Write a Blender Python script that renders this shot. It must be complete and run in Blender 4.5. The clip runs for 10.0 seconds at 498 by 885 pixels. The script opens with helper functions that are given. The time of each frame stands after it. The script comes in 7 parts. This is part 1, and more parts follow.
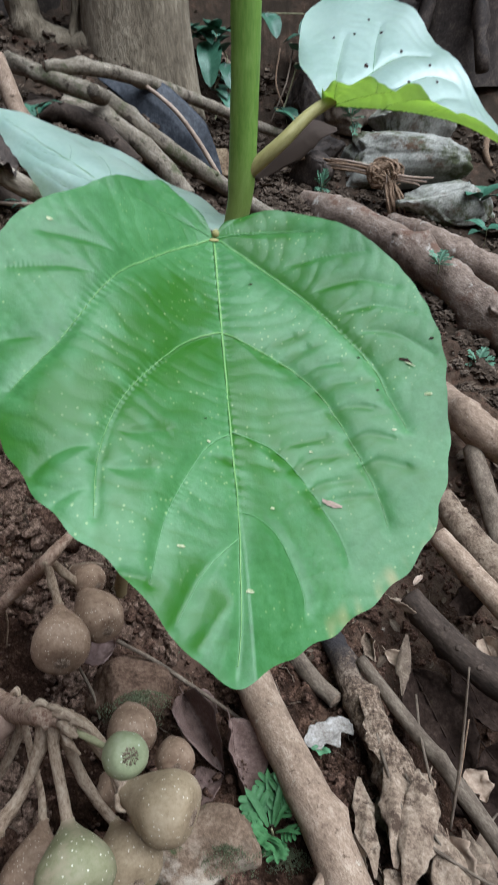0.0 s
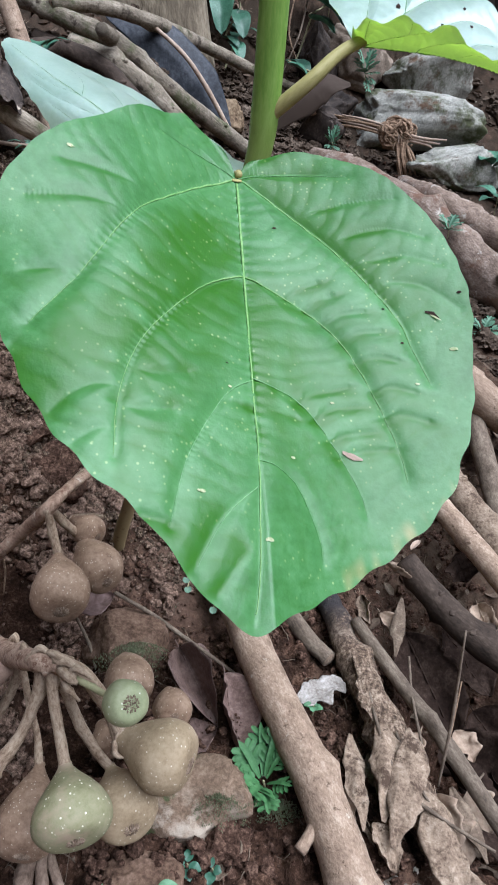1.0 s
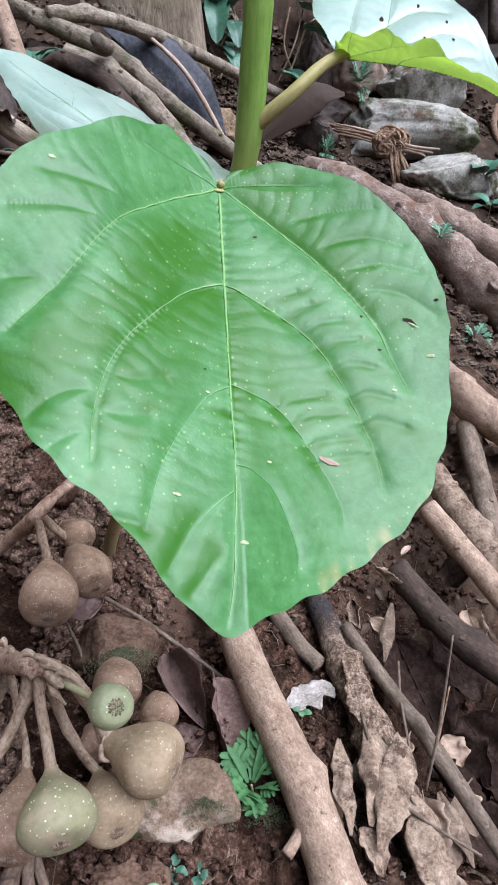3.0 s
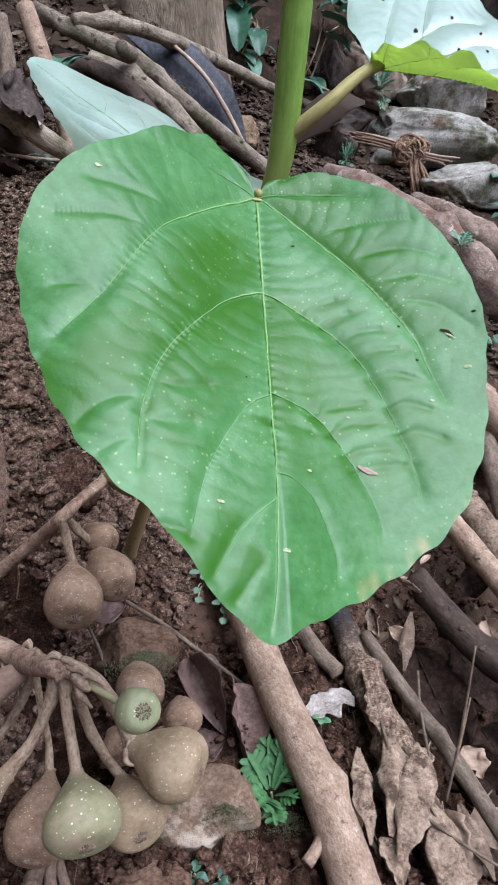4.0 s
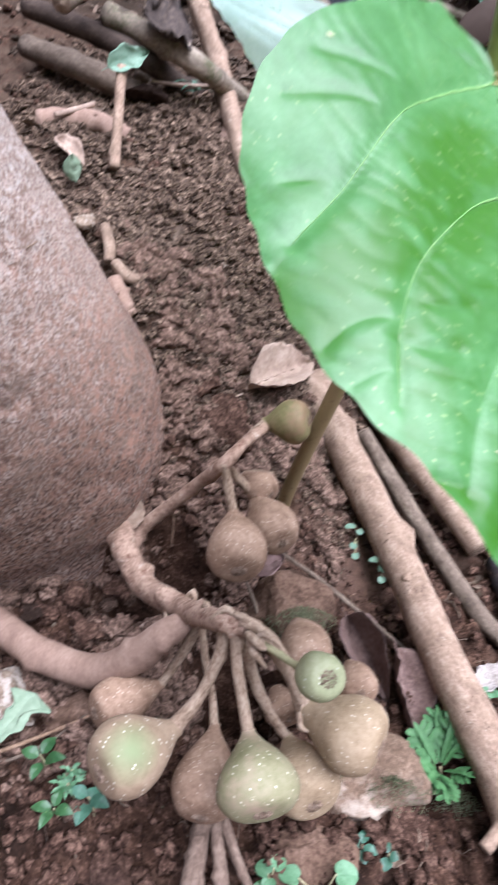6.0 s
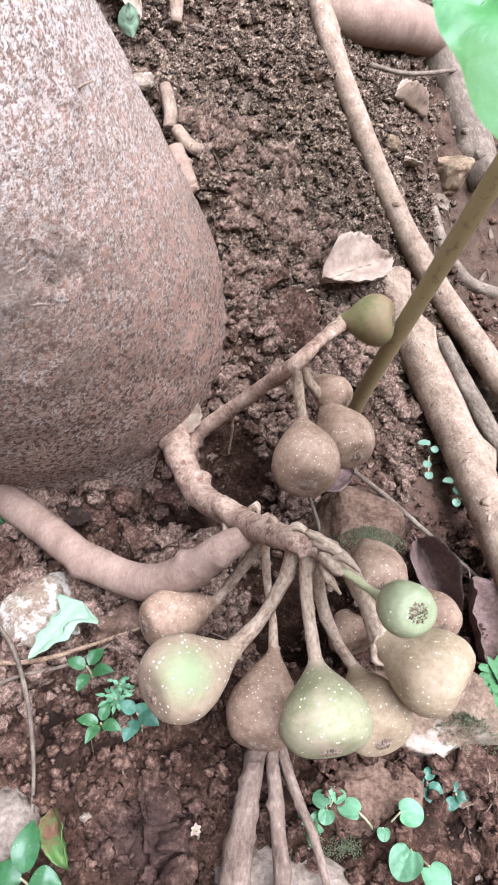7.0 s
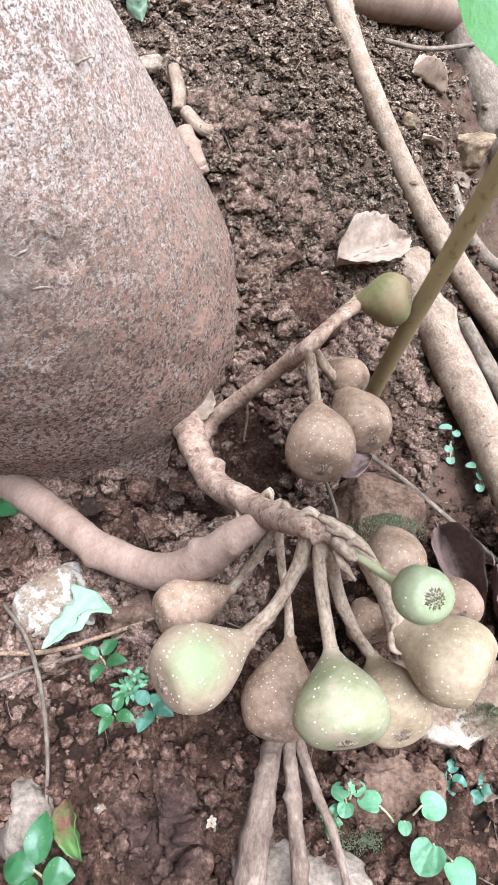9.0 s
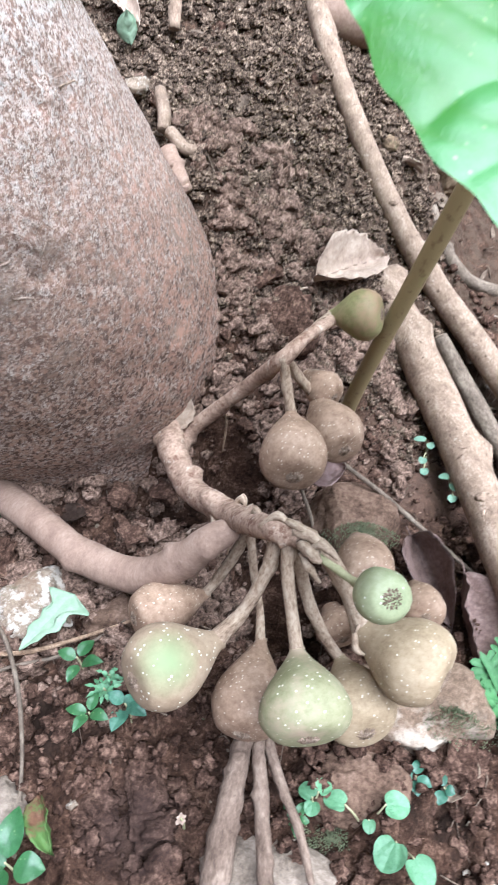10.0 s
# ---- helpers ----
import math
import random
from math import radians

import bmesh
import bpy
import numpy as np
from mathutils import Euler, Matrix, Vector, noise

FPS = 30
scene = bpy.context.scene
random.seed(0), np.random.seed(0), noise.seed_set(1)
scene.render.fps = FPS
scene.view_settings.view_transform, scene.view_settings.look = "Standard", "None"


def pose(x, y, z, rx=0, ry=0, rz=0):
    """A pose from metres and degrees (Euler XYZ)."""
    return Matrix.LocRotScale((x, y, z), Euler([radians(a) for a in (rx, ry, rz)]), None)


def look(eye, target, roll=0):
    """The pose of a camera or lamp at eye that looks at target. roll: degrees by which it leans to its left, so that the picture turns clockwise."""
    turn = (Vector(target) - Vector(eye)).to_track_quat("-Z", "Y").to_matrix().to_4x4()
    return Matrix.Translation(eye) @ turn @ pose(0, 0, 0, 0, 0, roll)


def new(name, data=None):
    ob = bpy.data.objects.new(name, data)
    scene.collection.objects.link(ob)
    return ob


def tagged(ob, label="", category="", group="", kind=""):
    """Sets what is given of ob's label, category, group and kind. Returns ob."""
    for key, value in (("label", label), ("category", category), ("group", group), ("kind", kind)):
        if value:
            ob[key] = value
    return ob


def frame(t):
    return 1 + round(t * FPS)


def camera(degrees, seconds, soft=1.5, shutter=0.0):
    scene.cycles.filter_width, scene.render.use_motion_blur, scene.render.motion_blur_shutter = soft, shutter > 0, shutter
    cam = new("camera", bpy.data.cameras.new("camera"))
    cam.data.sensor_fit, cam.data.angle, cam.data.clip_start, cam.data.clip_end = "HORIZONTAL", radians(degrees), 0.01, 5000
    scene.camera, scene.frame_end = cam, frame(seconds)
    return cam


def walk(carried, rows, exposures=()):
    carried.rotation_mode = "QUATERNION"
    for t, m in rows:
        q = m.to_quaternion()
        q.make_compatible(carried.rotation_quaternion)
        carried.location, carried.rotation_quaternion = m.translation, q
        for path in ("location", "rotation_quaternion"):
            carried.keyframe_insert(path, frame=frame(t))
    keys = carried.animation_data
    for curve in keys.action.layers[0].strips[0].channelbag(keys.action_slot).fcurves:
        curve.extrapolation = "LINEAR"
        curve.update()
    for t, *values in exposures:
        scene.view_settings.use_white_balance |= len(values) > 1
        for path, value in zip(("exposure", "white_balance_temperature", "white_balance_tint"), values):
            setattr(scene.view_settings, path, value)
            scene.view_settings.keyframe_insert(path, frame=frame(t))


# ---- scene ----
from mathutils.bvhtree import BVHTree
cam = camera(40.5, 10.0, soft=1.7, shutter=0.5)
ROWS = [
    (0.0, -0.0001, 0.0012, 0.6400, 60.35, 0.28, -0.39),
    (0.5, -0.0060, 0.0044, 0.6330, 57.73, -1.26, -0.03),
    (1.0, -0.0098, 0.0038, 0.6314, 57.34, -2.06, 0.21),
    (1.5, -0.0044, 0.0034, 0.6269, 55.26, -2.48, 0.27),
    (2.0, -0.0026, 0.0060, 0.6247, 56.30, -0.98, 0.72),
    (2.5, -0.0034, 0.0062, 0.6269, 56.63, -1.48, 0.62),
    (2.7, -0.0025, 0.0035, 0.6299, 57.21, -1.81, 0.10),
    (3.8, -0.0095, -0.0020, 0.6356, 58.36, -2.78, 0.99),
    (4.0, -0.0131, -0.0007, 0.6344, 58.30, -2.44, 1.30),
    (4.5, -0.0130, 0.0038, 0.6286, 57.41, -1.42, 2.46),
    (5.0, -0.0265, 0.0099, 0.6265, 56.62, -1.34, 4.48),
    (5.5, -0.0410, 0.0145, 0.6204, 55.47, -0.21, 6.09),
    (6.0, -0.0539, 0.0264, 0.6103, 53.98, 1.54, 9.87),
    (6.2, -0.0581, 0.0339, 0.6010, 52.13, 2.41, 11.76),
    (7.3, -0.0809, 0.0568, 0.5710, 46.34, 1.51, 14.61),
    (7.5, -0.0794, 0.0568, 0.5697, 46.46, 2.35, 15.23),
    (8.0, -0.0749, 0.0551, 0.5689, 46.93, 2.94, 14.88),
    (8.5, -0.0733, 0.0562, 0.5674, 46.53, 3.16, 14.81),
    (9.0, -0.0719, 0.0596, 0.5654, 46.42, 3.88, 15.24),
    (9.5, -0.0675, 0.0606, 0.5632, 46.07, 4.61, 15.57),
    (10.0, -0.0587, 0.0516, 0.5706, 47.65, 3.06, 15.32),
]
EXPOSURES = [(0.0, 0.26, 5450, 6), (1.0, 0.52, 5450, 11), (1.5, 0.72, 5500, 16), (2.5, 0.76, 5550, 17), (4.0, 0.5, 5550, 17), (5.0, 0.95, 5550, 21), (5.5, 1.1, 5550, 22), (6.0, 1.15, 5550, 22), (7.5, 1.68, 5400, 13), (9.0, 1.66, 5350, 11), (10.0, 1.5, 5300, 10)]
walk(cam, [(t, pose(*r)) for t, *r in ROWS], EXPOSURES)

# ---- light: bright overcast daylight through an opening in the trees ----
world = bpy.data.worlds.new("sky")
scene.world = world
world.use_nodes = True
wn = world.node_tree
sky = wn.nodes.new("ShaderNodeTexSky")
sky.sky_type = "NISHITA"
sky.sun_disc = False
sky.sun_elevation = radians(63)
sky.sun_rotation = radians(110)
sky.air_density, sky.dust_density, sky.ozone_density = 1.0, 7.0, 1.0
wn.links.new(sky.outputs[0], wn.nodes["Background"].inputs[0])
wn.nodes["Background"].inputs[1].default_value = 0.056
sun = new("sun", bpy.data.lights.new("sun", "SUN"))
sun.data.energy, sun.data.angle, sun.data.color = 4.8, radians(64), (1.0, 0.99, 0.985)
sun.matrix_world = look((0.838, -0.005, 1.95), (0, 0.3, 0.2))


# ---- small tools ----
def part(name, mesh, material, parent=None, label=""):
    if isinstance(mesh, bmesh.types.BMesh):
        me = bpy.data.meshes.new(name)
        mesh.to_mesh(me)
        mesh.free()
        mesh = me
    mesh.name = name
    if not mesh.materials:
        mesh.materials.append(material)
    ob = new(name, mesh)
    if parent is not None:
        ob.parent = parent
    if label:
        ob["label"] = label
    return ob


def mesh_of(verts, faces, smooth=True):
    me = bpy.data.meshes.new("mesh")
    me.from_pydata([tuple(v) for v in verts], [], faces)
    if smooth:
        me.polygons.foreach_set("use_smooth", [True] * len(me.polygons))
    return me


def empty(name, label, category, group="", kind=""):
    ob = new(name)
    ob.empty_display_size = 0.01
    return tagged(ob, label, category, group, kind)


def smoothstep(a, b, x):
    t = min(1.0, max(0.0, (x - a) / (b - a)))
    return t * t * (3 - 2 * t)


def base_height(x, y):
    """The lie of the land: a red-earth slope with a heap of soil behind the tree."""
    heap = 0.14 * (1 - smoothstep(-0.23, 0.02, x)) * smoothstep(0.3, 0.5, y)
    rise = 0.28 * max(0.0, min(y, 6) - 0.45) + 0.7 * max(0.0, min(y, 3.2) - 1.6)
    # unseen rim of banks added all round to block low sky light
    rise += 0.9 * max(0.0, min(math.hypot(x, y - 0.4), 6.5) - 2.3)
    hollow = -0.2 * math.exp(-((x - 0.215) / 0.075) ** 2 - ((y - 0.36) / 0.1) ** 2)
    pit = -0.2 * math.exp(-((x + 0.168) / 0.020) ** 4 - ((y - 0.350) / 0.018) ** 4) - 0.16 * math.exp(-((x + 0.125) / 0.034) ** 4 - ((y - 0.292) / 0.03) ** 4)
    pit -= 0.07 * math.exp(-((x + 0.215) / 0.03) ** 4 - ((y - 0.328) / 0.014) ** 4)
    collar = 0.025 * math.exp(-((math.hypot(x + 0.33, y - 0.434) - 0.125) / 0.025) ** 2)
    return collar + 0.19 - 0.2 * min(0.6, max(-0.5, x)) + heap + rise + hollow + pit


def spline(points, per=8):
    """A smooth run of places through the given ones."""
    p = [Vector(q) for q in points]
    p = [2 * p[0] - p[1]] + p + [2 * p[-1] - p[-2]]
    out = []
    for i in range(1, len(p) - 2):
        a, b, c, d = p[i - 1:i + 3]
        for k in range(per):
            t = k / per
            out.append(0.5 * (2 * b + (c - a) * t + (2 * a - 5 * b + 4 * c - d) * t * t + (3 * b - a - 3 * c + d) * t ** 3))
    out.append(p[-2].copy())
    return out


def tube(points, radii, seg=14, per=8, rough=0.06, grain=60.0, knots=0, seed=0, taper_end=True, rings=0.0):
    """A limb along places, with an uneven skin, knots and closed ends."""
    rnd = random.Random(seed)
    path = spline(points, per)
    n = len(path)
    rad = []
    for i in range(n):
        f = i / (n - 1) * (len(radii) - 1)
        k = min(int(f), len(radii) - 2)
        rad.append(radii[k] + (radii[k + 1] - radii[k]) * (f - k))
    lumps = [(rnd.randrange(1, n - 1), rnd.uniform(0, 6.28), rnd.uniform(0.25, 0.6)) for _ in range(knots)]
    verts, faces, straight = [], [], []
    ref = None
    length = 0.0
    for i, p in enumerate(path):
        tan = (path[min(i + 1, n - 1)] - path[max(i - 1, 0)]).normalized()
        if i:
            length += (p - path[i - 1]).length
        if ref is None:
            ref = tan.orthogonal().normalized()
        ref = (ref - tan * ref.dot(tan)).normalized()
        side = tan.cross(ref)
        for j in range(seg):
            a = 2 * math.pi * j / seg
            d = ref * math.cos(a) + side * math.sin(a)
            r = rad[i]
            q = p + d * r
            r *= 1 + rough * (noise.noise(q * grain + Vector((seed, 0, 0))) + 0.5 * noise.noise(q * grain * 2.7)) 
            r *= 1 + rings * max(0, math.sin(length * 900 + 2 * noise.noise(q * 90))) 
            for li, la, ls in lumps:
                da = (a - la + math.pi) % (2 * math.pi) - math.pi
                r += rad[i] * ls * math.exp(-((i - li) * 0.8) ** 2 - (da / 0.5) ** 2)
            verts.append(p + d * r)
            straight.append((length + 0.37 * seed, r * math.cos(a), r * math.sin(a)))
    for i in range(n - 1):
        for j in range(seg):
            k = (j + 1) % seg
            faces.append((i * seg + j, i * seg + k, (i + 1) * seg + k, (i + 1) * seg + j))
    for end, s in ((0, -1), (n - 1, 1)):
        tan = (path[end] - path[end - s]).normalized()
        verts.append(path[end] + tan * rad[end] * (0.25 if taper_end else 0.03))
        c = len(verts) - 1
        for j in range(seg):
            k = (j + 1) % seg
            faces.append((c, end * seg + k, end * seg + j) if s < 0 else (c, end * seg + j, end * seg + k))
    me = mesh_of(verts, faces)
    straight += [(0.0, 0.0, 0.0), (length, 0.0, 0.0)]
    me.attributes.new("grain", "FLOAT_VECTOR", "POINT").data.foreach_set("vector", [c for q in straight for c in q])
    return me


def icosphere(level):
    bm = bmesh.new()
    bmesh.ops.create_icosphere(bm, subdivisions=level, radius=1)
    v = [tuple(q.co) for q in bm.verts]
    f = [tuple(w.index for w in q.verts) for q in bm.faces]
    bm.free()
    return v, f


ICO = {k: icosphere(k) for k in (1, 2, 3, 4, 5)}


def rock_mesh(centre, size, seed, level=4, turn=0.0, rough=0.22, flat=0.0, block=0.75, cuts=0):
    """A stone: a rounded block with facets and pits."""
    rnd = random.Random(seed * 13 + 1)
    planes = [(Vector((rnd.gauss(0, 1), rnd.gauss(0, 1), rnd.gauss(0, 1))).normalized(), rnd.uniform(0.62, 0.92)) for _ in range(cuts)]
    rot = Euler((0.15 * math.sin(seed), 0.2 * math.cos(seed * 1.7), radians(turn))).to_matrix()
    off = Vector((seed * 3.1, seed * 1.7, seed))
    verts = []
    for v in ICO[level][0]:
        v = Vector(v)
        b = Vector([math.copysign(abs(c) ** block, c) for c in v])
        for axis, reach in planes:
            over = b.dot(axis) - reach
            if over > 0:
                b -= axis * over * 0.9
        b *= 1 + rough * noise.noise(v * 1.3 + off) + rough * 0.45 * noise.noise(v * 3.4 + off) + rough * 0.2 * noise.noise(v * 9 + off) + rough * 0.1 * noise.noise(v * 21 + off)
        if flat:
            b.z = min(b.z, flat + 0.05 * noise.noise(v * 5 + off))
        verts.append(Vector(centre) + rot @ Vector((b.x * size[0], b.y * size[1], b.z * size[2])))
    me = mesh_of(verts, ICO[level][1])
    me.attributes.new("grain", "FLOAT_VECTOR", "POINT").data.foreach_set("vector", [c for q in verts for c in q])
    return me


# ---- materials ----
def material(name, dark, mid, light, scale=60.0, rough=0.8, bump=0.4, fine=6.0, spots=None, stretch=(1, 1, 1), coat=0.0, spec=0.22, distance=0.002, vary=0.12, metal=0.0, low=0.36, high=0.66, grain=False):
    """Colour in three tones at two grain sizes, relief, and optional small spots (colour, scale, size)."""
    m = bpy.data.materials.new(name)
    m.use_nodes = True
    nt = m.node_tree
    n, l = nt.nodes, nt.links
    bsdf = n["Principled BSDF"]
    co = n.new("ShaderNodeTexCoord")
    mp = n.new("ShaderNodeMapping")
    mp.inputs["Scale"].default_value = stretch
    if grain:
        along = n.new("ShaderNodeAttribute")
        along.attribute_name = "grain"
        l.new(along.outputs["Vector"], mp.inputs[0])
    else:
        l.new(co.outputs["Object"], mp.inputs[0])
    big = n.new("ShaderNodeTexNoise")
    big.inputs["Scale"].default_value, big.inputs["Detail"].default_value, big.inputs["Roughness"].default_value = scale, 6, 0.65
    small = n.new("ShaderNodeTexNoise")
    small.inputs["Scale"].default_value, small.inputs["Detail"].default_value, small.inputs["Roughness"].default_value = scale * fine, 4, 0.7
    for t in (big, small):
        l.new(mp.outputs[0], t.inputs["Vector"])
    mix = n.new("ShaderNodeMath")
    mix.operation = "MULTIPLY_ADD"
    mix.inputs[1].default_value = 0.45
    l.new(small.outputs[0], mix.inputs[0])
    half = n.new("ShaderNodeMath")
    half.operation = "MULTIPLY"
    half.inputs[1].default_value = 0.55
    l.new(big.outputs[0], half.inputs[0])
    l.new(half.outputs[0], mix.inputs[2])
    ramp = n.new("ShaderNodeValToRGB")
    e = ramp.color_ramp.elements
    e[0].position, e[0].color = low, (*dark, 1)
    e[1].position, e[1].color = high, (*light, 1)
    c = e.new((low + high) / 2)
    c.color = (*mid, 1)
    l.new(mix.outputs[0], ramp.inputs[0])
    colour = ramp.outputs[0]
    if spots:
        vor = n.new("ShaderNodeTexVoronoi")
        vor.inputs["Scale"].default_value = spots[1]
        l.new(co.outputs["Object"], vor.inputs["Vector"])
        sr = n.new("ShaderNodeMapRange")
        sr.inputs[1].default_value, sr.inputs[2].default_value, sr.inputs[3].default_value, sr.inputs[4].default_value = spots[2], spots[2] * 0.6, 0, 1
        l.new(vor.outputs["Distance"], sr.inputs[0])
        sm = n.new("ShaderNodeMix")
        sm.data_type = "RGBA"
        l.new(sr.outputs[0], sm.inputs[0])
        l.new(colour, sm.inputs[6])
        sm.inputs[7].default_value = (*spots[0], 1)
        colour = sm.outputs[2]
    if vary:
        info = n.new("ShaderNodeObjectInfo")
        vr = n.new("ShaderNodeMapRange")
        vr.inputs[3].default_value, vr.inputs[4].default_value = 1 - vary, 1 + vary
        l.new(info.outputs["Random"], vr.inputs[0])
        hs = n.new("ShaderNodeHueSaturation")
        l.new(vr.outputs[0], hs.inputs["Value"])
        l.new(colour, hs.inputs["Color"])
        colour = hs.outputs[0]
    l.new(colour, bsdf.inputs["Base Color"])
    rr = n.new("ShaderNodeMapRange")
    rr.inputs[3].default_value, rr.inputs[4].default_value = max(0.05, rough - 0.12), min(1, rough + 0.12)
    l.new(small.outputs[0], rr.inputs[0])
    l.new(rr.outputs[0], bsdf.inputs["Roughness"])
    bsdf.inputs["Specular IOR Level"].default_value = spec
    bsdf.inputs["Metallic"].default_value = metal
    if coat:
        bsdf.inputs["Coat Weight"].default_value = coat
        bsdf.inputs["Coat Roughness"].default_value = 0.35
    bp = n.new("ShaderNodeBump")
    bp.inputs["Strength"].default_value, bp.inputs["Distance"].default_value = bump, distance
    l.new(mix.outputs[0], bp.inputs["Height"])
    l.new(bp.outputs[0], bsdf.inputs["Normal"])
    return m


def overlay(m, colour, scale, low, high, seed=0.0, axis=None):
    """Patches of another colour (moss, lichen, dust) over a material; axis: (index, from, to) keeps them to a stretch of the thing."""
    nt = m.node_tree
    n, l = nt.nodes, nt.links
    bsdf = n["Principled BSDF"]
    old = bsdf.inputs["Base Color"].links[0].from_socket
    co = n.new("ShaderNodeTexCoord")
    mp = n.new("ShaderNodeMapping")
    mp.inputs["Location"].default_value = (seed, seed * 2, 0)
    l.new(co.outputs["Object"], mp.inputs[0])
    t = n.new("ShaderNodeTexNoise")
    t.inputs["Scale"].default_value, t.inputs["Detail"].default_value, t.inputs["Roughness"].default_value = scale, 8, 0.7
    l.new(mp.outputs[0], t.inputs["Vector"])
    r = n.new("ShaderNodeMapRange")
    r.inputs[1].default_value, r.inputs[2].default_value = low, high
    l.new(t.outputs[0], r.inputs[0])
    fac = r.outputs[0]
    if axis:
        sep = n.new("ShaderNodeSeparateXYZ")
        l.new(co.outputs["Object"], sep.inputs[0])
        ar = n.new("ShaderNodeMapRange")
        ar.inputs[1].default_value, ar.inputs[2].default_value = axis[1], axis[2]
        l.new(sep.outputs[axis[0]], ar.inputs[0])
        mul = n.new("ShaderNodeMath")
        mul.operation = "MULTIPLY"
        l.new(fac, mul.inputs[0])
        l.new(ar.outputs[0], mul.inputs[1])
        fac = mul.outputs[0]
    mx = n.new("ShaderNodeMix")
    mx.data_type = "RGBA"
    l.new(fac, mx.inputs[0])
    l.new(old, mx.inputs[6])
    mx.inputs[7].default_value = (*colour, 1)
    l.new(mx.outputs[2], bsdf.inputs["Base Color"])
    return m


def patch(m, colour, centre, inner, outer, strength=0.9):
    """One soft-edged, slightly uneven patch of another colour round a place."""
    nt = m.node_tree
    n, l = nt.nodes, nt.links
    bsdf = n["Principled BSDF"]
    old = bsdf.inputs["Base Color"].links[0].from_socket
    co = n.new("ShaderNodeTexCoord")
    away = n.new("ShaderNodeVectorMath")
    away.operation = "DISTANCE"
    away.inputs[1].default_value = centre
    l.new(co.outputs["Object"], away.inputs[0])
    t = n.new("ShaderNodeTexNoise")
    t.inputs["Scale"].default_value, t.inputs["Detail"].default_value = 160, 4
    l.new(co.outputs["Object"], t.inputs["Vector"])
    sway = n.new("ShaderNodeMath")
    sway.operation = "MULTIPLY_ADD"
    sway.inputs[1].default_value = inner
    l.new(t.outputs[0], sway.inputs[0])
    l.new(away.outputs["Value"], sway.inputs[2])
    r = n.new("ShaderNodeMapRange")
    r.inputs[1].default_value, r.inputs[2].default_value, r.inputs[4].default_value = outer + inner * 0.5, inner * 1.5, strength
    l.new(sway.outputs[0], r.inputs[0])
    mx = n.new("ShaderNodeMix")
    mx.data_type = "RGBA"
    l.new(r.outputs[0], mx.inputs[0])
    l.new(old, mx.inputs[6])
    mx.inputs[7].default_value = (*colour, 1)
    l.new(mx.outputs[2], bsdf.inputs["Base Color"])


def flecks(m, colour, scale, size):
    """Small round pale dots over a skin."""
    nt = m.node_tree
    n, l = nt.nodes, nt.links
    bsdf = n["Principled BSDF"]
    old = bsdf.inputs["Base Color"].links[0].from_socket
    co = n.new("ShaderNodeTexCoord")
    vor = n.new("ShaderNodeTexVoronoi")
    vor.inputs["Scale"].default_value = scale
    l.new(co.outputs["Object"], vor.inputs["Vector"])
    r = n.new("ShaderNodeMapRange")
    r.inputs[1].default_value, r.inputs[2].default_value = size, size * 0.6
    l.new(vor.outputs["Distance"], r.inputs[0])
    mx = n.new("ShaderNodeMix")
    mx.data_type = "RGBA"
    l.new(r.outputs[0], mx.inputs[0])
    l.new(old, mx.inputs[6])
    mx.inputs[7].default_value = (*colour, 1)
    l.new(mx.outputs[2], bsdf.inputs["Base Color"])


M_SOIL = material("red_soil", (0.014, 0.0075, 0.005), (0.062, 0.034, 0.022), (0.205, 0.124, 0.083), 75, 0.95, 1.0, 6, vary=0, distance=0.005, spec=0.06, low=0.38, high=0.66)
overlay(M_SOIL, (0.020, 0.0125, 0.0088), 14, 0.54, 0.64, 3)
overlay(M_SOIL, (0.150, 0.092, 0.063), 17, 0.58, 0.70, 8)
overlay(M_SOIL, (0.085, 0.059, 0.041), 90, 0.36, 0.58, 5, axis=(1, 0.40, 0.5))
overlay(M_SOIL, (0.034, 0.025, 0.0175), 30, 0.32, 0.55, 2, axis=(1, 0.85, 1.0))
M_CRUMB = material("soil_crumbs", (0.026, 0.0178, 0.0128), (0.128, 0.090, 0.063), (0.400, 0.300, 0.215), 130, 0.95, 1.0, 4, vary=0, spec=0.08, low=0.40, high=0.66)
M_CLODPALE = material("pale_clods", (0.026, 0.0165, 0.0115), (0.148, 0.096, 0.069), (0.360, 0.252, 0.190), 130, 0.95, 1.0, 4, vary=0, spec=0.06)
M_RUBBLE = material("bank_rubble", (0.0190, 0.0136, 0.0095), (0.0712, 0.0524, 0.0380), (0.1900, 0.1503, 0.1150), 40, 0.95, 0.9, 6, vary=0, spec=0.06)
M_CLOD = material("red_clods", (0.015, 0.0082, 0.0056), (0.068, 0.039, 0.027), (0.195, 0.122, 0.086), 110, 0.95, 1.0, 4, vary=0, spec=0.06)
M_BARK = material("speckled_bark", (0.105, 0.070, 0.053), (0.285, 0.213, 0.168), (0.45, 0.385, 0.325), 430, 0.9, 1.0, 2.2, stretch=(1.0, 1.0, 1.3), vary=0, low=0.445, high=0.555)
# paler soil painted in to lift the ground under the big leaf's shade
patch(M_SOIL, (0.180, 0.116, 0.084), (-0.055, 0.420, 0.220), 0.030, 0.065, 0.45)
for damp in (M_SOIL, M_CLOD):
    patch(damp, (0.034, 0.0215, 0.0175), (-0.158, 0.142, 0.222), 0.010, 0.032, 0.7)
overlay(M_BARK, (0.47, 0.435, 0.385), 290, 0.51, 0.57, 1, axis=(2, 0.36, 0.56))
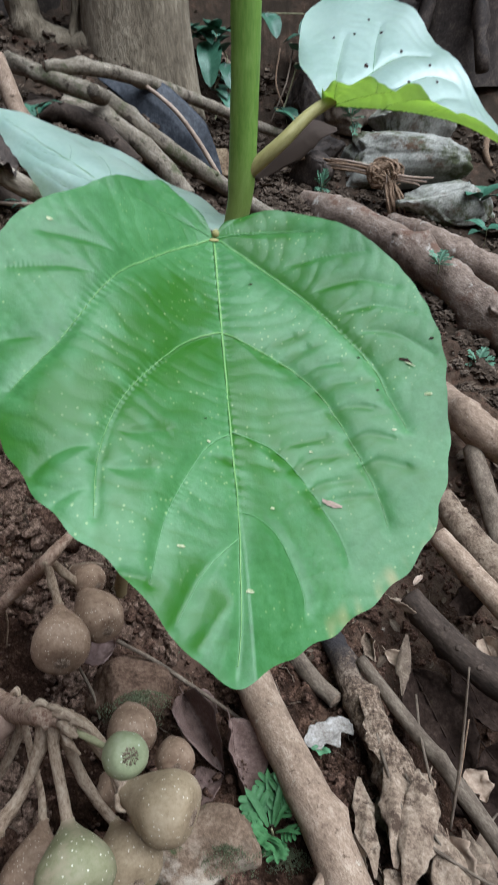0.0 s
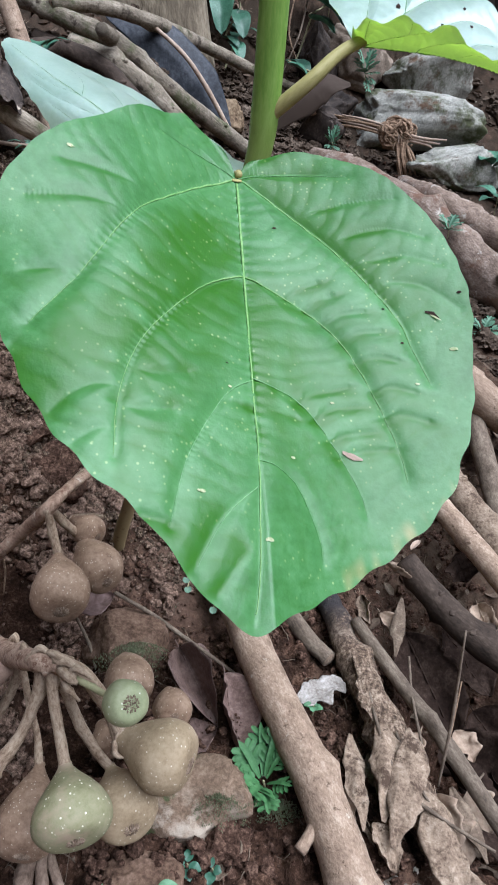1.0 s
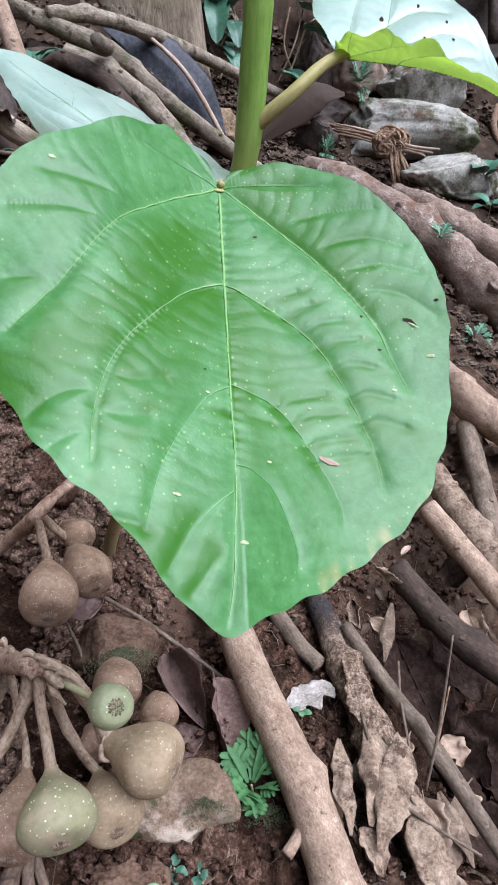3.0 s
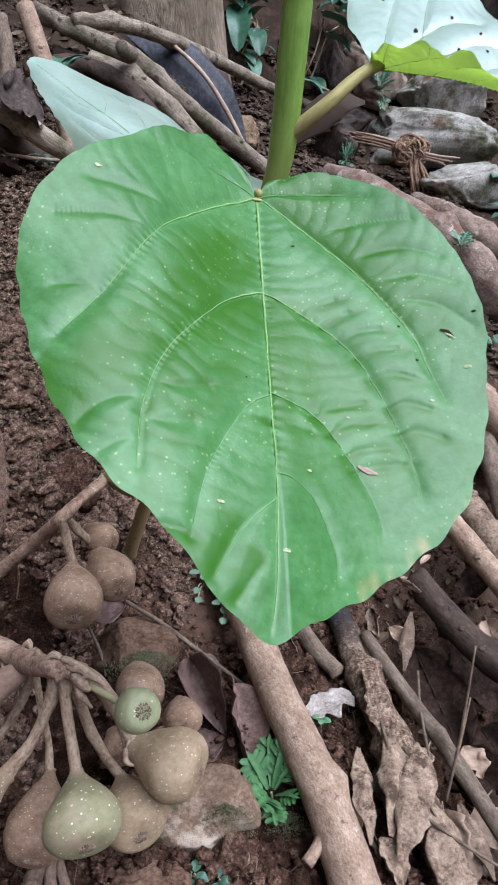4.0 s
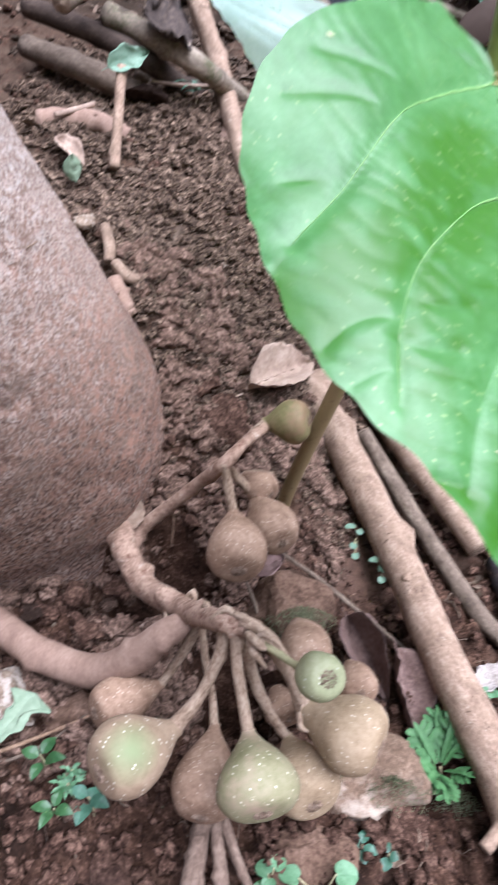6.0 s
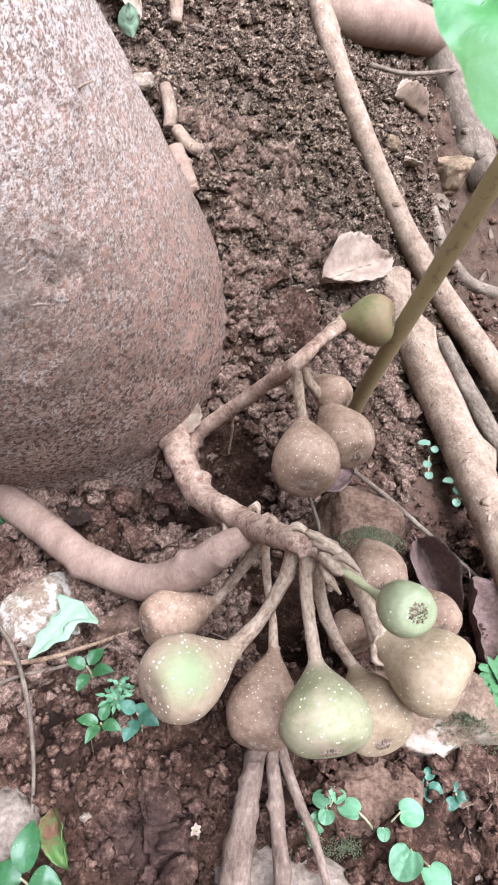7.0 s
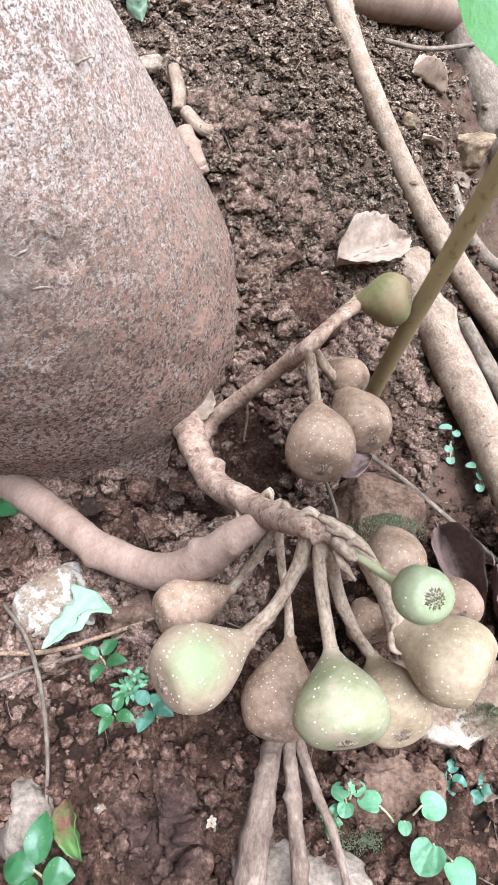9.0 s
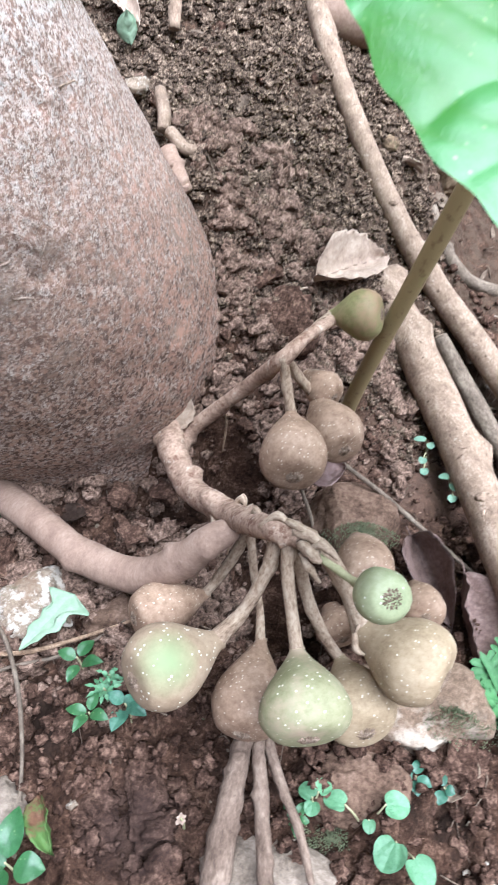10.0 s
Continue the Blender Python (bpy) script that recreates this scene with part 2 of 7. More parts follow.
overlay(M_BARK, (0.16, 0.105, 0.075), 300, 0.55, 0.59, 6, axis=(2, 0.34, 0.5))
overlay(M_BARK, (0.30, 0.19, 0.135), 240, 0.42, 0.60, 5, axis=(2, 0.52, 0.38))
overlay(M_BARK, (0.088, 0.053, 0.038), 360, 0.51, 0.55, 7, axis=(2, 0.52, 0.34))
overlay(M_BARK, (0.20, 0.155, 0.118), 24, 0.55, 0.72, 11)
overlay(M_BARK, (0.36, 0.205, 0.145), 150, 0.47, 0.64, 9, axis=(0, -0.24, -0.195))
M_SCAR = material("pale_scar_bark", (0.13, 0.088, 0.064), (0.29, 0.215, 0.165), (0.45, 0.37, 0.30), 500, 0.88, 0.8, 3, vary=0)
M_BRANCH = material("knobby_branch_bark", (0.140, 0.086, 0.058), (0.325, 0.222, 0.158), (0.480, 0.360, 0.265), 110, 0.85, 0.8, 5, stretch=(1.15, 0.8, 0.8), grain=True)
for scar_at, reach in (((-0.2258, 0.2945, 0.4387), 0.011), ((-0.2385, 0.2725, 0.4340), 0.015), ((-0.2244, 0.3330, 0.4964), 0.011)):
    patch(M_BARK, (0.155, 0.112, 0.084), scar_at, 0.004, reach, 0.5)
overlay(M_BRANCH, (0.15, 0.082, 0.054), 130, 0.54, 0.62, 4)
overlay(M_BRANCH, (0.50, 0.43, 0.34), 150, 0.60, 0.67, 7)
M_ROOT = material("root_bark", (0.150, 0.094, 0.068), (0.255, 0.172, 0.126), (0.350, 0.258, 0.195), 60, 0.82, 0.6, 9, stretch=(1.4, 0.7, 0.7), grain=True, low=0.3, high=0.7)
M_LOG = material("dead_branch_bark", (0.120, 0.080, 0.055), (0.270, 0.193, 0.135), (0.440, 0.345, 0.258), 120, 0.85, 0.8, 5, stretch=(0.7, 1, 1), grain=True, low=0.33, high=0.68)
overlay(M_LOG, (0.10, 0.066, 0.042), 190, 0.60, 0.66, 4)
overlay(M_LOG, (0.42, 0.36, 0.28), 110, 0.62, 0.68, 2)
M_TWIG = material("grey_twig_bark", (0.0600, 0.0450, 0.0320), (0.1350, 0.1030, 0.0747), (0.2400, 0.1960, 0.1455), 120, 0.85, 0.7, 5, stretch=(0.5, 1, 1), grain=True)
M_OLDSTALK = material("old_stalk_bark", (0.070, 0.046, 0.032), (0.155, 0.110, 0.080), (0.270, 0.205, 0.155), 110, 0.9, 0.9, 5, stretch=(0.5, 1, 1), grain=True)
# brown wood with the litter hollow's shade put into its colour
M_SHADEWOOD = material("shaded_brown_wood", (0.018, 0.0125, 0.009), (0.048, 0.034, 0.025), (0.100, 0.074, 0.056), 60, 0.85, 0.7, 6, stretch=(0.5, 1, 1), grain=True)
M_BANKTWIG = material("mossy_grey_twig_bark", (0.078, 0.064, 0.046), (0.205, 0.172, 0.128), (0.370, 0.325, 0.255), 60, 0.88, 1.0, 7, stretch=(0.5, 1, 1), grain=True, distance=0.004)
M_ROT = material("crumbling_rotten_bark", (0.052, 0.034, 0.023), (0.175, 0.122, 0.083), (0.380, 0.295, 0.215), 90, 0.95, 1.0, 4, low=0.40, high=0.62, distance=0.004)
M_BANKROOT = material("bank_root_bark", (0.085, 0.060, 0.044), (0.205, 0.152, 0.116), (0.370, 0.300, 0.245), 60, 0.9, 1.0, 6, stretch=(0.6, 1, 1), grain=True, distance=0.004)
M_DARKWOOD = material("dark_wood", (0.0136, 0.0109, 0.0088), (0.0408, 0.0306, 0.0245), (0.1020, 0.0782, 0.0612), 40, 0.75, 0.6, 6)
M_PEEL = material("peeling_bark", (0.085, 0.056, 0.038), (0.225, 0.165, 0.115), (0.365, 0.290, 0.215), 80, 0.92, 0.9, 5, low=0.38, high=0.64)
overlay(M_BANKTWIG, (0.085, 0.088, 0.045), 26, 0.52, 0.64, 5)
overlay(M_BANKTWIG, (0.055, 0.042, 0.031), 40, 0.56, 0.64, 8)
overlay(M_ROT, (0.036, 0.032, 0.032), 60, 0.28, 0.46, 3, axis=(1, 0.375, 0.425))
overlay(M_PEEL, (0.065, 0.042, 0.028), 55, 0.55, 0.62, 3)
M_FIG = material("brown_fig_skin", (0.148, 0.090, 0.056), (0.256, 0.172, 0.114), (0.355, 0.256, 0.180), 70, 0.75, 0.5, 5, spots=((0.56, 0.48, 0.37), 400, 0.18), distance=0.0012, vary=0.12)
M_FIGTAN = material("tan_fig_skin", (0.235, 0.172, 0.102), (0.335, 0.255, 0.158), (0.420, 0.332, 0.222), 60, 0.66, 0.35, 6, spots=((0.66, 0.59, 0.47), 360, 0.18), distance=0.001, vary=0.05)
M_FIGGREEN = material("green_fig_skin", (0.190, 0.188, 0.094), (0.262, 0.252, 0.142), (0.325, 0.292, 0.188), 60, 0.62, 0.3, 6, spots=((0.76, 0.73, 0.58), 300, 0.18), distance=0.001, vary=0.03)
M_FIGBLUSH = material("tan_fig_skin_with_green_blush", (0.215, 0.155, 0.098), (0.290, 0.216, 0.142), (0.350, 0.270, 0.185), 60, 0.6, 0.3, 6, distance=0.001, vary=0)
patch(M_FIGBLUSH, (0.195, 0.250, 0.120), (-0.1475, 0.1855, 0.305), 0.004, 0.016)
flecks(M_FIGBLUSH, (0.74, 0.72, 0.60), 330, 0.20)
overlay(M_FIGGREEN, (0.37, 0.29, 0.20), 30, 0.52, 0.66, 2)
M_FIGBUD = material("olive_fig_skin", (0.12, 0.115, 0.045), (0.185, 0.175, 0.075), (0.25, 0.21, 0.11), 70, 0.6, 0.3, 6, distance=0.001, vary=0)
overlay(M_FIGBUD, (0.24, 0.165, 0.095), 30, 0.48, 0.6, 3)
M_FIGYOUNG = material("young_fig_skin", (0.270, 0.300, 0.155), (0.345, 0.370, 0.210), (0.420, 0.430, 0.275), 60, 0.6, 0.25, 6, spots=((0.70, 0.70, 0.56), 300, 0.17), distance=0.001, vary=0.03)
M_STALK = material("fig_stalk", (0.145, 0.096, 0.060), (0.290, 0.212, 0.145), (0.410, 0.325, 0.235), 160, 0.78, 0.6, 4, distance=0.0012, grain=True, stretch=(0.5, 1, 1), low=0.36, high=0.62)
M_STALKGREEN = material("green_fig_stalk", (0.195, 0.188, 0.0975), (0.285, 0.27, 0.15), (0.36, 0.338, 0.21), 90, 0.7, 0.3, 5, distance=0.001)
M_EYE = material("fig_eye_scales", (0.080, 0.054, 0.038), (0.210, 0.150, 0.105), (0.370, 0.295, 0.220), 400, 0.85, 0.6, 3)
M_STEM = material("green_stem_skin", (0.10, 0.185, 0.03), (0.15, 0.26, 0.045), (0.20, 0.31, 0.07), 60, 0.5, 0.25, 8, stretch=(0.2, 1, 1), vary=0, distance=0.0008, grain=True)
overlay(M_STEM, (0.26, 0.20, 0.10), 40, 0.05, 0.4, 1, axis=(2, 0.6, 0.46))
overlay(M_STEM, (0.17, 0.115, 0.06), 160, 0.55, 0.65, 4, axis=(2, 0.56, 0.42))
M_PETIOLE = material("petiole_skin", (0.20, 0.175, 0.06), (0.30, 0.27, 0.105), (0.38, 0.34, 0.155), 90, 0.55, 0.3, 6, vary=0, distance=0.0006, grain=True, stretch=(0.3, 1, 1))
M_STONE = material("grey_stone", (0.110, 0.108, 0.090), (0.255, 0.250, 0.215), (0.430, 0.420, 0.365), 26, 0.9, 1.0, 9, low=0.34, high=0.66, distance=0.004)
overlay(M_BANKROOT, (0.46, 0.43, 0.37), 42, 0.58, 0.66, 6)
overlay(M_BANKROOT, (0.13, 0.075, 0.050), 24, 0.54, 0.64, 3)
overlay(M_STONE, (0.07, 0.075, 0.038), 14, 0.5, 0.6, 4)
overlay(M_STONE, (0.10, 0.062, 0.038), 20, 0.55, 0.65, 9)
M_STONEBROWN = material("earthy_stone", (0.0617, 0.0392, 0.0226), (0.1595, 0.1098, 0.0653), (0.2881, 0.2176, 0.1381), 60, 0.92, 0.9, 6, low=0.38, high=0.64)
overlay(M_STONEBROWN, (0.034, 0.050, 0.016), 35, 0.57, 0.66, 7)
overlay(M_STONEBROWN, (0.05, 0.030, 0.02), 22, 0.55, 0.66, 3)
M_EARTHSTONE = material("earth_crusted_stone", (0.045, 0.027, 0.018), (0.12, 0.076, 0.051), (0.21, 0.145, 0.105), 60, 0.95, 0.9, 6, low=0.38, high=0.64, spec=0.08)
M_STONETAN = material("tan_earthy_stone", (0.0748, 0.0486, 0.0304), (0.1672, 0.1143, 0.0750), (0.2992, 0.2250, 0.1634), 70, 0.9, 0.9, 6, low=0.37, high=0.65)
overlay(M_STONETAN, (0.055, 0.07, 0.026), 45, 0.57, 0.65, 6)
overlay(M_STONETAN, (0.37, 0.31, 0.24), 60, 0.46, 0.56, 3, axis=(1, 0.246, 0.226))
M_SLAB = material("grey_slab_stone", (0.090, 0.068, 0.049), (0.190, 0.150, 0.113), (0.315, 0.256, 0.200), 70, 0.92, 0.8, 6, low=0.36, high=0.66)
M_STONEWHITE = material("pale_speckled_stone", (0.095, 0.066, 0.045), (0.195, 0.148, 0.104), (0.320, 0.265, 0.200), 120, 0.88, 0.9, 5, low=0.36, high=0.66)
overlay(M_STONEWHITE, (0.05, 0.065, 0.024), 40, 0.57, 0.64, 2)
overlay(M_STONEWHITE, (0.39, 0.35, 0.29), 150, 0.50, 0.57, 8)
overlay(M_STONEWHITE, (0.17, 0.115, 0.075), 28, 0.58, 0.68, 5)
M_DRYLEAF = material("dry_leaf", (0.1711, 0.1155, 0.0791), (0.2852, 0.2095, 0.1485), (0.3993, 0.3211, 0.2405), 40, 0.75, 0.4, 6)
M_LITTER = material("crumbled_litter", (0.0588, 0.0410, 0.0279), (0.1323, 0.0960, 0.0670), (0.2450, 0.1950, 0.1395), 90, 0.85, 0.4, 6)
M_PALELEAF = material("pale_dry_leaf", (0.2036, 0.1418, 0.1041), (0.3200, 0.2410, 0.1822), (0.4460, 0.3638, 0.2820), 40, 0.7, 0.5, 6)
# leaf brown taken near black to carry the litter hollow's shade
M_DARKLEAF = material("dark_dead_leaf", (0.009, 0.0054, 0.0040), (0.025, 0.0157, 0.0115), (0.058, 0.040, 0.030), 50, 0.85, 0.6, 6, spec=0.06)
M_SCRAP = material("bleached_leaf_scrap", (0.15, 0.128, 0.105), (0.27, 0.245, 0.215), (0.40, 0.375, 0.345), 110, 0.7, 0.7, 4)
M_DYING = overlay(material("dying_leaf", (0.075, 0.036, 0.020), (0.135, 0.070, 0.040), (0.205, 0.120, 0.075), 60, 0.6, 0.5, 6), (0.075, 0.135, 0.035), 45, 0.50, 0.58, 2)
M_MAUVELEAF = material("mauve_brown_dead_leaf", (0.070, 0.042, 0.034), (0.140, 0.092, 0.076), (0.225, 0.160, 0.135), 70, 0.65, 0.8, 5, spec=0.2)
M_PINKLEAF = material("pinkish_dry_leaf", (0.145, 0.092, 0.080), (0.215, 0.145, 0.128), (0.290, 0.208, 0.185), 40, 0.7, 0.4, 6)
M_BLACK = material("black_dead_frond", (0.012, 0.014, 0.018), (0.03, 0.034, 0.042), (0.07, 0.075, 0.085), 20, 0.5, 0.3, 8, stretch=(1, 1, 1))
M_WEED = material("weed_leaf", (0.0245, 0.0770, 0.0168), (0.0420, 0.1260, 0.0315), (0.0700, 0.1750, 0.0525), 50, 0.5, 0.3, 6, vary=0.25)
M_WEEDBLUE = material("shaded_vine_leaf", (0.0225, 0.0735, 0.0413), (0.0435, 0.1162, 0.0713), (0.0825, 0.1800, 0.1162), 60, 0.4, 0.4, 6, vary=0.3, spec=0.4)
M_WEEDFERN = material("cut_leaf_weed", (0.038, 0.110, 0.036), (0.060, 0.155, 0.054), (0.092, 0.200, 0.080), 60, 0.55, 0.3, 6, vary=0.15)
M_WEEDPALE = material("pale_ferny_leaf", (0.065, 0.150, 0.088), (0.115, 0.225, 0.142), (0.185, 0.310, 0.215), 60, 0.5, 0.4, 6, vary=0.25)
M_SEEDLING = material("pale_seedling_leaf", (0.095, 0.175, 0.112), (0.140, 0.228, 0.158), (0.190, 0.285, 0.210), 60, 0.5, 0.3, 6, vary=0.12)
M_SPROUT = material("bright_sprout_leaf", (0.060, 0.150, 0.066), (0.090, 0.200, 0.098), (0.130, 0.250, 0.135), 90, 0.45, 0.5, 5, vary=0.25, spec=0.35)
M_BLEMISH = material("leaf_blemish", (0.22, 0.28, 0.12), (0.36, 0.40, 0.22), (0.52, 0.53, 0.36), 300, 0.7, 0.3, 4)
M_MOSS = material("moss", (0.090, 0.105, 0.050), (0.175, 0.195, 0.108), (0.280, 0.300, 0.180), 200, 0.95, 0.9, 5)
M_TORN = material("torn_pale_green_leaf", (0.145, 0.215, 0.135), (0.185, 0.255, 0.168), (0.23, 0.30, 0.208), 60, 0.5, 0.3, 6)
M_FIBRE = material("frayed_fibre", (0.10, 0.062, 0.038), (0.215, 0.142, 0.090), (0.380, 0.280, 0.190), 220, 0.9, 0.9, 5)
M_BANKTREE = material("brown_tree_bark", (0.075, 0.060, 0.040), (0.175, 0.142, 0.098), (0.320, 0.272, 0.195), 16, 0.9, 1.0, 7, stretch=(1, 1, 0.4), distance=0.012, vary=0)
for weak in (M_WEED, M_WEEDBLUE, M_SPROUT):
    weak.node_tree.nodes["Principled BSDF"].inputs["Subsurface Weight"].default_value = 0.0


def leaf_material(name, deep, mid, pale, vein, rough, through_colour, translucence=0.35, coat=0.25, shade_tint=(0.024, 0.118, 0.006)):
    """Leaf skin: pale veins, mottled green between them, waxy gloss and light coming through the blade."""
    m = bpy.data.materials.new(name)
    m.use_nodes = True
    nt = m.node_tree
    n, l = nt.nodes, nt.links
    bsdf, out = n["Principled BSDF"], n["Material Output"]
    co = n.new("ShaderNodeTexCoord")
    a = n.new("ShaderNodeTexNoise")
    a.inputs["Scale"].default_value, a.inputs["Detail"].default_value = 28, 5
    b = n.new("ShaderNodeTexNoise")
    b.inputs["Scale"].default_value, b.inputs["Detail"].default_value, b.inputs["Roughness"].default_value = 330, 3, 0.7
    for t in (a, b):
        l.new(co.outputs["Object"], t.inputs["Vector"])
    s = n.new("ShaderNodeMath")
    s.operation = "MULTIPLY_ADD"
    s.inputs[1].default_value = 0.4
    l.new(b.outputs[0], s.inputs[0])
    h = n.new("ShaderNodeMath")
    h.operation = "MULTIPLY"
    h.inputs[1].default_value = 0.6
    l.new(a.outputs[0], h.inputs[0])
    l.new(h.outputs[0], s.inputs[2])
    ramp = n.new("ShaderNodeValToRGB")
    e = ramp.color_ramp.elements
    e[0].position, e[0].color = 0.38, (*deep, 1)
    e[1].position, e[1].color = 0.64, (*pale, 1)
    e.new(0.5).color = (*mid, 1)
    l.new(s.outputs[0], ramp.inputs[0])
    at = n.new("ShaderNodeAttribute")
    at.attribute_name = "vein"
    mx = n.new("ShaderNodeMix")
    mx.data_type = "RGBA"
    l.new(at.outputs["Fac"], mx.inputs[0])
    l.new(ramp.outputs[0], mx.inputs[6])
    mx.inputs[7].default_value = (*vein, 1)
    # yellower, deeper green painted beside veins, tip side, for flanks without sky sheen
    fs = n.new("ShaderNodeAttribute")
    fs.attribute_name = "shade_tint"
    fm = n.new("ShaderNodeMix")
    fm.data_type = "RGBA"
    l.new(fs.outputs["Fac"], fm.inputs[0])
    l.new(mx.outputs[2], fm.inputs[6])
    fm.inputs[7].default_value = (*shade_tint, 1)
    # pale flecks on the blade
    vor = n.new("ShaderNodeTexVoronoi")
    vor.inputs["Scale"].default_value = 360
    l.new(co.outputs["Object"], vor.inputs["Vector"])
    fl = n.new("ShaderNodeMapRange")
    fl.inputs[1].default_value, fl.inputs[2].default_value, fl.inputs[3].default_value, fl.inputs[4].default_value = 0.20, 0.09, 0, 1
    l.new(vor.outputs["Distance"], fl.inputs[0])
    zone = n.new("ShaderNodeMapRange")
    zone.inputs[1].default_value, zone.inputs[2].default_value, zone.inputs[4].default_value = 0.44, 0.58, 0.46
    l.new(a.outputs[0], zone.inputs[0])
    fz = n.new("ShaderNodeMath")
    fz.operation = "MULTIPLY"
    l.new(fl.outputs[0], fz.inputs[0])
    l.new(zone.outputs[0], fz.inputs[1])
    mf = n.new("ShaderNodeMix")
    mf.data_type = "RGBA"
    l.new(fz.outputs[0], mf.inputs[0])
    l.new(fm.outputs[2], mf.inputs[6])
    mf.inputs[7].default_value = (0.42, 0.55, 0.22, 1)
    ed = n.new("ShaderNodeAttribute")
    ed.attribute_name = "wither"
    me = n.new("ShaderNodeMix")
    me.data_type = "RGBA"
    l.new(ed.outputs["Fac"], me.inputs[0])
    l.new(mf.outputs[2], me.inputs[6])
    me.inputs[7].default_value = (0.27, 0.27, 0.11, 1)
    l.new(me.outputs[2], bsdf.inputs["Base Color"])
    bsdf.inputs["Roughness"].default_value = rough
    bsdf.inputs["Coat Weight"].default_value = coat
    bsdf.inputs["Coat Roughness"].default_value = 0.45
    bp = n.new("ShaderNodeBump")
    bp.inputs["Strength"].default_value, bp.inputs["Distance"].default_value = 0.25, 0.0008
    l.new(b.outputs[0], bp.inputs["Height"])
    l.new(bp.outputs[0], bsdf.inputs["Normal"])
    tr = n.new("ShaderNodeBsdfTranslucent")
    tr.inputs["Color"].default_value = (*through_colour, 1)
    mixer = n.new("ShaderNodeMixShader")
    mixer.inputs[0].default_value = translucence
    l.new(bsdf.outputs[0], mixer.inputs[1])
    l.new(tr.outputs[0], mixer.inputs[2])
    l.new(mixer.outputs[0], out.inputs["Surface"])
    return m


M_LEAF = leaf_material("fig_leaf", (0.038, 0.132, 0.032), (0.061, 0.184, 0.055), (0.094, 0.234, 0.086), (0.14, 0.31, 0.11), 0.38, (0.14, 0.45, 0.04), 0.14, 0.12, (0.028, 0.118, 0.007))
M_LEAF.node_tree.nodes["Principled BSDF"].inputs["Specular IOR Level"].default_value = 0.32
# sky sheen put into the base colour; coat and low roughness add real gloss
M_LEAFSHEEN = leaf_material("fig_leaf_painted_sheen", (0.31, 0.45, 0.38), (0.39, 0.53, 0.46), (0.47, 0.60, 0.53), (0.52, 0.65, 0.54), 0.3, (0.45, 0.75, 0.05), 0.3, 1.0, (0.40, 0.55, 0.44))
M_LEAFSHEEN.node_tree.nodes["Principled BSDF"].inputs["Coat IOR"].default_value = 1.9
M_LEAFSHEEN.node_tree.nodes["Principled BSDF"].inputs["Coat Roughness"].default_value = 0.35
M_RIB = material("leaf_rib", (0.11, 0.26, 0.07), (0.165, 0.315, 0.10), (0.23, 0.38, 0.14), 60, 0.45, 0.1, 8, vary=0, distance=0.0003)
M_VEIN = material("leaf_vein", (0.09, 0.235, 0.08), (0.135, 0.295, 0.115), (0.18, 0.345, 0.15), 60, 0.45, 0.1, 8, vary=0, distance=0.0003)
M_SMALL = leaf_material("small_leaf", (0.016, 0.062, 0.018), (0.030, 0.100, 0.031), (0.055, 0.145, 0.052), (0.09, 0.19, 0.075), 0.42, (0.10, 0.3, 0.04), 0.15)

# ---- ground: one sheet, fine where the soil lies close, coarse far off ----
def lines(lo, hi, step, far):
    out = list(np.arange(lo, hi + step / 2, step))
    s, a, b = step, out[0], out[-1]
    pre, post = [], []
    while a > -far or b < far:
        s *= 1.16
        a -= s
        b += s
        pre.append(a)
        post.append(b)
    return [float(q) for q in pre[::-1] + out + post]


def relief(x, y):
    """Lumps and crumbs of the soil, fading far away."""
    v = Vector((x, y, 0.0))
    near = 1.0 if abs(x) < 1.2 and -0.5 < y < 2.2 else 0.3
    z = 0.012 * noise.noise(v * 9) + 0.009 * noise.noise(v * 24 + Vector((3, 1, 0)))
    clod = noise.noise(v * 52 + Vector((0, 5, 2)))
    z += 0.008 * abs(clod) ** 0.8 + 0.004 * noise.noise(v * 120) + 0.002 * noise.noise(v * 240)
    cell = noise.voronoi(v * 62 + Vector((0.2 * clod, 0, 0)))[0][0]
    z += 0.007 * (0.45 - cell) - 0.004
    # damp earth in front of the tree breaks along deep cracks
    low = 1 - smoothstep(0.36, 0.44, y)
    if low > 0 and near == 1.0:
        warp = Vector((0.012 * noise.noise(v * 40), 0.012 * noise.noise(v * 40 + Vector((7, 0, 0))), 0))
        crack = abs(noise.noise((v + warp) * 30 + Vector((1, 8, 4))))
        crack2 = abs(noise.noise((v + warp) * 68 + Vector((5, 2, 9))))
        z += low * (0.010 * min(1, crack / 0.22) ** 0.6 - 0.010 + 0.005 * min(1, crack2 / 0.2) - 0.002)
    return z * near


def build_ground():
    xs, ys = lines(-0.46, 0.34, 0.003, 60), lines(0.1, 0.92, 0.003, 60)
    verts = [(x, y, base_height(x, y) + relief(x, y)) for y in ys for x in xs]
    w = len(xs)
    faces = [(j * w + i, j * w + i + 1, (j + 1) * w + i + 1, (j + 1) * w + i) for j in range(len(ys) - 1) for i in range(w - 1)]
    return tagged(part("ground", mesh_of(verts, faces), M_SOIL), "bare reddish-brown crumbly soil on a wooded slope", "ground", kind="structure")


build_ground()


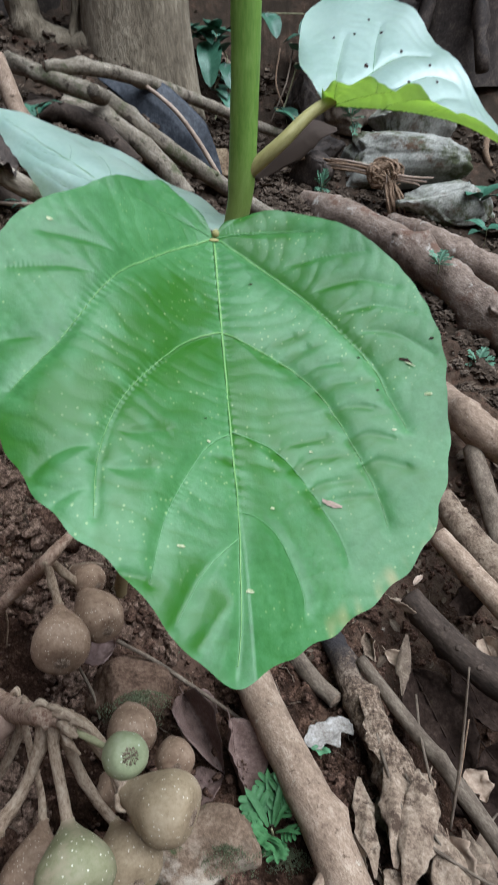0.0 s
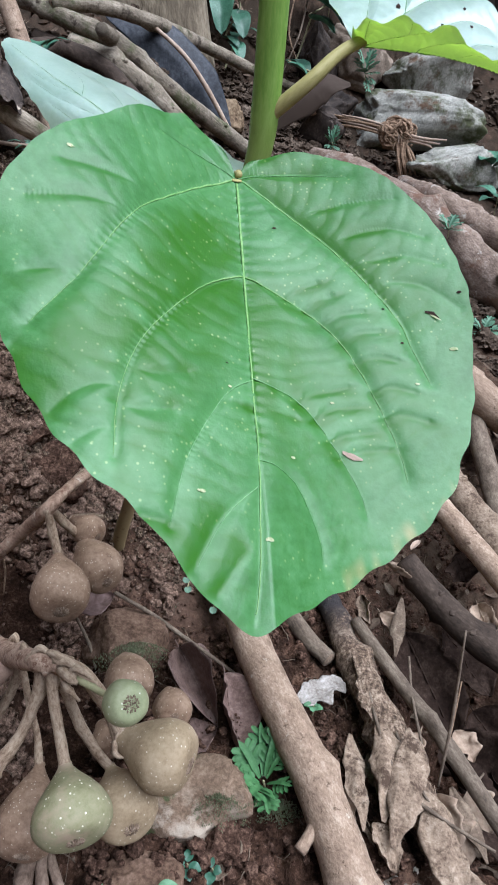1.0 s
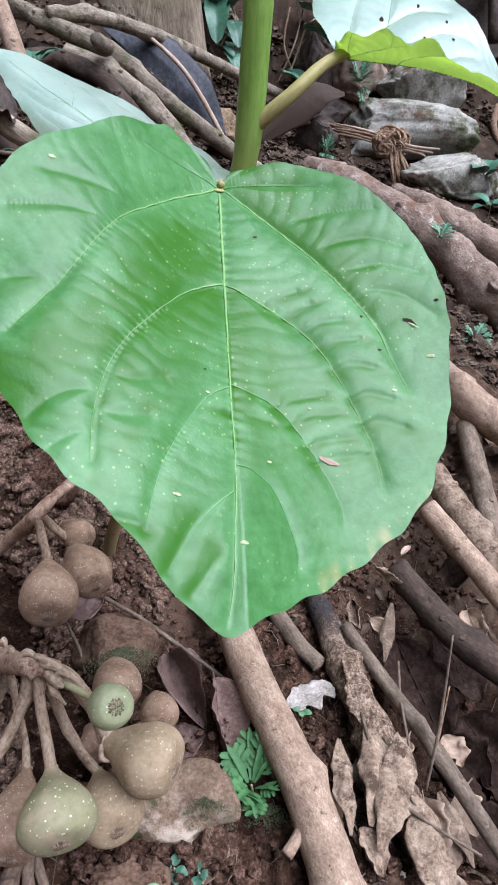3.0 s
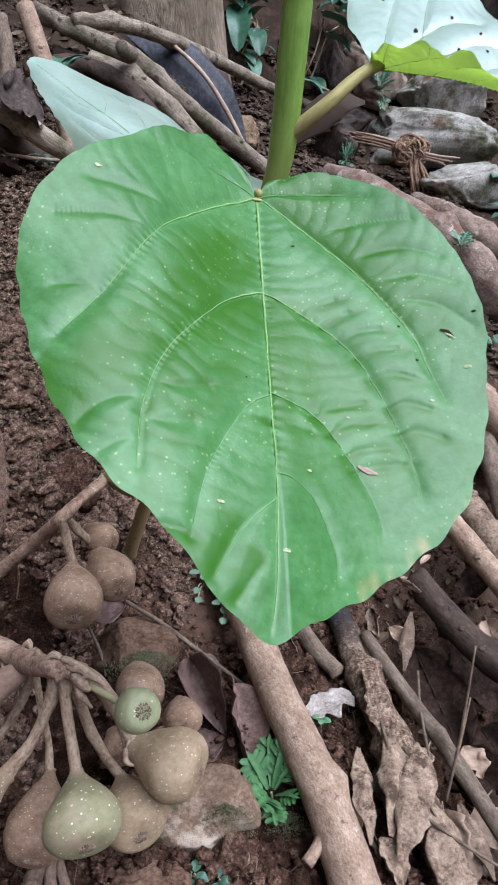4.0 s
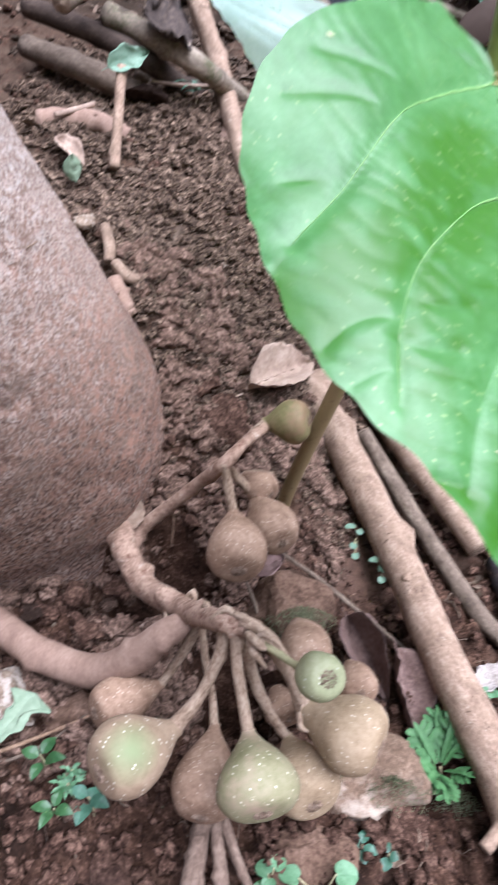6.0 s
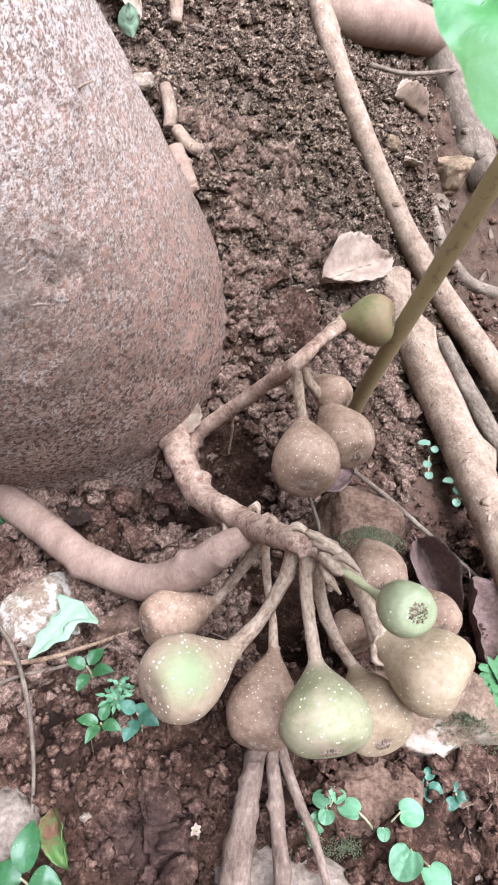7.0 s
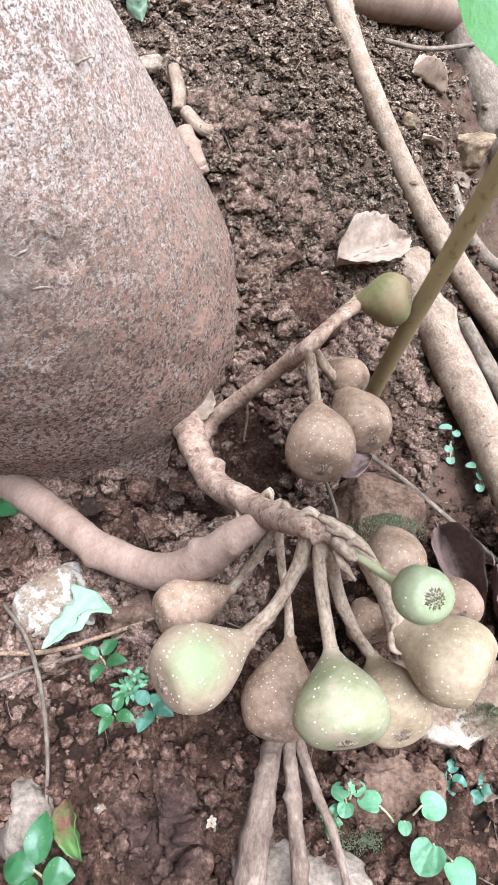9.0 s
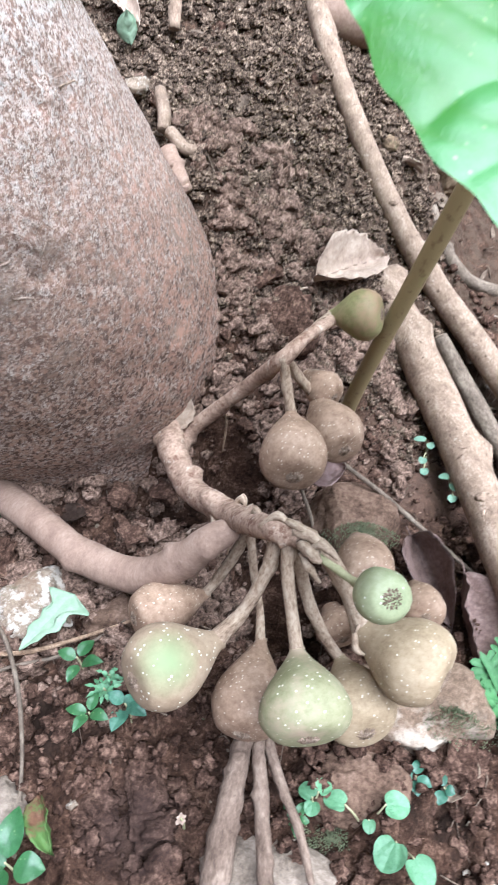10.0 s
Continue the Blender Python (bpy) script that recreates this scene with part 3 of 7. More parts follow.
def scatter(name, label, material, count, region, sizes, seed, category, squash=0.75, big_share=0.3, sink=0.2, smooth=False, pile=0.0):
    """A spread of loose lumps as one thing nobody could count. region(x, y) gives the chance of a lump there."""
    rnd = random.Random(seed)
    verts, faces = [], []
    made = 0
    while made < count:
        x, y = rnd.uniform(-0.6, 0.6), rnd.uniform(0.1, 1.7)
        if rnd.random() > region(x, y):
            continue
        made += 1
        r = sizes[0] * (sizes[1] / sizes[0]) ** (rnd.random() ** 2.2)
        v, f = ICO[3 if r > 0.0045 else 2 if rnd.random() < big_share or r > 0.003 else 1]
        z = base_height(x, y) + relief(x, y) + r * (0.5 - sink) + pile * max(0.0, noise.noise(Vector((x * 45, y * 45, seed))))
        rot = Euler((rnd.uniform(0, 6), rnd.uniform(0, 6), rnd.uniform(0, 6))).to_matrix()
        sc = (r * rnd.uniform(0.7, 1.2), r * rnd.uniform(0.7, 1.2), r * rnd.uniform(0.6, 1.0))
        o = len(verts)
        off = Vector((rnd.uniform(0, 99), 0, 0))
        for q in v:
            q = Vector(q)
            k = 1.1 + 0.5 * noise.noise(q * 1.7 + off) - 0.75 * abs(noise.noise(q * 2.6 + off)) - 0.4 * abs(noise.noise(q * 6 + off))
            p = rot @ Vector((q.x * sc[0] * k, q.y * sc[1] * k, q.z * sc[2] * k))
            verts.append((x + p.x, y + p.y, z + p.z * squash))
        faces.extend(tuple(a + o for a in t) for t in f)
    ob = part(name, mesh_of(verts, faces, smooth=smooth), material)
    return tagged(ob, label, category, kind="stuff")


def in_heap(x, y):
    return smoothstep(-0.44, -0.38, x) * (1 - smoothstep(-0.12, -0.03, x + 0.12 * (y - 0.6))) * smoothstep(0.40, 0.47, y) * (1 - smoothstep(0.82, 0.95, y))


def near_tree(x, y):
    if in_heap(x, y) > 0.3 or y > 0.62 or y < 0.12:
        return 0.02
    v = 0.65 + 0.9 * noise.noise(Vector((x * 14, y * 14, 7)))
    return max(0.0, min(1.0, v)) * 0.6 * (1 - smoothstep(0.12, 0.3, x))


scatter("soil_crumbs", "heap of loose dark brown soil crumbs", M_CRUMB, 34000, in_heap, (0.0008, 0.0058), 5, "soil", big_share=0.6, sink=-0.05, pile=0.009)
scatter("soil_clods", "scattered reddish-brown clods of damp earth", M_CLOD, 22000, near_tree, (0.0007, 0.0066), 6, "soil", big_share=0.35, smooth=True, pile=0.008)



def by_trunk(x, y):
    d = math.hypot(x + 0.33, y - 0.434)
    return smoothstep(0.11, 0.14, d) * (1 - smoothstep(0.2, 0.3, d)) * (0.35 + 0.9 * noise.noise(Vector((x * 25, y * 25, 1)))) if x > -0.36 and y < 0.56 else 0.0


scatter("earth_clods", "pale brown crumbly clods round the trunk's foot", M_CLODPALE, 6500, by_trunk, (0.0010, 0.0105), 12, "soil", big_share=0.6, squash=0.9, smooth=True)


def on_bank(x, y):
    return smoothstep(0.75, 0.95, y) * (0.5 + 0.9 * noise.noise(Vector((x * 6, y * 6, 3)))) * (0.25 if x < -0.1 else 1.0)


scatter("bank_rubble", "brown rubble and earth crumbs on the bank", M_RUBBLE, 7000, on_bank, (0.002, 0.02), 9, "rubble", big_share=0.2, squash=0.6)

# ---- the fig tree: leaning speckled trunk, roots, and fruiting branches from its foot ----
tree = empty("fig_tree", "fig tree with speckled grey-brown trunk and low fig clusters", "tree")


def build_trunk():
    verts, faces, seg, rings = [], [], 400, 250
    scars = [(Vector((-0.2258, 0.2945, 0.4387)), 0.0105), (Vector((-0.2375, 0.2725, 0.4399)), 0.019), (Vector((-0.2244, 0.3227, 0.4964)), 0.008)]
    for i in range(rings):
        z = 0.16 + 1.5 * (i / (rings - 1)) ** 1.6
        up = min(z, 0.8) - 0.27
        cx, cy = -0.3298 - 0.2652 * up, 0.4342 - 0.4334 * up
        rad = 0.1693 - 0.0315 * math.exp(-max(z - 0.27, 0) / 0.09)
        for j in range(seg):
            a = 2 * math.pi * j / seg
            d = Vector((math.cos(a), math.sin(a), 0))
            q = Vector((cx, cy, z)) + d * rad
            r = rad * (1 + 0.02 * noise.noise(q * 5) + 0.012 * noise.noise(q * 13)) + 0.0018 * noise.noise(q * 45) + 0.0009 * noise.noise(Vector((q.x * 190, q.y * 190, q.z * 130))) + 0.0006 * noise.noise(q * 420)
            for centre, size in scars:
                off = q - centre
                if off.length < 0.04:
                    far = math.hypot(off.x, off.y) * (1 + 0.25 * noise.noise(q * 60)), off.z * (1.5 + 0.4 * noise.noise(q * 45))
                    gap = math.hypot(*far) - size
                    r += 0.0022 * math.exp(-(gap / 0.0016) ** 2) - 0.0016 * math.exp(-((gap - 0.0038) / 0.002) ** 2)
            verts.append(Vector((cx, cy, z)) + d * r)
    for i in range(rings - 1):
        for j in range(seg):
            k = (j + 1) % seg
            faces.append((i * seg + j, i * seg + k, (i + 1) * seg + k, (i + 1) * seg + j))
    faces.append(tuple((rings - 1) * seg + j for j in range(seg)))
    return mesh_of(verts, faces)


trunk = part("trunk", build_trunk(), M_BARK, tree, "speckled grey-brown bark reddening towards the foot")
TRUNK_SKIN = BVHTree.FromPolygons([v.co for v in trunk.data.vertices], [tuple(p.vertices) for p in trunk.data.polygons])


def bark_ridge(name, run, size, material, label, seed):
    """A raised or cracked line that follows the bark."""
    rnd, path = random.Random(seed), []
    for a, b in zip(run, run[1:]):
        for k in range(4):
            q = Vector(a).lerp(Vector(b), k / 4) + Vector((rnd.uniform(-1, 1), rnd.uniform(-1, 1), rnd.uniform(-1, 1))) * 0.0005
            spot, normal, _, _ = TRUNK_SKIN.find_nearest(q)
            path.append(spot - normal * size * 0.45)
    part(name, tube(path, [size * 0.3] + [size * rnd.uniform(0.7, 1.2) for _ in path[2:]] + [size * 0.3], 10, 8, 0.3, 300, seed=seed), material, trunk, label)


bark_ridge("bark_scar", [(-0.2329, 0.2802, 0.4428), (-0.2375, 0.2727, 0.4404), (-0.2398, 0.2705, 0.4345), (-0.2390, 0.2720, 0.4293), (-0.2347, 0.2802, 0.4223), (-0.2308, 0.2871, 0.4156)], 0.0007, M_SCAR, "pale raised rim of an old bark scar", 1)
bark_ridge("bark_scar", [(-0.2272, 0.2918, 0.4374), (-0.2262, 0.2942, 0.4424), (-0.2236, 0.3006, 0.4429), (-0.2207, 0.3074, 0.4386), (-0.2200, 0.3088, 0.4340), (-0.2216, 0.3046, 0.4296), (-0.2238, 0.2995, 0.4266)], 0.0006, M_SCAR, "pale raised rim of an old bark scar", 2)
bark_ridge("bark_scar", [(-0.2236, 0.3222, 0.4923), (-0.2235, 0.3295, 0.4939), (-0.2232, 0.3428, 0.4925), (-0.2227, 0.3484, 0.4900)], 0.0005, M_EYE, "dark curved crack in the bark", 3)
bark_ridge("bark_crack", [(-0.2986, 0.2862, 0.3005), (-0.2807, 0.2904, 0.3041), (-0.2627, 0.2996, 0.3047), (-0.2497, 0.3094, 0.3044)], 0.0004, M_DARKWOOD, "thin dark crack near the foot", 4)


BRANCH = [(-0.231, 0.383, 0.284), (-0.213, 0.357, 0.282), (-0.203, 0.337, 0.280), (-0.184, 0.312, 0.278), (-0.158, 0.289, 0.291), (-0.132, 0.263, 0.314), (-0.114, 0.245, 0.334), (-0.099, 0.239, 0.338)]
branch = part("fruiting_branch", tube(BRANCH, [0.012, 0.0102, 0.009, 0.0082, 0.0074, 0.0066, 0.0056, 0.0042], 22, 12, 0.12, 140, 14, 3, rings=0.045), M_BRANCH, tree, "knobby ringed branch bent down by its figs")
SIDE = [(-0.203, 0.343, 0.275), (-0.197, 0.356, 0.283), (-0.173, 0.359, 0.307), (-0.152, 0.358, 0.329), (-0.133, 0.351, 0.352), (-0.123, 0.372, 0.355), (-0.111, 0.401, 0.351)]
side = part("side_branch", tube(SIDE, [0.0068, 0.0052, 0.0045, 0.0042, 0.0046, 0.0034, 0.0036], 16, 9, 0.1, 130, 7, 4, rings=0.03), M_BRANCH, tree, "thinner brown side branch")
ROOT = [(-0.348, 0.295, 0.269), (-0.316, 0.294, 0.266), (-0.286, 0.282, 0.266), (-0.237, 0.262, 0.260), (-0.199, 0.254, 0.261), (-0.174, 0.255, 0.276), (-0.151, 0.261, 0.297), (-0.140, 0.269, 0.301)]
part("root", tube(ROOT, [0.0115, 0.011, 0.0102, 0.0098, 0.0105, 0.0098, 0.0085, 0.006], 18, 10, 0.07, 70, 6, 8), M_ROOT, tree, "smooth brown surface root")
for dry, thick in (
        ([(-0.1165, 0.205, 0.238), (-0.1184, 0.190, 0.232), (-0.1176, 0.1726, 0.229), (-0.117, 0.1524, 0.228), (-0.114, 0.120, 0.226)], (0.0042, 0.0052, 0.0062, 0.0070)),
        ([(-0.1125, 0.205, 0.236), (-0.1105, 0.190, 0.229), (-0.1046, 0.1712, 0.226), (-0.0986, 0.1527, 0.225), (-0.091, 0.127, 0.222)], (0.0034, 0.0036, 0.0038, 0.0040)),
        ([(-0.110, 0.203, 0.232), (-0.1045, 0.191, 0.226), (-0.0938, 0.1746, 0.223), (-0.083, 0.1596, 0.221), (-0.0735, 0.1413, 0.218)], (0.0026, 0.0026, 0.0023, 0.0018))):
    part("old_stalk", tube(dry, thick, 16, 12, 0.2, 120, 5, int(dry[0][0] * 1e4) % 50), M_OLDSTALK, tree, "dry greyish-brown hanging stalk")



def bract(run, s):
    part("bract", tube(run, [s * 0.5, s * 0.62, s * 0.2], 8, 5, 0.45, 260, seed=int(run[0][0] * 9000) % 97), M_STALK, tree)


bract([(-0.157, 0.280, 0.296), (-0.153, 0.269, 0.291), (-0.149, 0.262, 0.282)], 0.0028)
bract([(-0.148, 0.274, 0.302), (-0.144, 0.267, 0.293), (-0.145, 0.264, 0.283)], 0.0024)
bract([(-0.143, 0.280, 0.306), (-0.139, 0.280, 0.312), (-0.137, 0.277, 0.308)], 0.0035)
bract([(-0.128, 0.259, 0.323), (-0.125, 0.258, 0.329), (-0.121, 0.254, 0.330)], 0.004)
bract([(-0.119, 0.244, 0.335), (-0.111, 0.246, 0.342), (-0.103, 0.241, 0.341)], 0.0036)
bract([(-0.114, 0.241, 0.330), (-0.117, 0.244, 0.336), (-0.113, 0.245, 0.340)], 0.0028)
bract([(-0.102, 0.240, 0.341), (-0.094, 0.237, 0.343), (-0.085, 0.233, 0.339)], 0.0045)
bract([(-0.098, 0.236, 0.339), (-0.092, 0.230, 0.339), (-0.088, 0.228, 0.338)], 0.0055)
bract([(-0.095, 0.234, 0.335), (-0.089, 0.233, 0.343), (-0.081, 0.230, 0.339)], 0.0035)
bract([(-0.106, 0.244, 0.342), (-0.099, 0.240, 0.344), (-0.092, 0.240, 0.342)], 0.004)
bract([(-0.098, 0.235, 0.333), (-0.094, 0.230, 0.331), (-0.088, 0.227, 0.325)], 0.0035)
bract([(-0.071, 0.221, 0.300), (-0.069, 0.215, 0.298), (-0.065, 0.214, 0.296)], 0.003)


def fig(join, eye, radius, skin, stalk, stalk_skin, stalk_radius, seed, open_eye=1.0, parent=None, neck=0.16):
    """A pear-shaped fig from its stalk's joint to its eye: body, eye scales, collar and stalk."""
    join, eye = Vector(join), Vector(eye)
    axis = eye - join
    length = axis.length
    axis.normalize()
    side = axis.orthogonal().normalized()
    up = axis.cross(side)
    seg, rings = 36, 30
    verts, faces = [], []
    off = Vector((seed * 7.3, seed, 0))
    for i in range(rings + 1):
        t = i / rings
        if t < 0.64:
            r = neck + (1 - neck) * math.sin(min(1, t / 0.64) * math.pi / 2) ** 1.45
        else:
            r = max(0.0, 1 - ((t - 0.64) / 0.372) ** 2.15) ** 0.5
        s = t * length
        if t > 0.9:
            s -= length * 0.06 * ((t - 0.9) / 0.1) ** 1.5
        if i == rings:
            r = 0.10
        for j in range(seg):
            a = 2 * math.pi * j / seg
            d = side * math.cos(a) + up * math.sin(a)
            q = d + axis * (2 * t)
            k = 1 + 0.07 * noise.noise(q * 1.1 + off) + 0.02 * noise.noise(q * 4 + off) + 0.012 * math.cos(5 * a + seed) * (1 - t)
            verts.append(join + axis * s + d * radius * r * k)
    for i in range(rings):
        for j in range(seg):
            k = (j + 1) % seg
            faces.append((i * seg + j, i * seg + k, (i + 1) * seg + k, (i + 1) * seg + j))
    faces.append(tuple(rings * seg + j for j in range(seg)))
    body = part("fig", mesh_of(verts, faces), skin, parent or tree)
    # the eye: a ring of small dry scales round a pit
    ev, ef = [], []
    base = join + axis * length * 0.945
    for ringno, (rr, hh, cnt) in enumerate(((0.22, 0.003, 19), (0.17, 0.006, 15), (0.11, 0.008, 11), (0.05, 0.007, 6))):
        for k in range(cnt):
            a = 2 * math.pi * (k + 0.5 * ringno + 0.2 * math.sin(k * 2.3 + seed)) / cnt
            d = side * math.cos(a) + up * math.sin(a)
            t2 = axis.cross(d)
            c = base + d * radius * rr * open_eye + axis * length * 0.01
            w = radius * 0.045 * open_eye * (1 + 0.4 * math.sin(k * 3.7 + seed))
            tip = c + axis * length * hh * (1.2 + 0.5 * math.sin(k * 5 + seed)) - d * radius * 0.05
            o = len(ev)
            ev += [c - t2 * w - axis * length * 0.03, c + t2 * w - axis * length * 0.03, tip, c + d * w * 1.1 - axis * length * 0.02]
            ef += [(o, o + 1, o + 2), (o + 1, o + 3, o + 2), (o + 3, o, o + 2)]
    part("eye", mesh_of(ev, ef, False), M_EYE, body, "dry brown scales round the eye")
    if stalk:
        pts = [Vector(p) for p in stalk] + [join + axis * length * 0.05]
        n = len(pts)
        part("stalk", tube(pts, [stalk_radius * (0.86 + 0.06 * (i % 2)) for i in range(n)] [:-1] + [radius * neck * 1.02], 12, 8, 0.07, 180, 2, seed), stalk_skin, body)
        ring = [join + (side * math.cos(a) + up * math.sin(a)) * radius * (neck - 0.01) for a in [k * math.pi / 5 for k in range(11)]]
        part("collar", tube(ring, [radius * 0.02, radius * 0.05, radius * 0.025, radius * 0.045, radius * 0.02], 6, 2, 0.8, 300, 3, seed), stalk_skin, body)
    return body


fig((-0.095, 0.210, 0.296), (-0.081, 0.171, 0.290), 0.0197, M_FIGGREEN, [(-0.106, 0.244, 0.334), (-0.105, 0.236, 0.319), (-0.100, 0.223, 0.304)], M_STALK, 0.0034, 1)
fig((-0.119, 0.233, 0.258), (-0.116, 0.181, 0.253), 0.0178, M_FIG, [(-0.130, 0.262, 0.313), (-0.128, 0.256, 0.284), (-0.123, 0.246, 0.265)], M_STALK, 0.0024, 2)
fig((-0.134, 0.214, 0.283), (-0.163, 0.175, 0.297), 0.0192, M_FIGBLUSH, [(-0.113, 0.247, 0.328), (-0.115, 0.240, 0.312), (-0.124, 0.227, 0.293)], M_STALK, 0.0038, 3, neck=0.24)
fig((-0.157, 0.258, 0.252), (-0.189, 0.224, 0.264), 0.0158, M_FIG, [(-0.131, 0.265, 0.309), (-0.140, 0.267, 0.284), (-0.151, 0.263, 0.262)], M_STALK, 0.0034, 4)
fig((-0.069, 0.227, 0.295), (-0.027, 0.211, 0.294), 0.0196, M_FIGTAN, [(-0.102, 0.243, 0.335), (-0.089, 0.241, 0.329), (-0.076, 0.237, 0.306)], M_STALK, 0.0048, 5, neck=0.3)
fig((-0.070, 0.226, 0.329), (-0.056, 0.207, 0.351), 0.0112, M_FIGYOUNG, [(-0.091, 0.233, 0.336), (-0.082, 0.230, 0.333), (-0.075, 0.228, 0.330)], M_STALKGREEN, 0.002, 6, 1.5, neck=0.3)
fig((-0.078, 0.232, 0.259), (-0.058, 0.191, 0.265), 0.0182, M_FIGTAN, [(-0.102, 0.245, 0.323), (-0.098, 0.244, 0.292), (-0.088, 0.238, 0.268)], M_STALK, 0.0035, 7)
fig((-0.081, 0.307, 0.262), (-0.068, 0.261, 0.285), 0.0152, M_FIG, [], M_STALK, 0.003, 8, neck=0.3)
fig((-0.047, 0.266, 0.283), (-0.040, 0.238, 0.296), 0.0112, M_FIG, [], M_STALK, 0.003, 9, neck=0.3)
fig((-0.088, 0.262, 0.256), (-0.077, 0.243, 0.255), 0.0125, M_FIG, [], M_STALK, 0.003, 15, neck=0.4)
fig((-0.127, 0.342, 0.322), (-0.114, 0.293, 0.316), 0.0185, M_FIG, [(-0.133, 0.349, 0.354), (-0.131, 0.348, 0.341)], M_STALK, 0.0032, 10, 1.1)
fig((-0.120, 0.372, 0.311), (-0.092, 0.329, 0.307), 0.0165, M_FIG, [(-0.133, 0.354, 0.351), (-0.128, 0.363, 0.333)], M_STALK, 0.0034, 11)
fig((-0.127, 0.384, 0.317), (-0.105, 0.367, 0.315), 0.0118, M_FIG, [(-0.111, 0.404, 0.304), (-0.120, 0.395, 0.312)], M_STALK, 0.0022, 12, neck=0.35)
fig((-0.116, 0.399, 0.352), (-0.083, 0.397, 0.358), 0.0152, M_FIGBUD, [(-0.123, 0.376, 0.352), (-0.119, 0.388, 0.352)], M_STALK, 0.0042, 14, neck=0.22)

# ---- young fig shoot with three broad leaves ----
shoot = empty("fig_shoot", "young fig shoot with broad glossy heart-shaped leaves", "plant")
STEM = [(-0.111, 0.432, 0.235), (-0.094, 0.416, 0.300), (-0.050, 0.400, 0.430), (-0.0135, 0.3875, 0.535), (-0.0044, 0.385, 0.565), (-0.0014, 0.385, 0.588), (0.0004, 0.385, 0.628), (0.0012, 0.386, 0.663), (0.001, 0.386, 0.78)]
stem = part("stem", tube(STEM, [0.0056, 0.0053, 0.0056, 0.0061, 0.0064, 0.0074, 0.0072, 0.0075, 0.0072], 20, 14, 0.03, 90, 0, 21), M_STEM, shoot, "green stem browning towards its foot")
part("petiole", tube([(-0.001, 0.384, 0.585), (0.019, 0.381, 0.602), (0.034, 0.390, 0.6145), (0.048, 0.403, 0.621)], [0.0040, 0.0036, 0.0031, 0.003], 12, 8, 0.05, 90, 0, 3), M_PETIOLE, shoot, "olive-brown petiole")
part("petiole", tube([(-0.014, 0.388, 0.532), (-0.014, 0.355, 0.55), (-0.0135, 0.325, 0.567), (-0.0132, 0.308, 0.5722)], [0.0045, 0.0036, 0.003, 0.0016], 12, 8, 0.04, 90, 0, 4), M_PETIOLE, shoot)
part("petiole", tube([(-0.018, 0.388, 0.53), (-0.03, 0.41, 0.545), (-0.05, 0.425, 0.56)], [0.004, 0.0032, 0.003], 10, 8, 0.04, 90, 0, 5), M_PETIOLE, shoot)
part("petiole", tube([(0.0, 0.380, 0.742), (-0.014, 0.372, 0.757), (-0.03, 0.36, 0.79)], [0.004, 0.003, 0.0028], 10, 6, 0.04, 90, 0, 6), M_PETIOLE, shoot)


def outline(stations):
    """A closed smooth curve of radius over angle, from (degrees from the midrib, metres)."""
    xs = [s[0] for s in stations]
    ys = [s[1] for s in stations]

    def r(a):
        k = max(0, min(len(xs) - 2, sum(1 for q in xs if q <= a) - 1))
        p0, p1, p2, p3 = ys[max(k - 1, 0)], ys[k], ys[k + 1], ys[min(k + 2, len(ys) - 1)]
        t = (a - xs[k]) / (xs[k + 1] - xs[k])
        return 0.5 * (2 * p1 + (p2 - p0) * t + (2 * p0 - 5 * p1 + 4 * p2 - p3) * t * t + (3 * p1 - p0 - 3 * p2 + p3) * t ** 3)
    return r


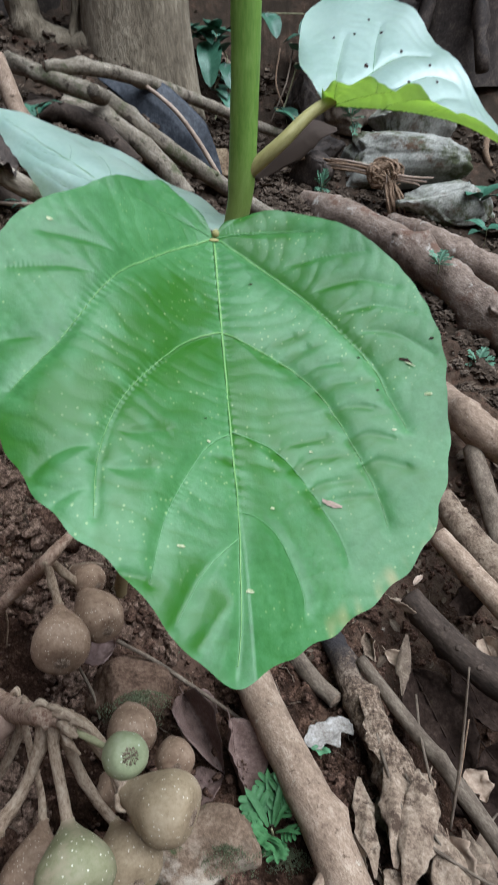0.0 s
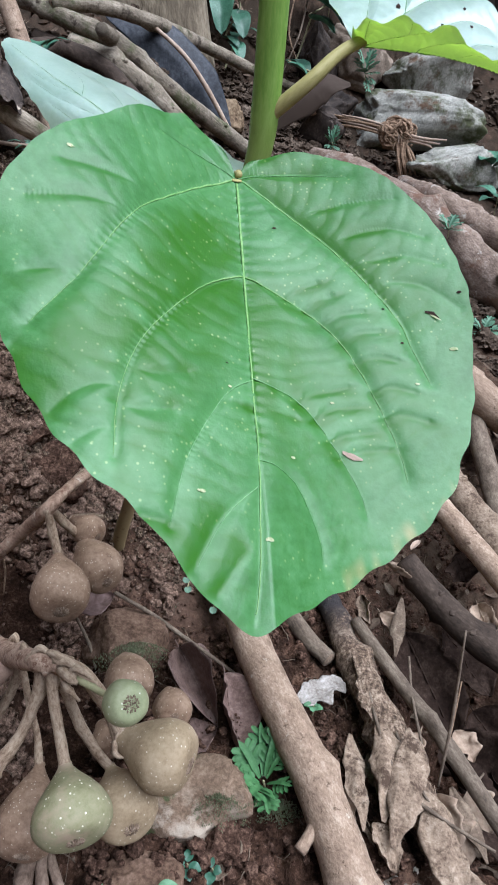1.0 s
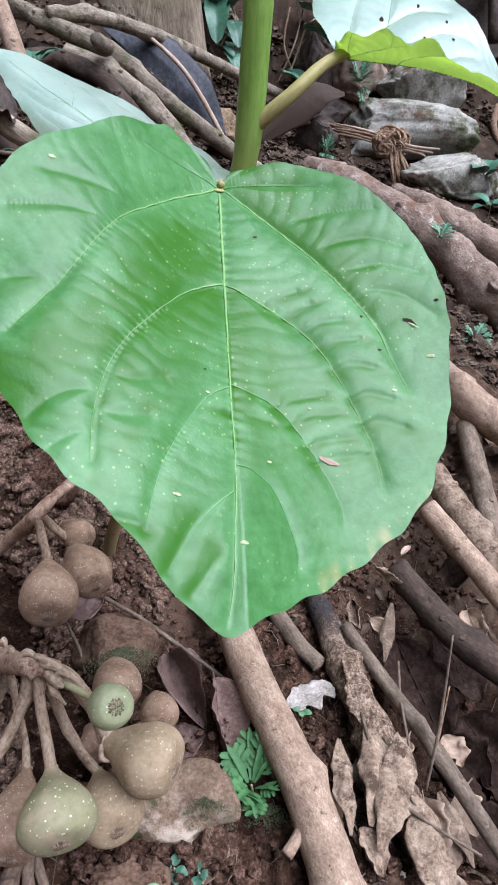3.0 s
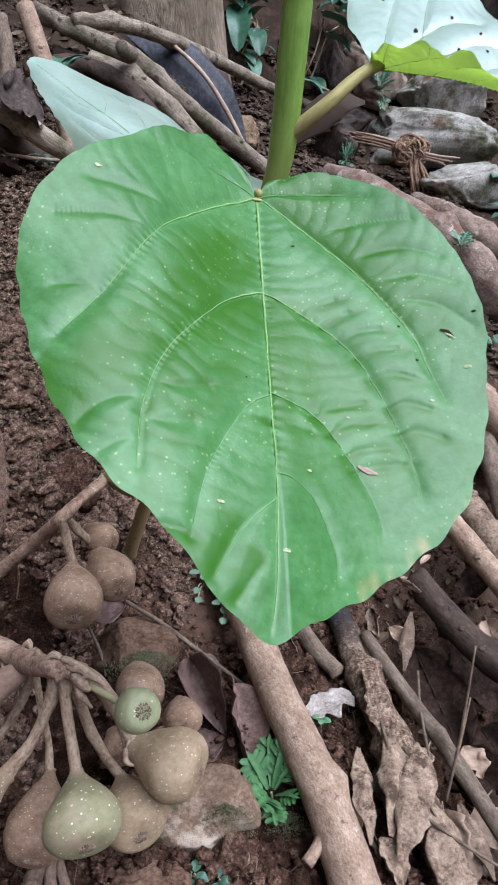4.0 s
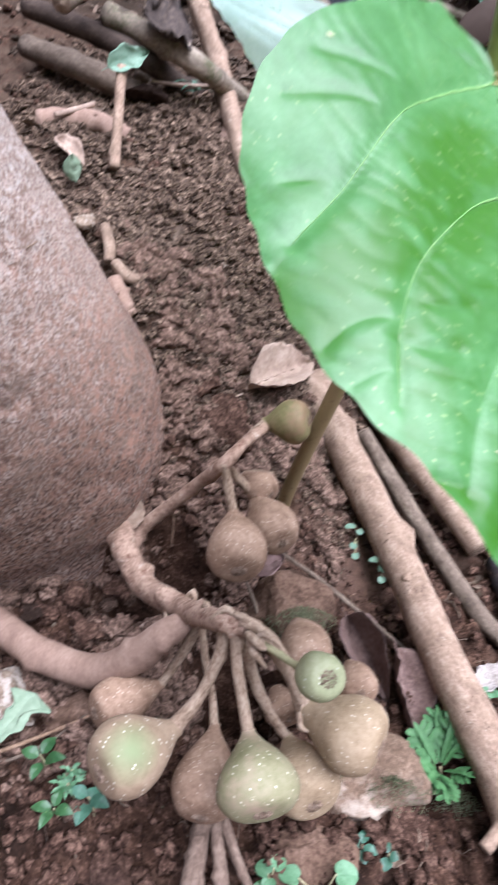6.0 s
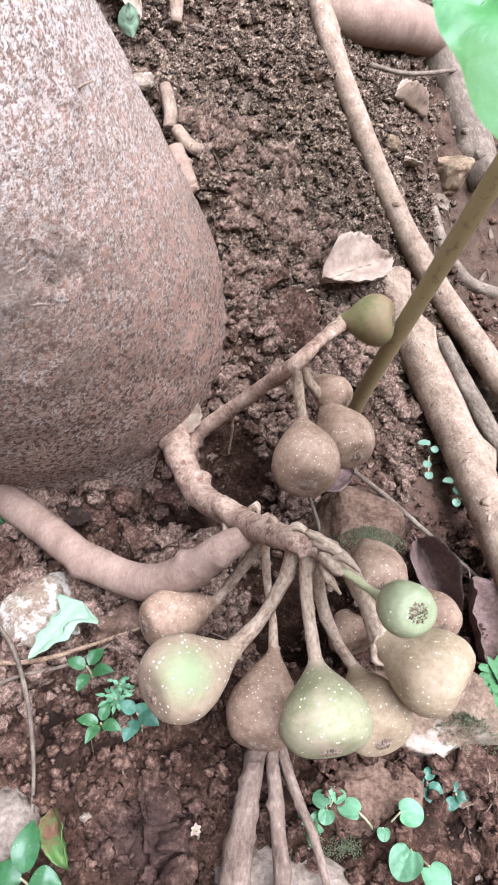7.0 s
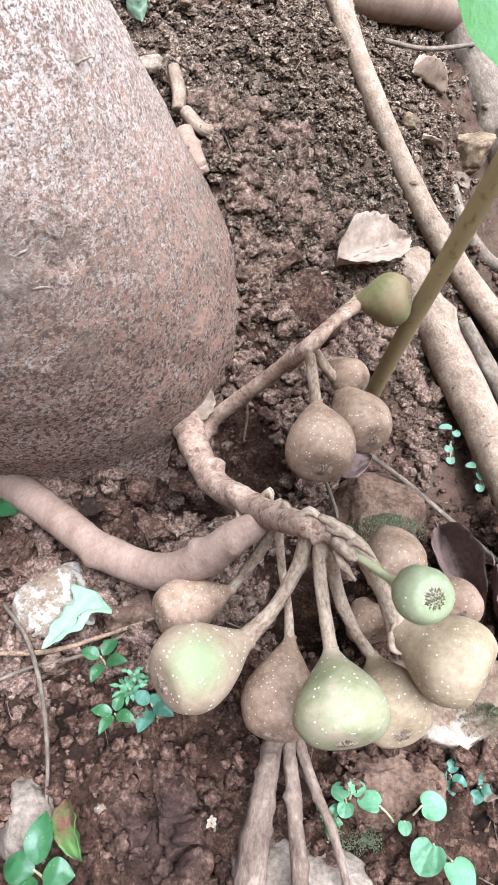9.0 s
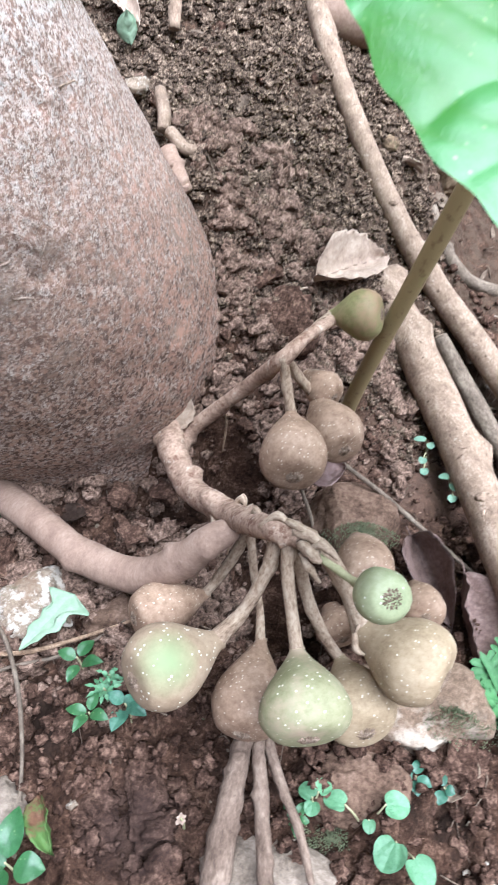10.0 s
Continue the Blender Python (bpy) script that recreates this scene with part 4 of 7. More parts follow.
def leaf_blade(stations, veins, place, frame_xyz, lift, na=720, nr=210, quilt=0.0044, ribs=0.0002, wave=0.0008, scallop=0.004, skin=None, label="", vein_size=0.00055, step=0.0011, withered=(0, 0), spread=0.0):
    """A leaf blade spread round its base: outline, sunken veins, bulging panels between them."""
    r_of = outline(stations)
    a0, a1 = stations[0][0], stations[-1][0]
    lx, ly, lz = [Vector(q) for q in frame_xyz]
    runs = []
    for weight, pts, *tone in veins:
        strength, outer, away, begin, end = tone[0] if tone else (0.0, 1, 0.0, 0.0, 1.0)
        run = spline([(p[0], p[1], 0) for p in pts], 12)
        n = len(run)
        turn = outer * (1 if abs(run[-1].x) < 0.006 or run[-1].x > 0 else -1)
        rows = []
        for i, p in enumerate(run):
            tan = (run[min(i + 1, n - 1)] - run[max(i - 1, 0)]).normalized()
            rows.append((p.x, p.y, weight * (1 - 0.55 * i / n), -tan.y * turn, tan.x * turn, strength * smoothstep(begin - 0.15, begin + 0.1, i / n) * (1 - smoothstep(end - 0.15, end + 0.1, i / n))))
        runs.append((*np.array(rows).T, away))

    def fields(u, w):
        """Groove depth, distance to the nearest vein, its weight and the yellow-green shade tint beside it."""
        groove, dist, wt, shade_tint = np.zeros(len(u)), np.full(len(u), 9.0), np.zeros(len(u)), np.zeros(len(u))
        rows = np.arange(len(u))
        for vx, vy, vw, nx, ny, vf, away in runs:
            d = np.sqrt((vx[None] - u[:, None]) ** 2 + (vy[None] - w[:, None]) ** 2)
            k = d.argmin(1)
            near = d[rows, k]
            groove = np.maximum(groove, (0.10 + 0.9 * vw[k]) * (0.55 * np.exp(-(near / (0.0014 + 0.0042 * vw[k])) ** 1.1) + 0.45 * np.exp(-near / (0.002 + 0.012 * vw[k]))))
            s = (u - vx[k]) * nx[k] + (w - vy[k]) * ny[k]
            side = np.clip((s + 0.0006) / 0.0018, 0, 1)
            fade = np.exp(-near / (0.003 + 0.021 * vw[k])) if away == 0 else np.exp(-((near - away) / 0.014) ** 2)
            shade_tint = np.maximum(shade_tint, side * fade * vf[k])
            wt = np.where(near < dist, vw[k], wt)
            dist = np.minimum(near, dist)
        return groove, dist, wt, shade_tint

    def finish(u, w, f, a, groove, dist, wt, shade_tint):
        rr = math.hypot(u, w)
        tick = abs(math.sin(rr * math.pi / 0.008 + 2.2 * noise.noise(Vector((u * 60, w * 60, 2)))))
        h = -quilt * groove + ribs * tick * min(1, dist / 0.004) - step * shade_tint
        h += 0.0012 * noise.noise(Vector((u * 30, w * 30, 1))) + wave * f ** 4 * math.sin(a * 0.21 + 1)
        # mottles the painted shade and darkens the valleys between the ribs
        shade_tint *= 1.3 + 0.8 * noise.noise(Vector((u * 34, w * 34, 5))) + 1.3 * noise.noise(Vector((u * 150, w * 150, 2))) + 0.3 * (1 - tick)
        shade_tint += spread * max(0.0, 0.25 + 0.8 * noise.noise(Vector((u * 22, w * 22, 4))) + 1.1 * noise.noise(Vector((u * 190, w * 190, 6)))) * min(1, dist / 0.006)
        shade_tint += 0.3 * (1 - tick) ** 2 * max(0.0, noise.noise(Vector((u * 25, w * 25, 8))) + 0.15) * min(1, dist / 0.004)
        shade_tint += 0.45 * (1 - tick) ** 7 * min(1, dist / 0.003) * (0.5 + noise.noise(Vector((u * 45, w * 45, 3))))
        return h, max(0.0, min(1.0, shade_tint))

    def height(u, w, f, a):
        g, d, wt, fl = (float(q[0]) for q in fields(np.array([u]), np.array([w])))
        return finish(u, w, f, a, g, d, wt, fl)[0]

    def at_place(u, w, f, up):
        du, dw, dh = lift(u, w, f)
        return Vector(place) + lx * du + ly * dw + lz * (dh + up)

    verts, faces, tint, shade_tints, dry = [], [], [], [], []
    spots = []
    for j in range(nr + 1):
        f = (j / nr) ** 0.8
        for i in range(na + 1):
            c = 2 * i / na - 1
            a = (a0 + a1) / 2 + (a1 - a0) / 2 * (0.55 * c + 0.45 * c ** 3)
            edge = r_of(a) * (1 + scallop * math.sin(a * 1.1) + scallop * 0.8 * noise.noise(Vector((a * 0.13, 3, 0))))
            spots.append((f * edge * math.sin(radians(a)), f * edge * math.cos(radians(a)), f, a))
    grid = np.array(spots)
    for (u, w, f, a), g, d, wt, fl in zip(spots, *[q.tolist() for q in fields(grid[:, 0], grid[:, 1])]):
        h, fl = finish(u, w, f, a, g, d, wt, fl)
        verts.append(at_place(u, w, f, h))
        shade_tints.append(fl)
        dry.append(smoothstep(0.955, 0.99, f) * max(0.0, min(1.0, 1.6 * noise.noise(Vector((a * 0.55, f * 9, 9))))) if withered[0] < a < withered[1] else 0.0)
        tint.append(0.35 * wt * math.exp(-(d / 0.0018) ** 2))
    W = na + 1
    for j in range(nr):
        for i in range(na):
            faces.append((j * W + i, (j + 1) * W + i, (j + 1) * W + i + 1, j * W + i + 1))
    me = bpy.data.meshes.new("leaf")
    me.from_pydata([tuple(v) for v in verts], [], faces)
    me.polygons.foreach_set("use_smooth", [True] * len(me.polygons))
    me.attributes.new("vein", "FLOAT", "POINT").data.foreach_set("value", tint)
    me.attributes.new("shade_tint", "FLOAT", "POINT").data.foreach_set("value", shade_tints)
    me.attributes.new("wither", "FLOAT", "POINT").data.foreach_set("value", dry)
    blade = part("leaf", me, skin, shoot, label)
    for k, (weight, pts, *tone) in enumerate(veins):
        run = []
        for p in spline([(q[0], q[1], 0) for q in pts], 5):
            a = math.degrees(math.atan2(p.x, p.y))
            f = math.hypot(p.x, p.y) / r_of(a)
            if f > 0.97:
                p, f = p * (0.97 / f), 0.97
            run.append(at_place(p.x, p.y, f, height(p.x, p.y, f, a) + 0.0002))
        if weight < 0.3:
            continue
        r = vein_size * (0.15 + (weight if k == 0 else 0.85 * weight))
        part("midrib" if k == 0 else "vein", tube(run, [r, r * 0.75, r * 0.5, r * 0.3, r * 0.2], 6, 2, 0.05), M_RIB if weight > 0.48 else M_VEIN, blade, "pale raised midrib" if k == 0 else "")
    def surface(u, w, up):
        a = math.degrees(math.atan2(u, w))
        f = min(1.0, math.hypot(u, w) / r_of(a))
        return at_place(u, w, f, height(u, w, f, a) + up)

    return blade, surface


def cup(u, w, f):
    """The big leaf's two wings rise from the midrib, one more than the other, and sink again towards the tip."""
    a, b = abs(u) / 0.1, w / 0.1
    if u > 0:
        h = 0.026 * (1 - math.exp(-(u / 0.042) ** 2)) + 0.0144 * a * a - 0.034 * a * a * b
    else:
        h = 0.018 * (1 - math.exp(-(u / 0.06) ** 2)) + 0.008 * a * a - 0.0457 * a * b + 0.0255 * a * a * b
    return u, w, h + 0.0073 * b * b - 0.0032 * b ** 3


BIG_X, BIG_Y, BIG_Z = (-0.97267, -0.16865, 0.15961), (0.07642, -0.88159, -0.46579), (0.21926, -0.44086, 0.87038)
BIG_BASE = (-0.0133, 0.3054, 0.5738)
BIG_EDGE = [(-168, 0.0018), (-150, 0.0077), (-125, 0.0212), (-107, 0.0359), (-88, 0.056), (-67.6, 0.0869), (-44, 0.1231), (-29.3, 0.1527), (-21.5, 0.1663), (-12.8, 0.1749), (-3.6, 0.1857), (2, 0.1945), (7.7, 0.183), (12.8, 0.17), (20, 0.1615), (26, 0.1524), (34.5, 0.1392), (44, 0.1253), (52.5, 0.1124), (61.5, 0.093), (75, 0.061), (95, 0.0419), (115, 0.0324), (132, 0.0284), (150, 0.0143), (165, 0.0045)]
BIG_MAIN_VEINS = [
    (1.0, [(0, 0), (0.0002, 0.0572), (0.0008, 0.0911), (0.0009, 0.1392), (0.002, 0.1605), (0.0032, 0.178), (0.0054, 0.192)], (1.0, 1, 0.0, 0.2, 0.5)),
    (0.9, [(0, 0), (0.0172, 0.0149), (0.0333, 0.0359), (0.045, 0.0536), (0.0609, 0.0861), (0.0739, 0.1061)], (0.75, 1, 0.021, 0.3, 1.1)),
    (0.8, [(0, 0), (-0.016, 0.0147), (-0.029, 0.0284), (-0.0413, 0.0439), (-0.0592, 0.0712), (-0.0637, 0.0855), (-0.069, 0.1)], (0.9, -1, 0.0, 0.05, 0.75)),
    (0.62, [(0.0002, 0.0572), (0.0114, 0.0642), (0.0224, 0.0766), (0.0394, 0.1039), (0.0464, 0.1276), (0.0471, 0.1480)], (1.0, 1, 0.0, 0.05, 1.0)),
    # not veins: these two weight-0 rows only widen the painted shade bands
    (0.0, [(0.0114, 0.0642), (0.0224, 0.0766), (0.0394, 0.1039), (0.0464, 0.1276)], (0.32, 1, 0.013, 0.0, 0.9)),
    (0.0, [(-0.016, 0.0147), (-0.029, 0.0284), (-0.0413, 0.0439), (-0.0592, 0.0712)], (0.42, -1, 0.017, -0.2, 0.8)),
    (0.55, [(0, 0.0574), (-0.0197, 0.0668), (-0.0351, 0.0815), (-0.0452, 0.1024), (-0.0542, 0.1268), (-0.056, 0.1388)], (0.5, 1, 0.0, 0.05, 0.5)),
]
BIG_SIDE_VEINS = [
    (0.42, [(0.0012, 0.1081), (0.0087, 0.1139), (0.0152, 0.1234), (0.0253, 0.1446), (0.0306, 0.1669)]),
    (0.38, [(0.0009, 0.1065), (-0.0164, 0.1114), (-0.0283, 0.1255), (-0.038, 0.1429), (-0.0401, 0.1516)]),
    (0.38, [(0.0016, 0.1488), (0.0124, 0.1597), (0.0203, 0.1733), (0.0227, 0.1782)], (0.8, -1, 0.0, 0.35, 1.1)),
    (0.3, [(0.0009, 0.1392), (-0.0065, 0.1406), (-0.0137, 0.1463), (-0.0202, 0.162), (-0.0207, 0.1701)]),
    (0.28, [(0.0027, 0.1694), (0.0076, 0.1733), (0.0159, 0.1847)], (0.6, -1, 0.0, 0.3, 1.1)),
]
BIG_BASE_VEINS = [
    (0.4, [(0, 0), (0.0135, -0.0021), (0.0252, -0.0006), (0.035, 0.0012)]),
    (0.45, [(0, 0), (-0.0191, -0.0015), (-0.0328, -0.0004), (-0.045, 0.002)], (0.9, -1, 0.0, 0.1, 0.8)),
    (0.26, [(0.045, 0.0536), (0.0531, 0.0537), (0.0616, 0.0542), (0.0791, 0.0584)], (0.4, 1, 0.0, 0.3, 1.0)),
    (0.22, [(0.0375, 0.0419), (0.0472, 0.0393), (0.0593, 0.0397), (0.0699, 0.0409)], (0.4, 1, 0.0, 0.4, 1.0)),
    (0.2, [(0.0604, 0.0852), (0.0692, 0.085), (0.0763, 0.0862)], (0.5, 1, 0.0, 0.3, 1.0)),
    (0.24, [(0.0463, 0.1249), (0.0532, 0.1255), (0.0599, 0.1292), (0.065, 0.1349)], (0.5, 1, 0.0, 0.0, 0.5)),
    (0.22, [(0.0471, 0.1393), (0.0522, 0.1403), (0.0582, 0.1446)]),
]
BIG_WING_VEINS = [
    (0.22, [(-0.0236, 0.0227), (-0.0305, 0.0181), (-0.0434, 0.0152), (-0.0632, 0.0151)], (0.9, 1, 0.0, 0.1, 0.7)),
    (0.26, [(-0.0356, 0.0361), (-0.0462, 0.0307), (-0.0591, 0.0292), (-0.0738, 0.0347)], (0.9, 1, 0.0, 0.1, 0.7)),
    (0.24, [(-0.0439, 0.0472), (-0.0529, 0.0441), (-0.063, 0.0426), (-0.0788, 0.0481)], (0.9, 1, 0.0, 0.1, 0.7)),
    (0.2, [(-0.0511, 0.0579), (-0.06, 0.0554), (-0.0717, 0.0583), (-0.0835, 0.0691)]),
]
BIG_LADDER_VEINS = [(0.17, run, (0.9, 1, 0.0, -0.3, 1.3)) for run in (
    [(-0.0154, 0.0636), (-0.0213, 0.0594), (-0.0287, 0.0562)], [(-0.0222, 0.0687), (-0.0277, 0.0644), (-0.0338, 0.0622)],
    [(-0.0291, 0.075), (-0.0364, 0.071), (-0.0463, 0.0693)], [(-0.0355, 0.0822), (-0.0413, 0.0796), (-0.052, 0.0782)],
    [(-0.0406, 0.0914), (-0.0484, 0.0898), (-0.0568, 0.091)], [(-0.0457, 0.1042), (-0.0533, 0.1021), (-0.0624, 0.1037)],
    [(-0.0498, 0.1144), (-0.0569, 0.1128), (-0.066, 0.1153)], [(-0.0157, 0.1116), (-0.0238, 0.1064), (-0.0366, 0.1026)],
    [(-0.0225, 0.1171), (-0.0298, 0.1122), (-0.042, 0.11)], [(-0.0277, 0.1249), (-0.0351, 0.1217), (-0.0458, 0.1199)],
    [(-0.0312, 0.1304), (-0.0399, 0.1277), (-0.0511, 0.1261)], [(0.0008, 0.1177), (-0.0071, 0.1172), (-0.0147, 0.1182)],
    [(0.0297, 0.1651), (0.0341, 0.1645), (0.038, 0.164)], [(0.044, 0.1172), (0.0355, 0.1174), (0.0246, 0.1139)],
    [(0.0466, 0.1314), (0.0393, 0.1316), (0.03, 0.1297)])]
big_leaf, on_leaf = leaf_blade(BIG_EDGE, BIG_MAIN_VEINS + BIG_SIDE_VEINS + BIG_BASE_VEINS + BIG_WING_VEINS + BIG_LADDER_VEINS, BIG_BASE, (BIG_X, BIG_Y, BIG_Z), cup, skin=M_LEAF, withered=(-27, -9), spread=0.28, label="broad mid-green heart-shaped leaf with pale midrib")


tip = rock_mesh(on_leaf(0.0, 0.0015, 0.0002), (0.0022, 0.0017, 0.0005), 3, 3, 0, 0.1)
part("petiole_tip", tip, M_PETIOLE, big_leaf, "pale pinkish end of the petiole")


def fleck(u, w, size, skin, seed, name="blemish"):
    rnd = random.Random(seed)
    ring = [on_leaf(u + size * math.cos(a) * rnd.uniform(0.6, 1.1), w + 0.5 * size * math.sin(a) * rnd.uniform(0.6, 1.1), 0.0003) for a in [k * math.pi / 5 for k in range(10)]]
    mid = on_leaf(u, w, 0.0006)
    part(name, mesh_of(ring + [mid], [(i, (i + 1) % 10, 10) for i in range(10)]), skin, big_leaf)


for u, w, size, skin in ((-0.0134, 0.03, 0.0010, M_DARKLEAF), (-0.0836, 0.0624, 0.0012, M_DARKLEAF), (-0.0596, 0.0838, 0.0010, M_DARKLEAF), (-0.0541, 0.0682, 0.0008, M_DARKLEAF), (-0.079, 0.0868, 0.0019, M_BLEMISH), (-0.03, 0.1104, 0.0009, M_BLEMISH), (-0.0119, 0.1357, 0.0011, M_BLEMISH), (-0.0004, 0.1667, 0.0015, M_BLEMISH), (0.0669, 0.036, 0.0014, M_BLEMISH), (0.0103, 0.1041, 0.0006, M_DARKLEAF), (-0.0632, 0.1014, 0.0012, M_BLEMISH), (0.0095, 0.1132, 0.0009, M_BLEMISH), (0.0211, 0.1546, 0.0014, M_BLEMISH)):
    fleck(u, w, size, skin, int(1e4 * abs(u + w)))

def scar(points, half, skin, name, label, up=0.0004):
    """A narrow mark along the blade, ragged at its rim."""
    rim = []
    for side in (1, -1):
        run = points if side > 0 else points[::-1]
        for k, (u, w) in enumerate(run):
            thin = half * (0.35 if k in (0, len(run) - 1) else 1.0) * (1 + 0.3 * math.sin(9 * k + side))
            rim.append(on_leaf(u, w + side * thin, up))
    part(name, mesh_of(rim, [tuple(range(len(rim)))], False), skin, big_leaf, label)


scar([(-0.0700, 0.0700), (-0.0716, 0.0706), (-0.0732, 0.0716), (-0.0749, 0.0732)], 0.0009, M_DARKLEAF, "insect_hole", "dark insect hole in the blade")
scar([(-0.0716, 0.0719), (-0.0735, 0.0731), (-0.0755, 0.0745)], 0.0004, M_BLEMISH, "insect_hole", "pale dried rim of the hole", 0.0007)
scar([(-0.0322, 0.1292), (-0.0342, 0.1300), (-0.0362, 0.1308), (-0.0395, 0.1316)], 0.0011, M_PALELEAF, "tear", "small pale pinkish tear", 0.0005)


# the leaf above on its own petiole, its near edge rolled up, and the leaf behind
MID_EDGE = [(-160, 0.006), (-140, 0.035), (-115, 0.062), (-90, 0.078), (-60, 0.094), (-35, 0.118), (-15, 0.15), (0, 0.175), (15, 0.15), (35, 0.118), (60, 0.094), (90, 0.078), (115, 0.062), (140, 0.035), (160, 0.006)]
MID_VEINS = [
    (0.9, [(0, 0), (0, 0.06), (0, 0.12), (0, 0.17)]),
    (0.7, [(0, 0), (0.025, 0.03), (0.045, 0.065), (0.05, 0.1)]),
    (0.7, [(0, 0), (-0.025, 0.03), (-0.045, 0.065), (-0.05, 0.1)]),
    (0.5, [(0, 0), (0.03, 0.0), (0.06, 0.005)]),
    (0.5, [(0, 0), (-0.03, 0.0), (-0.06, 0.005)]),
    (0.45, [(0, 0.05), (0.018, 0.07), (0.032, 0.1), (0.034, 0.125)]),
    (0.45, [(0, 0.05), (-0.018, 0.07), (-0.032, 0.1), (-0.034, 0.125)]),
    (0.4, [(0, 0.09), (0.015, 0.108), (0.022, 0.13)]),
    (0.4, [(0, 0.09), (-0.015, 0.108), (-0.022, 0.13)]),
    (0.4, [(0.03, 0.038), (0.055, 0.04), (0.075, 0.045)]),
    (0.4, [(-0.03, 0.038), (-0.055, 0.04), (-0.075, 0.045)]),
]


def frame_of(along, normal):
    y = Vector(along).normalized()
    z = Vector(normal)
    z = (z - y * z.dot(y)).normalized()
    return y.cross(z), y, z


def droop(u, w, f):
    return u * (0.98 if u > 0 else 0.34), w * (1.05 + 0.1 * (f > 2)), 0.05 * max(0, w - 0.02) - 0.3 * u * u / 0.08


def folded(u, w, f):
    """Two halves risen from the midrib like an open book, the far one steeper."""
    w *= 0.8
    sag = -4.0 * max(0, w - 0.03) ** 2
    if u > 0:
        return u * 0.6, w, 0.10 * u + sag
    return u * 1.05, w, 0.92 * abs(u) + sag


LEAF2 = Vector((0.048, 0.403, 0.621))
FOLDED_EDGE = [(-165, 0.004), (-145, 0.025), (-125, 0.052), (-105, 0.088), (-85, 0.108), (-60, 0.101), (-35, 0.094), (-15, 0.105), (0, 0.118), (4, 0.104), (9, 0.086), (20, 0.068), (38, 0.055), (60, 0.046), (90, 0.032), (115, 0.02), (140, 0.01), (165, 0.004)]
folded_leaf, on_folded = leaf_blade(FOLDED_EDGE, [(k, [(0.9 * p, 0.66 * q) for p, q in v]) for k, v in MID_VEINS], LEAF2, frame_of(Vector((0.191, 0.387, 0.610)) - LEAF2, (0.385, 0.272, 1)), folded, 240, 80, 0.0045, 0.0003, 0.002, 0.003, skin=M_LEAFSHEEN, label="folded leaf, upper side pale with painted sky sheen", vein_size=0.0004)
for u, w, size in ((-0.03, 0.02, 0.0016), (-0.045, 0.045, 0.0011), (-0.055, 0.01, 0.001), (-0.02, 0.05, 0.0012), (-0.06, 0.03, 0.0013), (-0.035, 0.065, 0.001), (-0.05, -0.005, 0.0009), (-0.025, 0.07, 0.0011), (-0.07, 0.02, 0.001)):
    ring = [on_folded(u + size * math.cos(a) * (1 + 0.3 * math.sin(3 * a + u * 900)), w + size * math.sin(a), 0.0003) for a in [k * math.pi / 4 for k in range(8)]]
    part("speck", mesh_of(ring + [on_folded(u, w, 0.0006)], [(i, (i + 1) % 8, 8) for i in range(8)]), M_DARKLEAF, folded_leaf)
LEAF3 = Vector((-0.05, 0.425, 0.556))
leaf_blade([(a, r * 0.97) for a, r in MID_EDGE], [(k, [(0.97 * p, 0.97 * q) for p, q in v]) for k, v in MID_VEINS], LEAF3, frame_of(Vector((-0.187, 0.547, 0.603)) - LEAF3, (0.05, -0.14, 0.97)), droop, 110, 40, 0.0022, 0.0003, 0.002, 0.008, skin=M_LEAFSHEEN, label="leaf seen edge-on, pale with painted sky sheen", vein_size=0.0003)


# ---- fallen branches, sticks and roots ----
def branch_thing(name, label, category, pts, radii, skin, seed, knots=4, rough=0.08, seg=16, per=10, group="", stubs=()):
    ob = empty(name, label, category, group)
    part("limb", tube(pts, radii, seg, per, rough, 45, knots, seed, taper_end=False), skin, ob)
    if max(radii) > 0.005:
        rnd = random.Random(seed)
        run = spline(pts, 6)
        for _ in range(2 + knots // 3):
            i = rnd.randrange(2, len(run) - 2)
            r = radii[min(len(radii) - 1, i * len(radii) // len(run))]
            tan = (run[i + 1] - run[i - 1]).normalized()
            out = (Vector((rnd.uniform(-0.6, 0.6), -0.5, 0.8)) - tan * Vector((rnd.uniform(-0.6, 0.6), -0.5, 0.8)).dot(tan)).normalized()
            k = r * rnd.uniform(0.22, 0.4)
            part("knot", rock_mesh(run[i] + out * r * 0.82, (k * 1.3, k, k * 0.8), seed + i, 3, rnd.uniform(0, 90), 0.35), skin, ob)
        for e, q in ((0, run[1]), (-1, run[-2])):
            tan = (run[e] - q).normalized()
            side = tan.orthogonal().normalized()
            ring = [run[e] + tan * radii[e] * 0.06 + (side * math.cos(a) + tan.cross(side) * math.sin(a)) * radii[e] * 0.9 * (1 + 0.1 * math.sin(3 * a + seed)) for a in [i * math.pi / 6 for i in range(12)]]
            part("broken_end", mesh_of(ring + [run[e] + tan * radii[e] * 0.3], [(i, (i + 1) % 12, 12) for i in range(12)], False), M_PEEL, ob)
    for a, b, r in stubs:
        part("stub", tube([a, (Vector(a) + Vector(b)) / 2 + Vector((0, 0, 0.001)), b], [r, r * 0.9, r * 0.75], 10, 5, 0.15, 90, 1, seed + 3, taper_end=False), skin, ob, "broken side twig")
    return ob


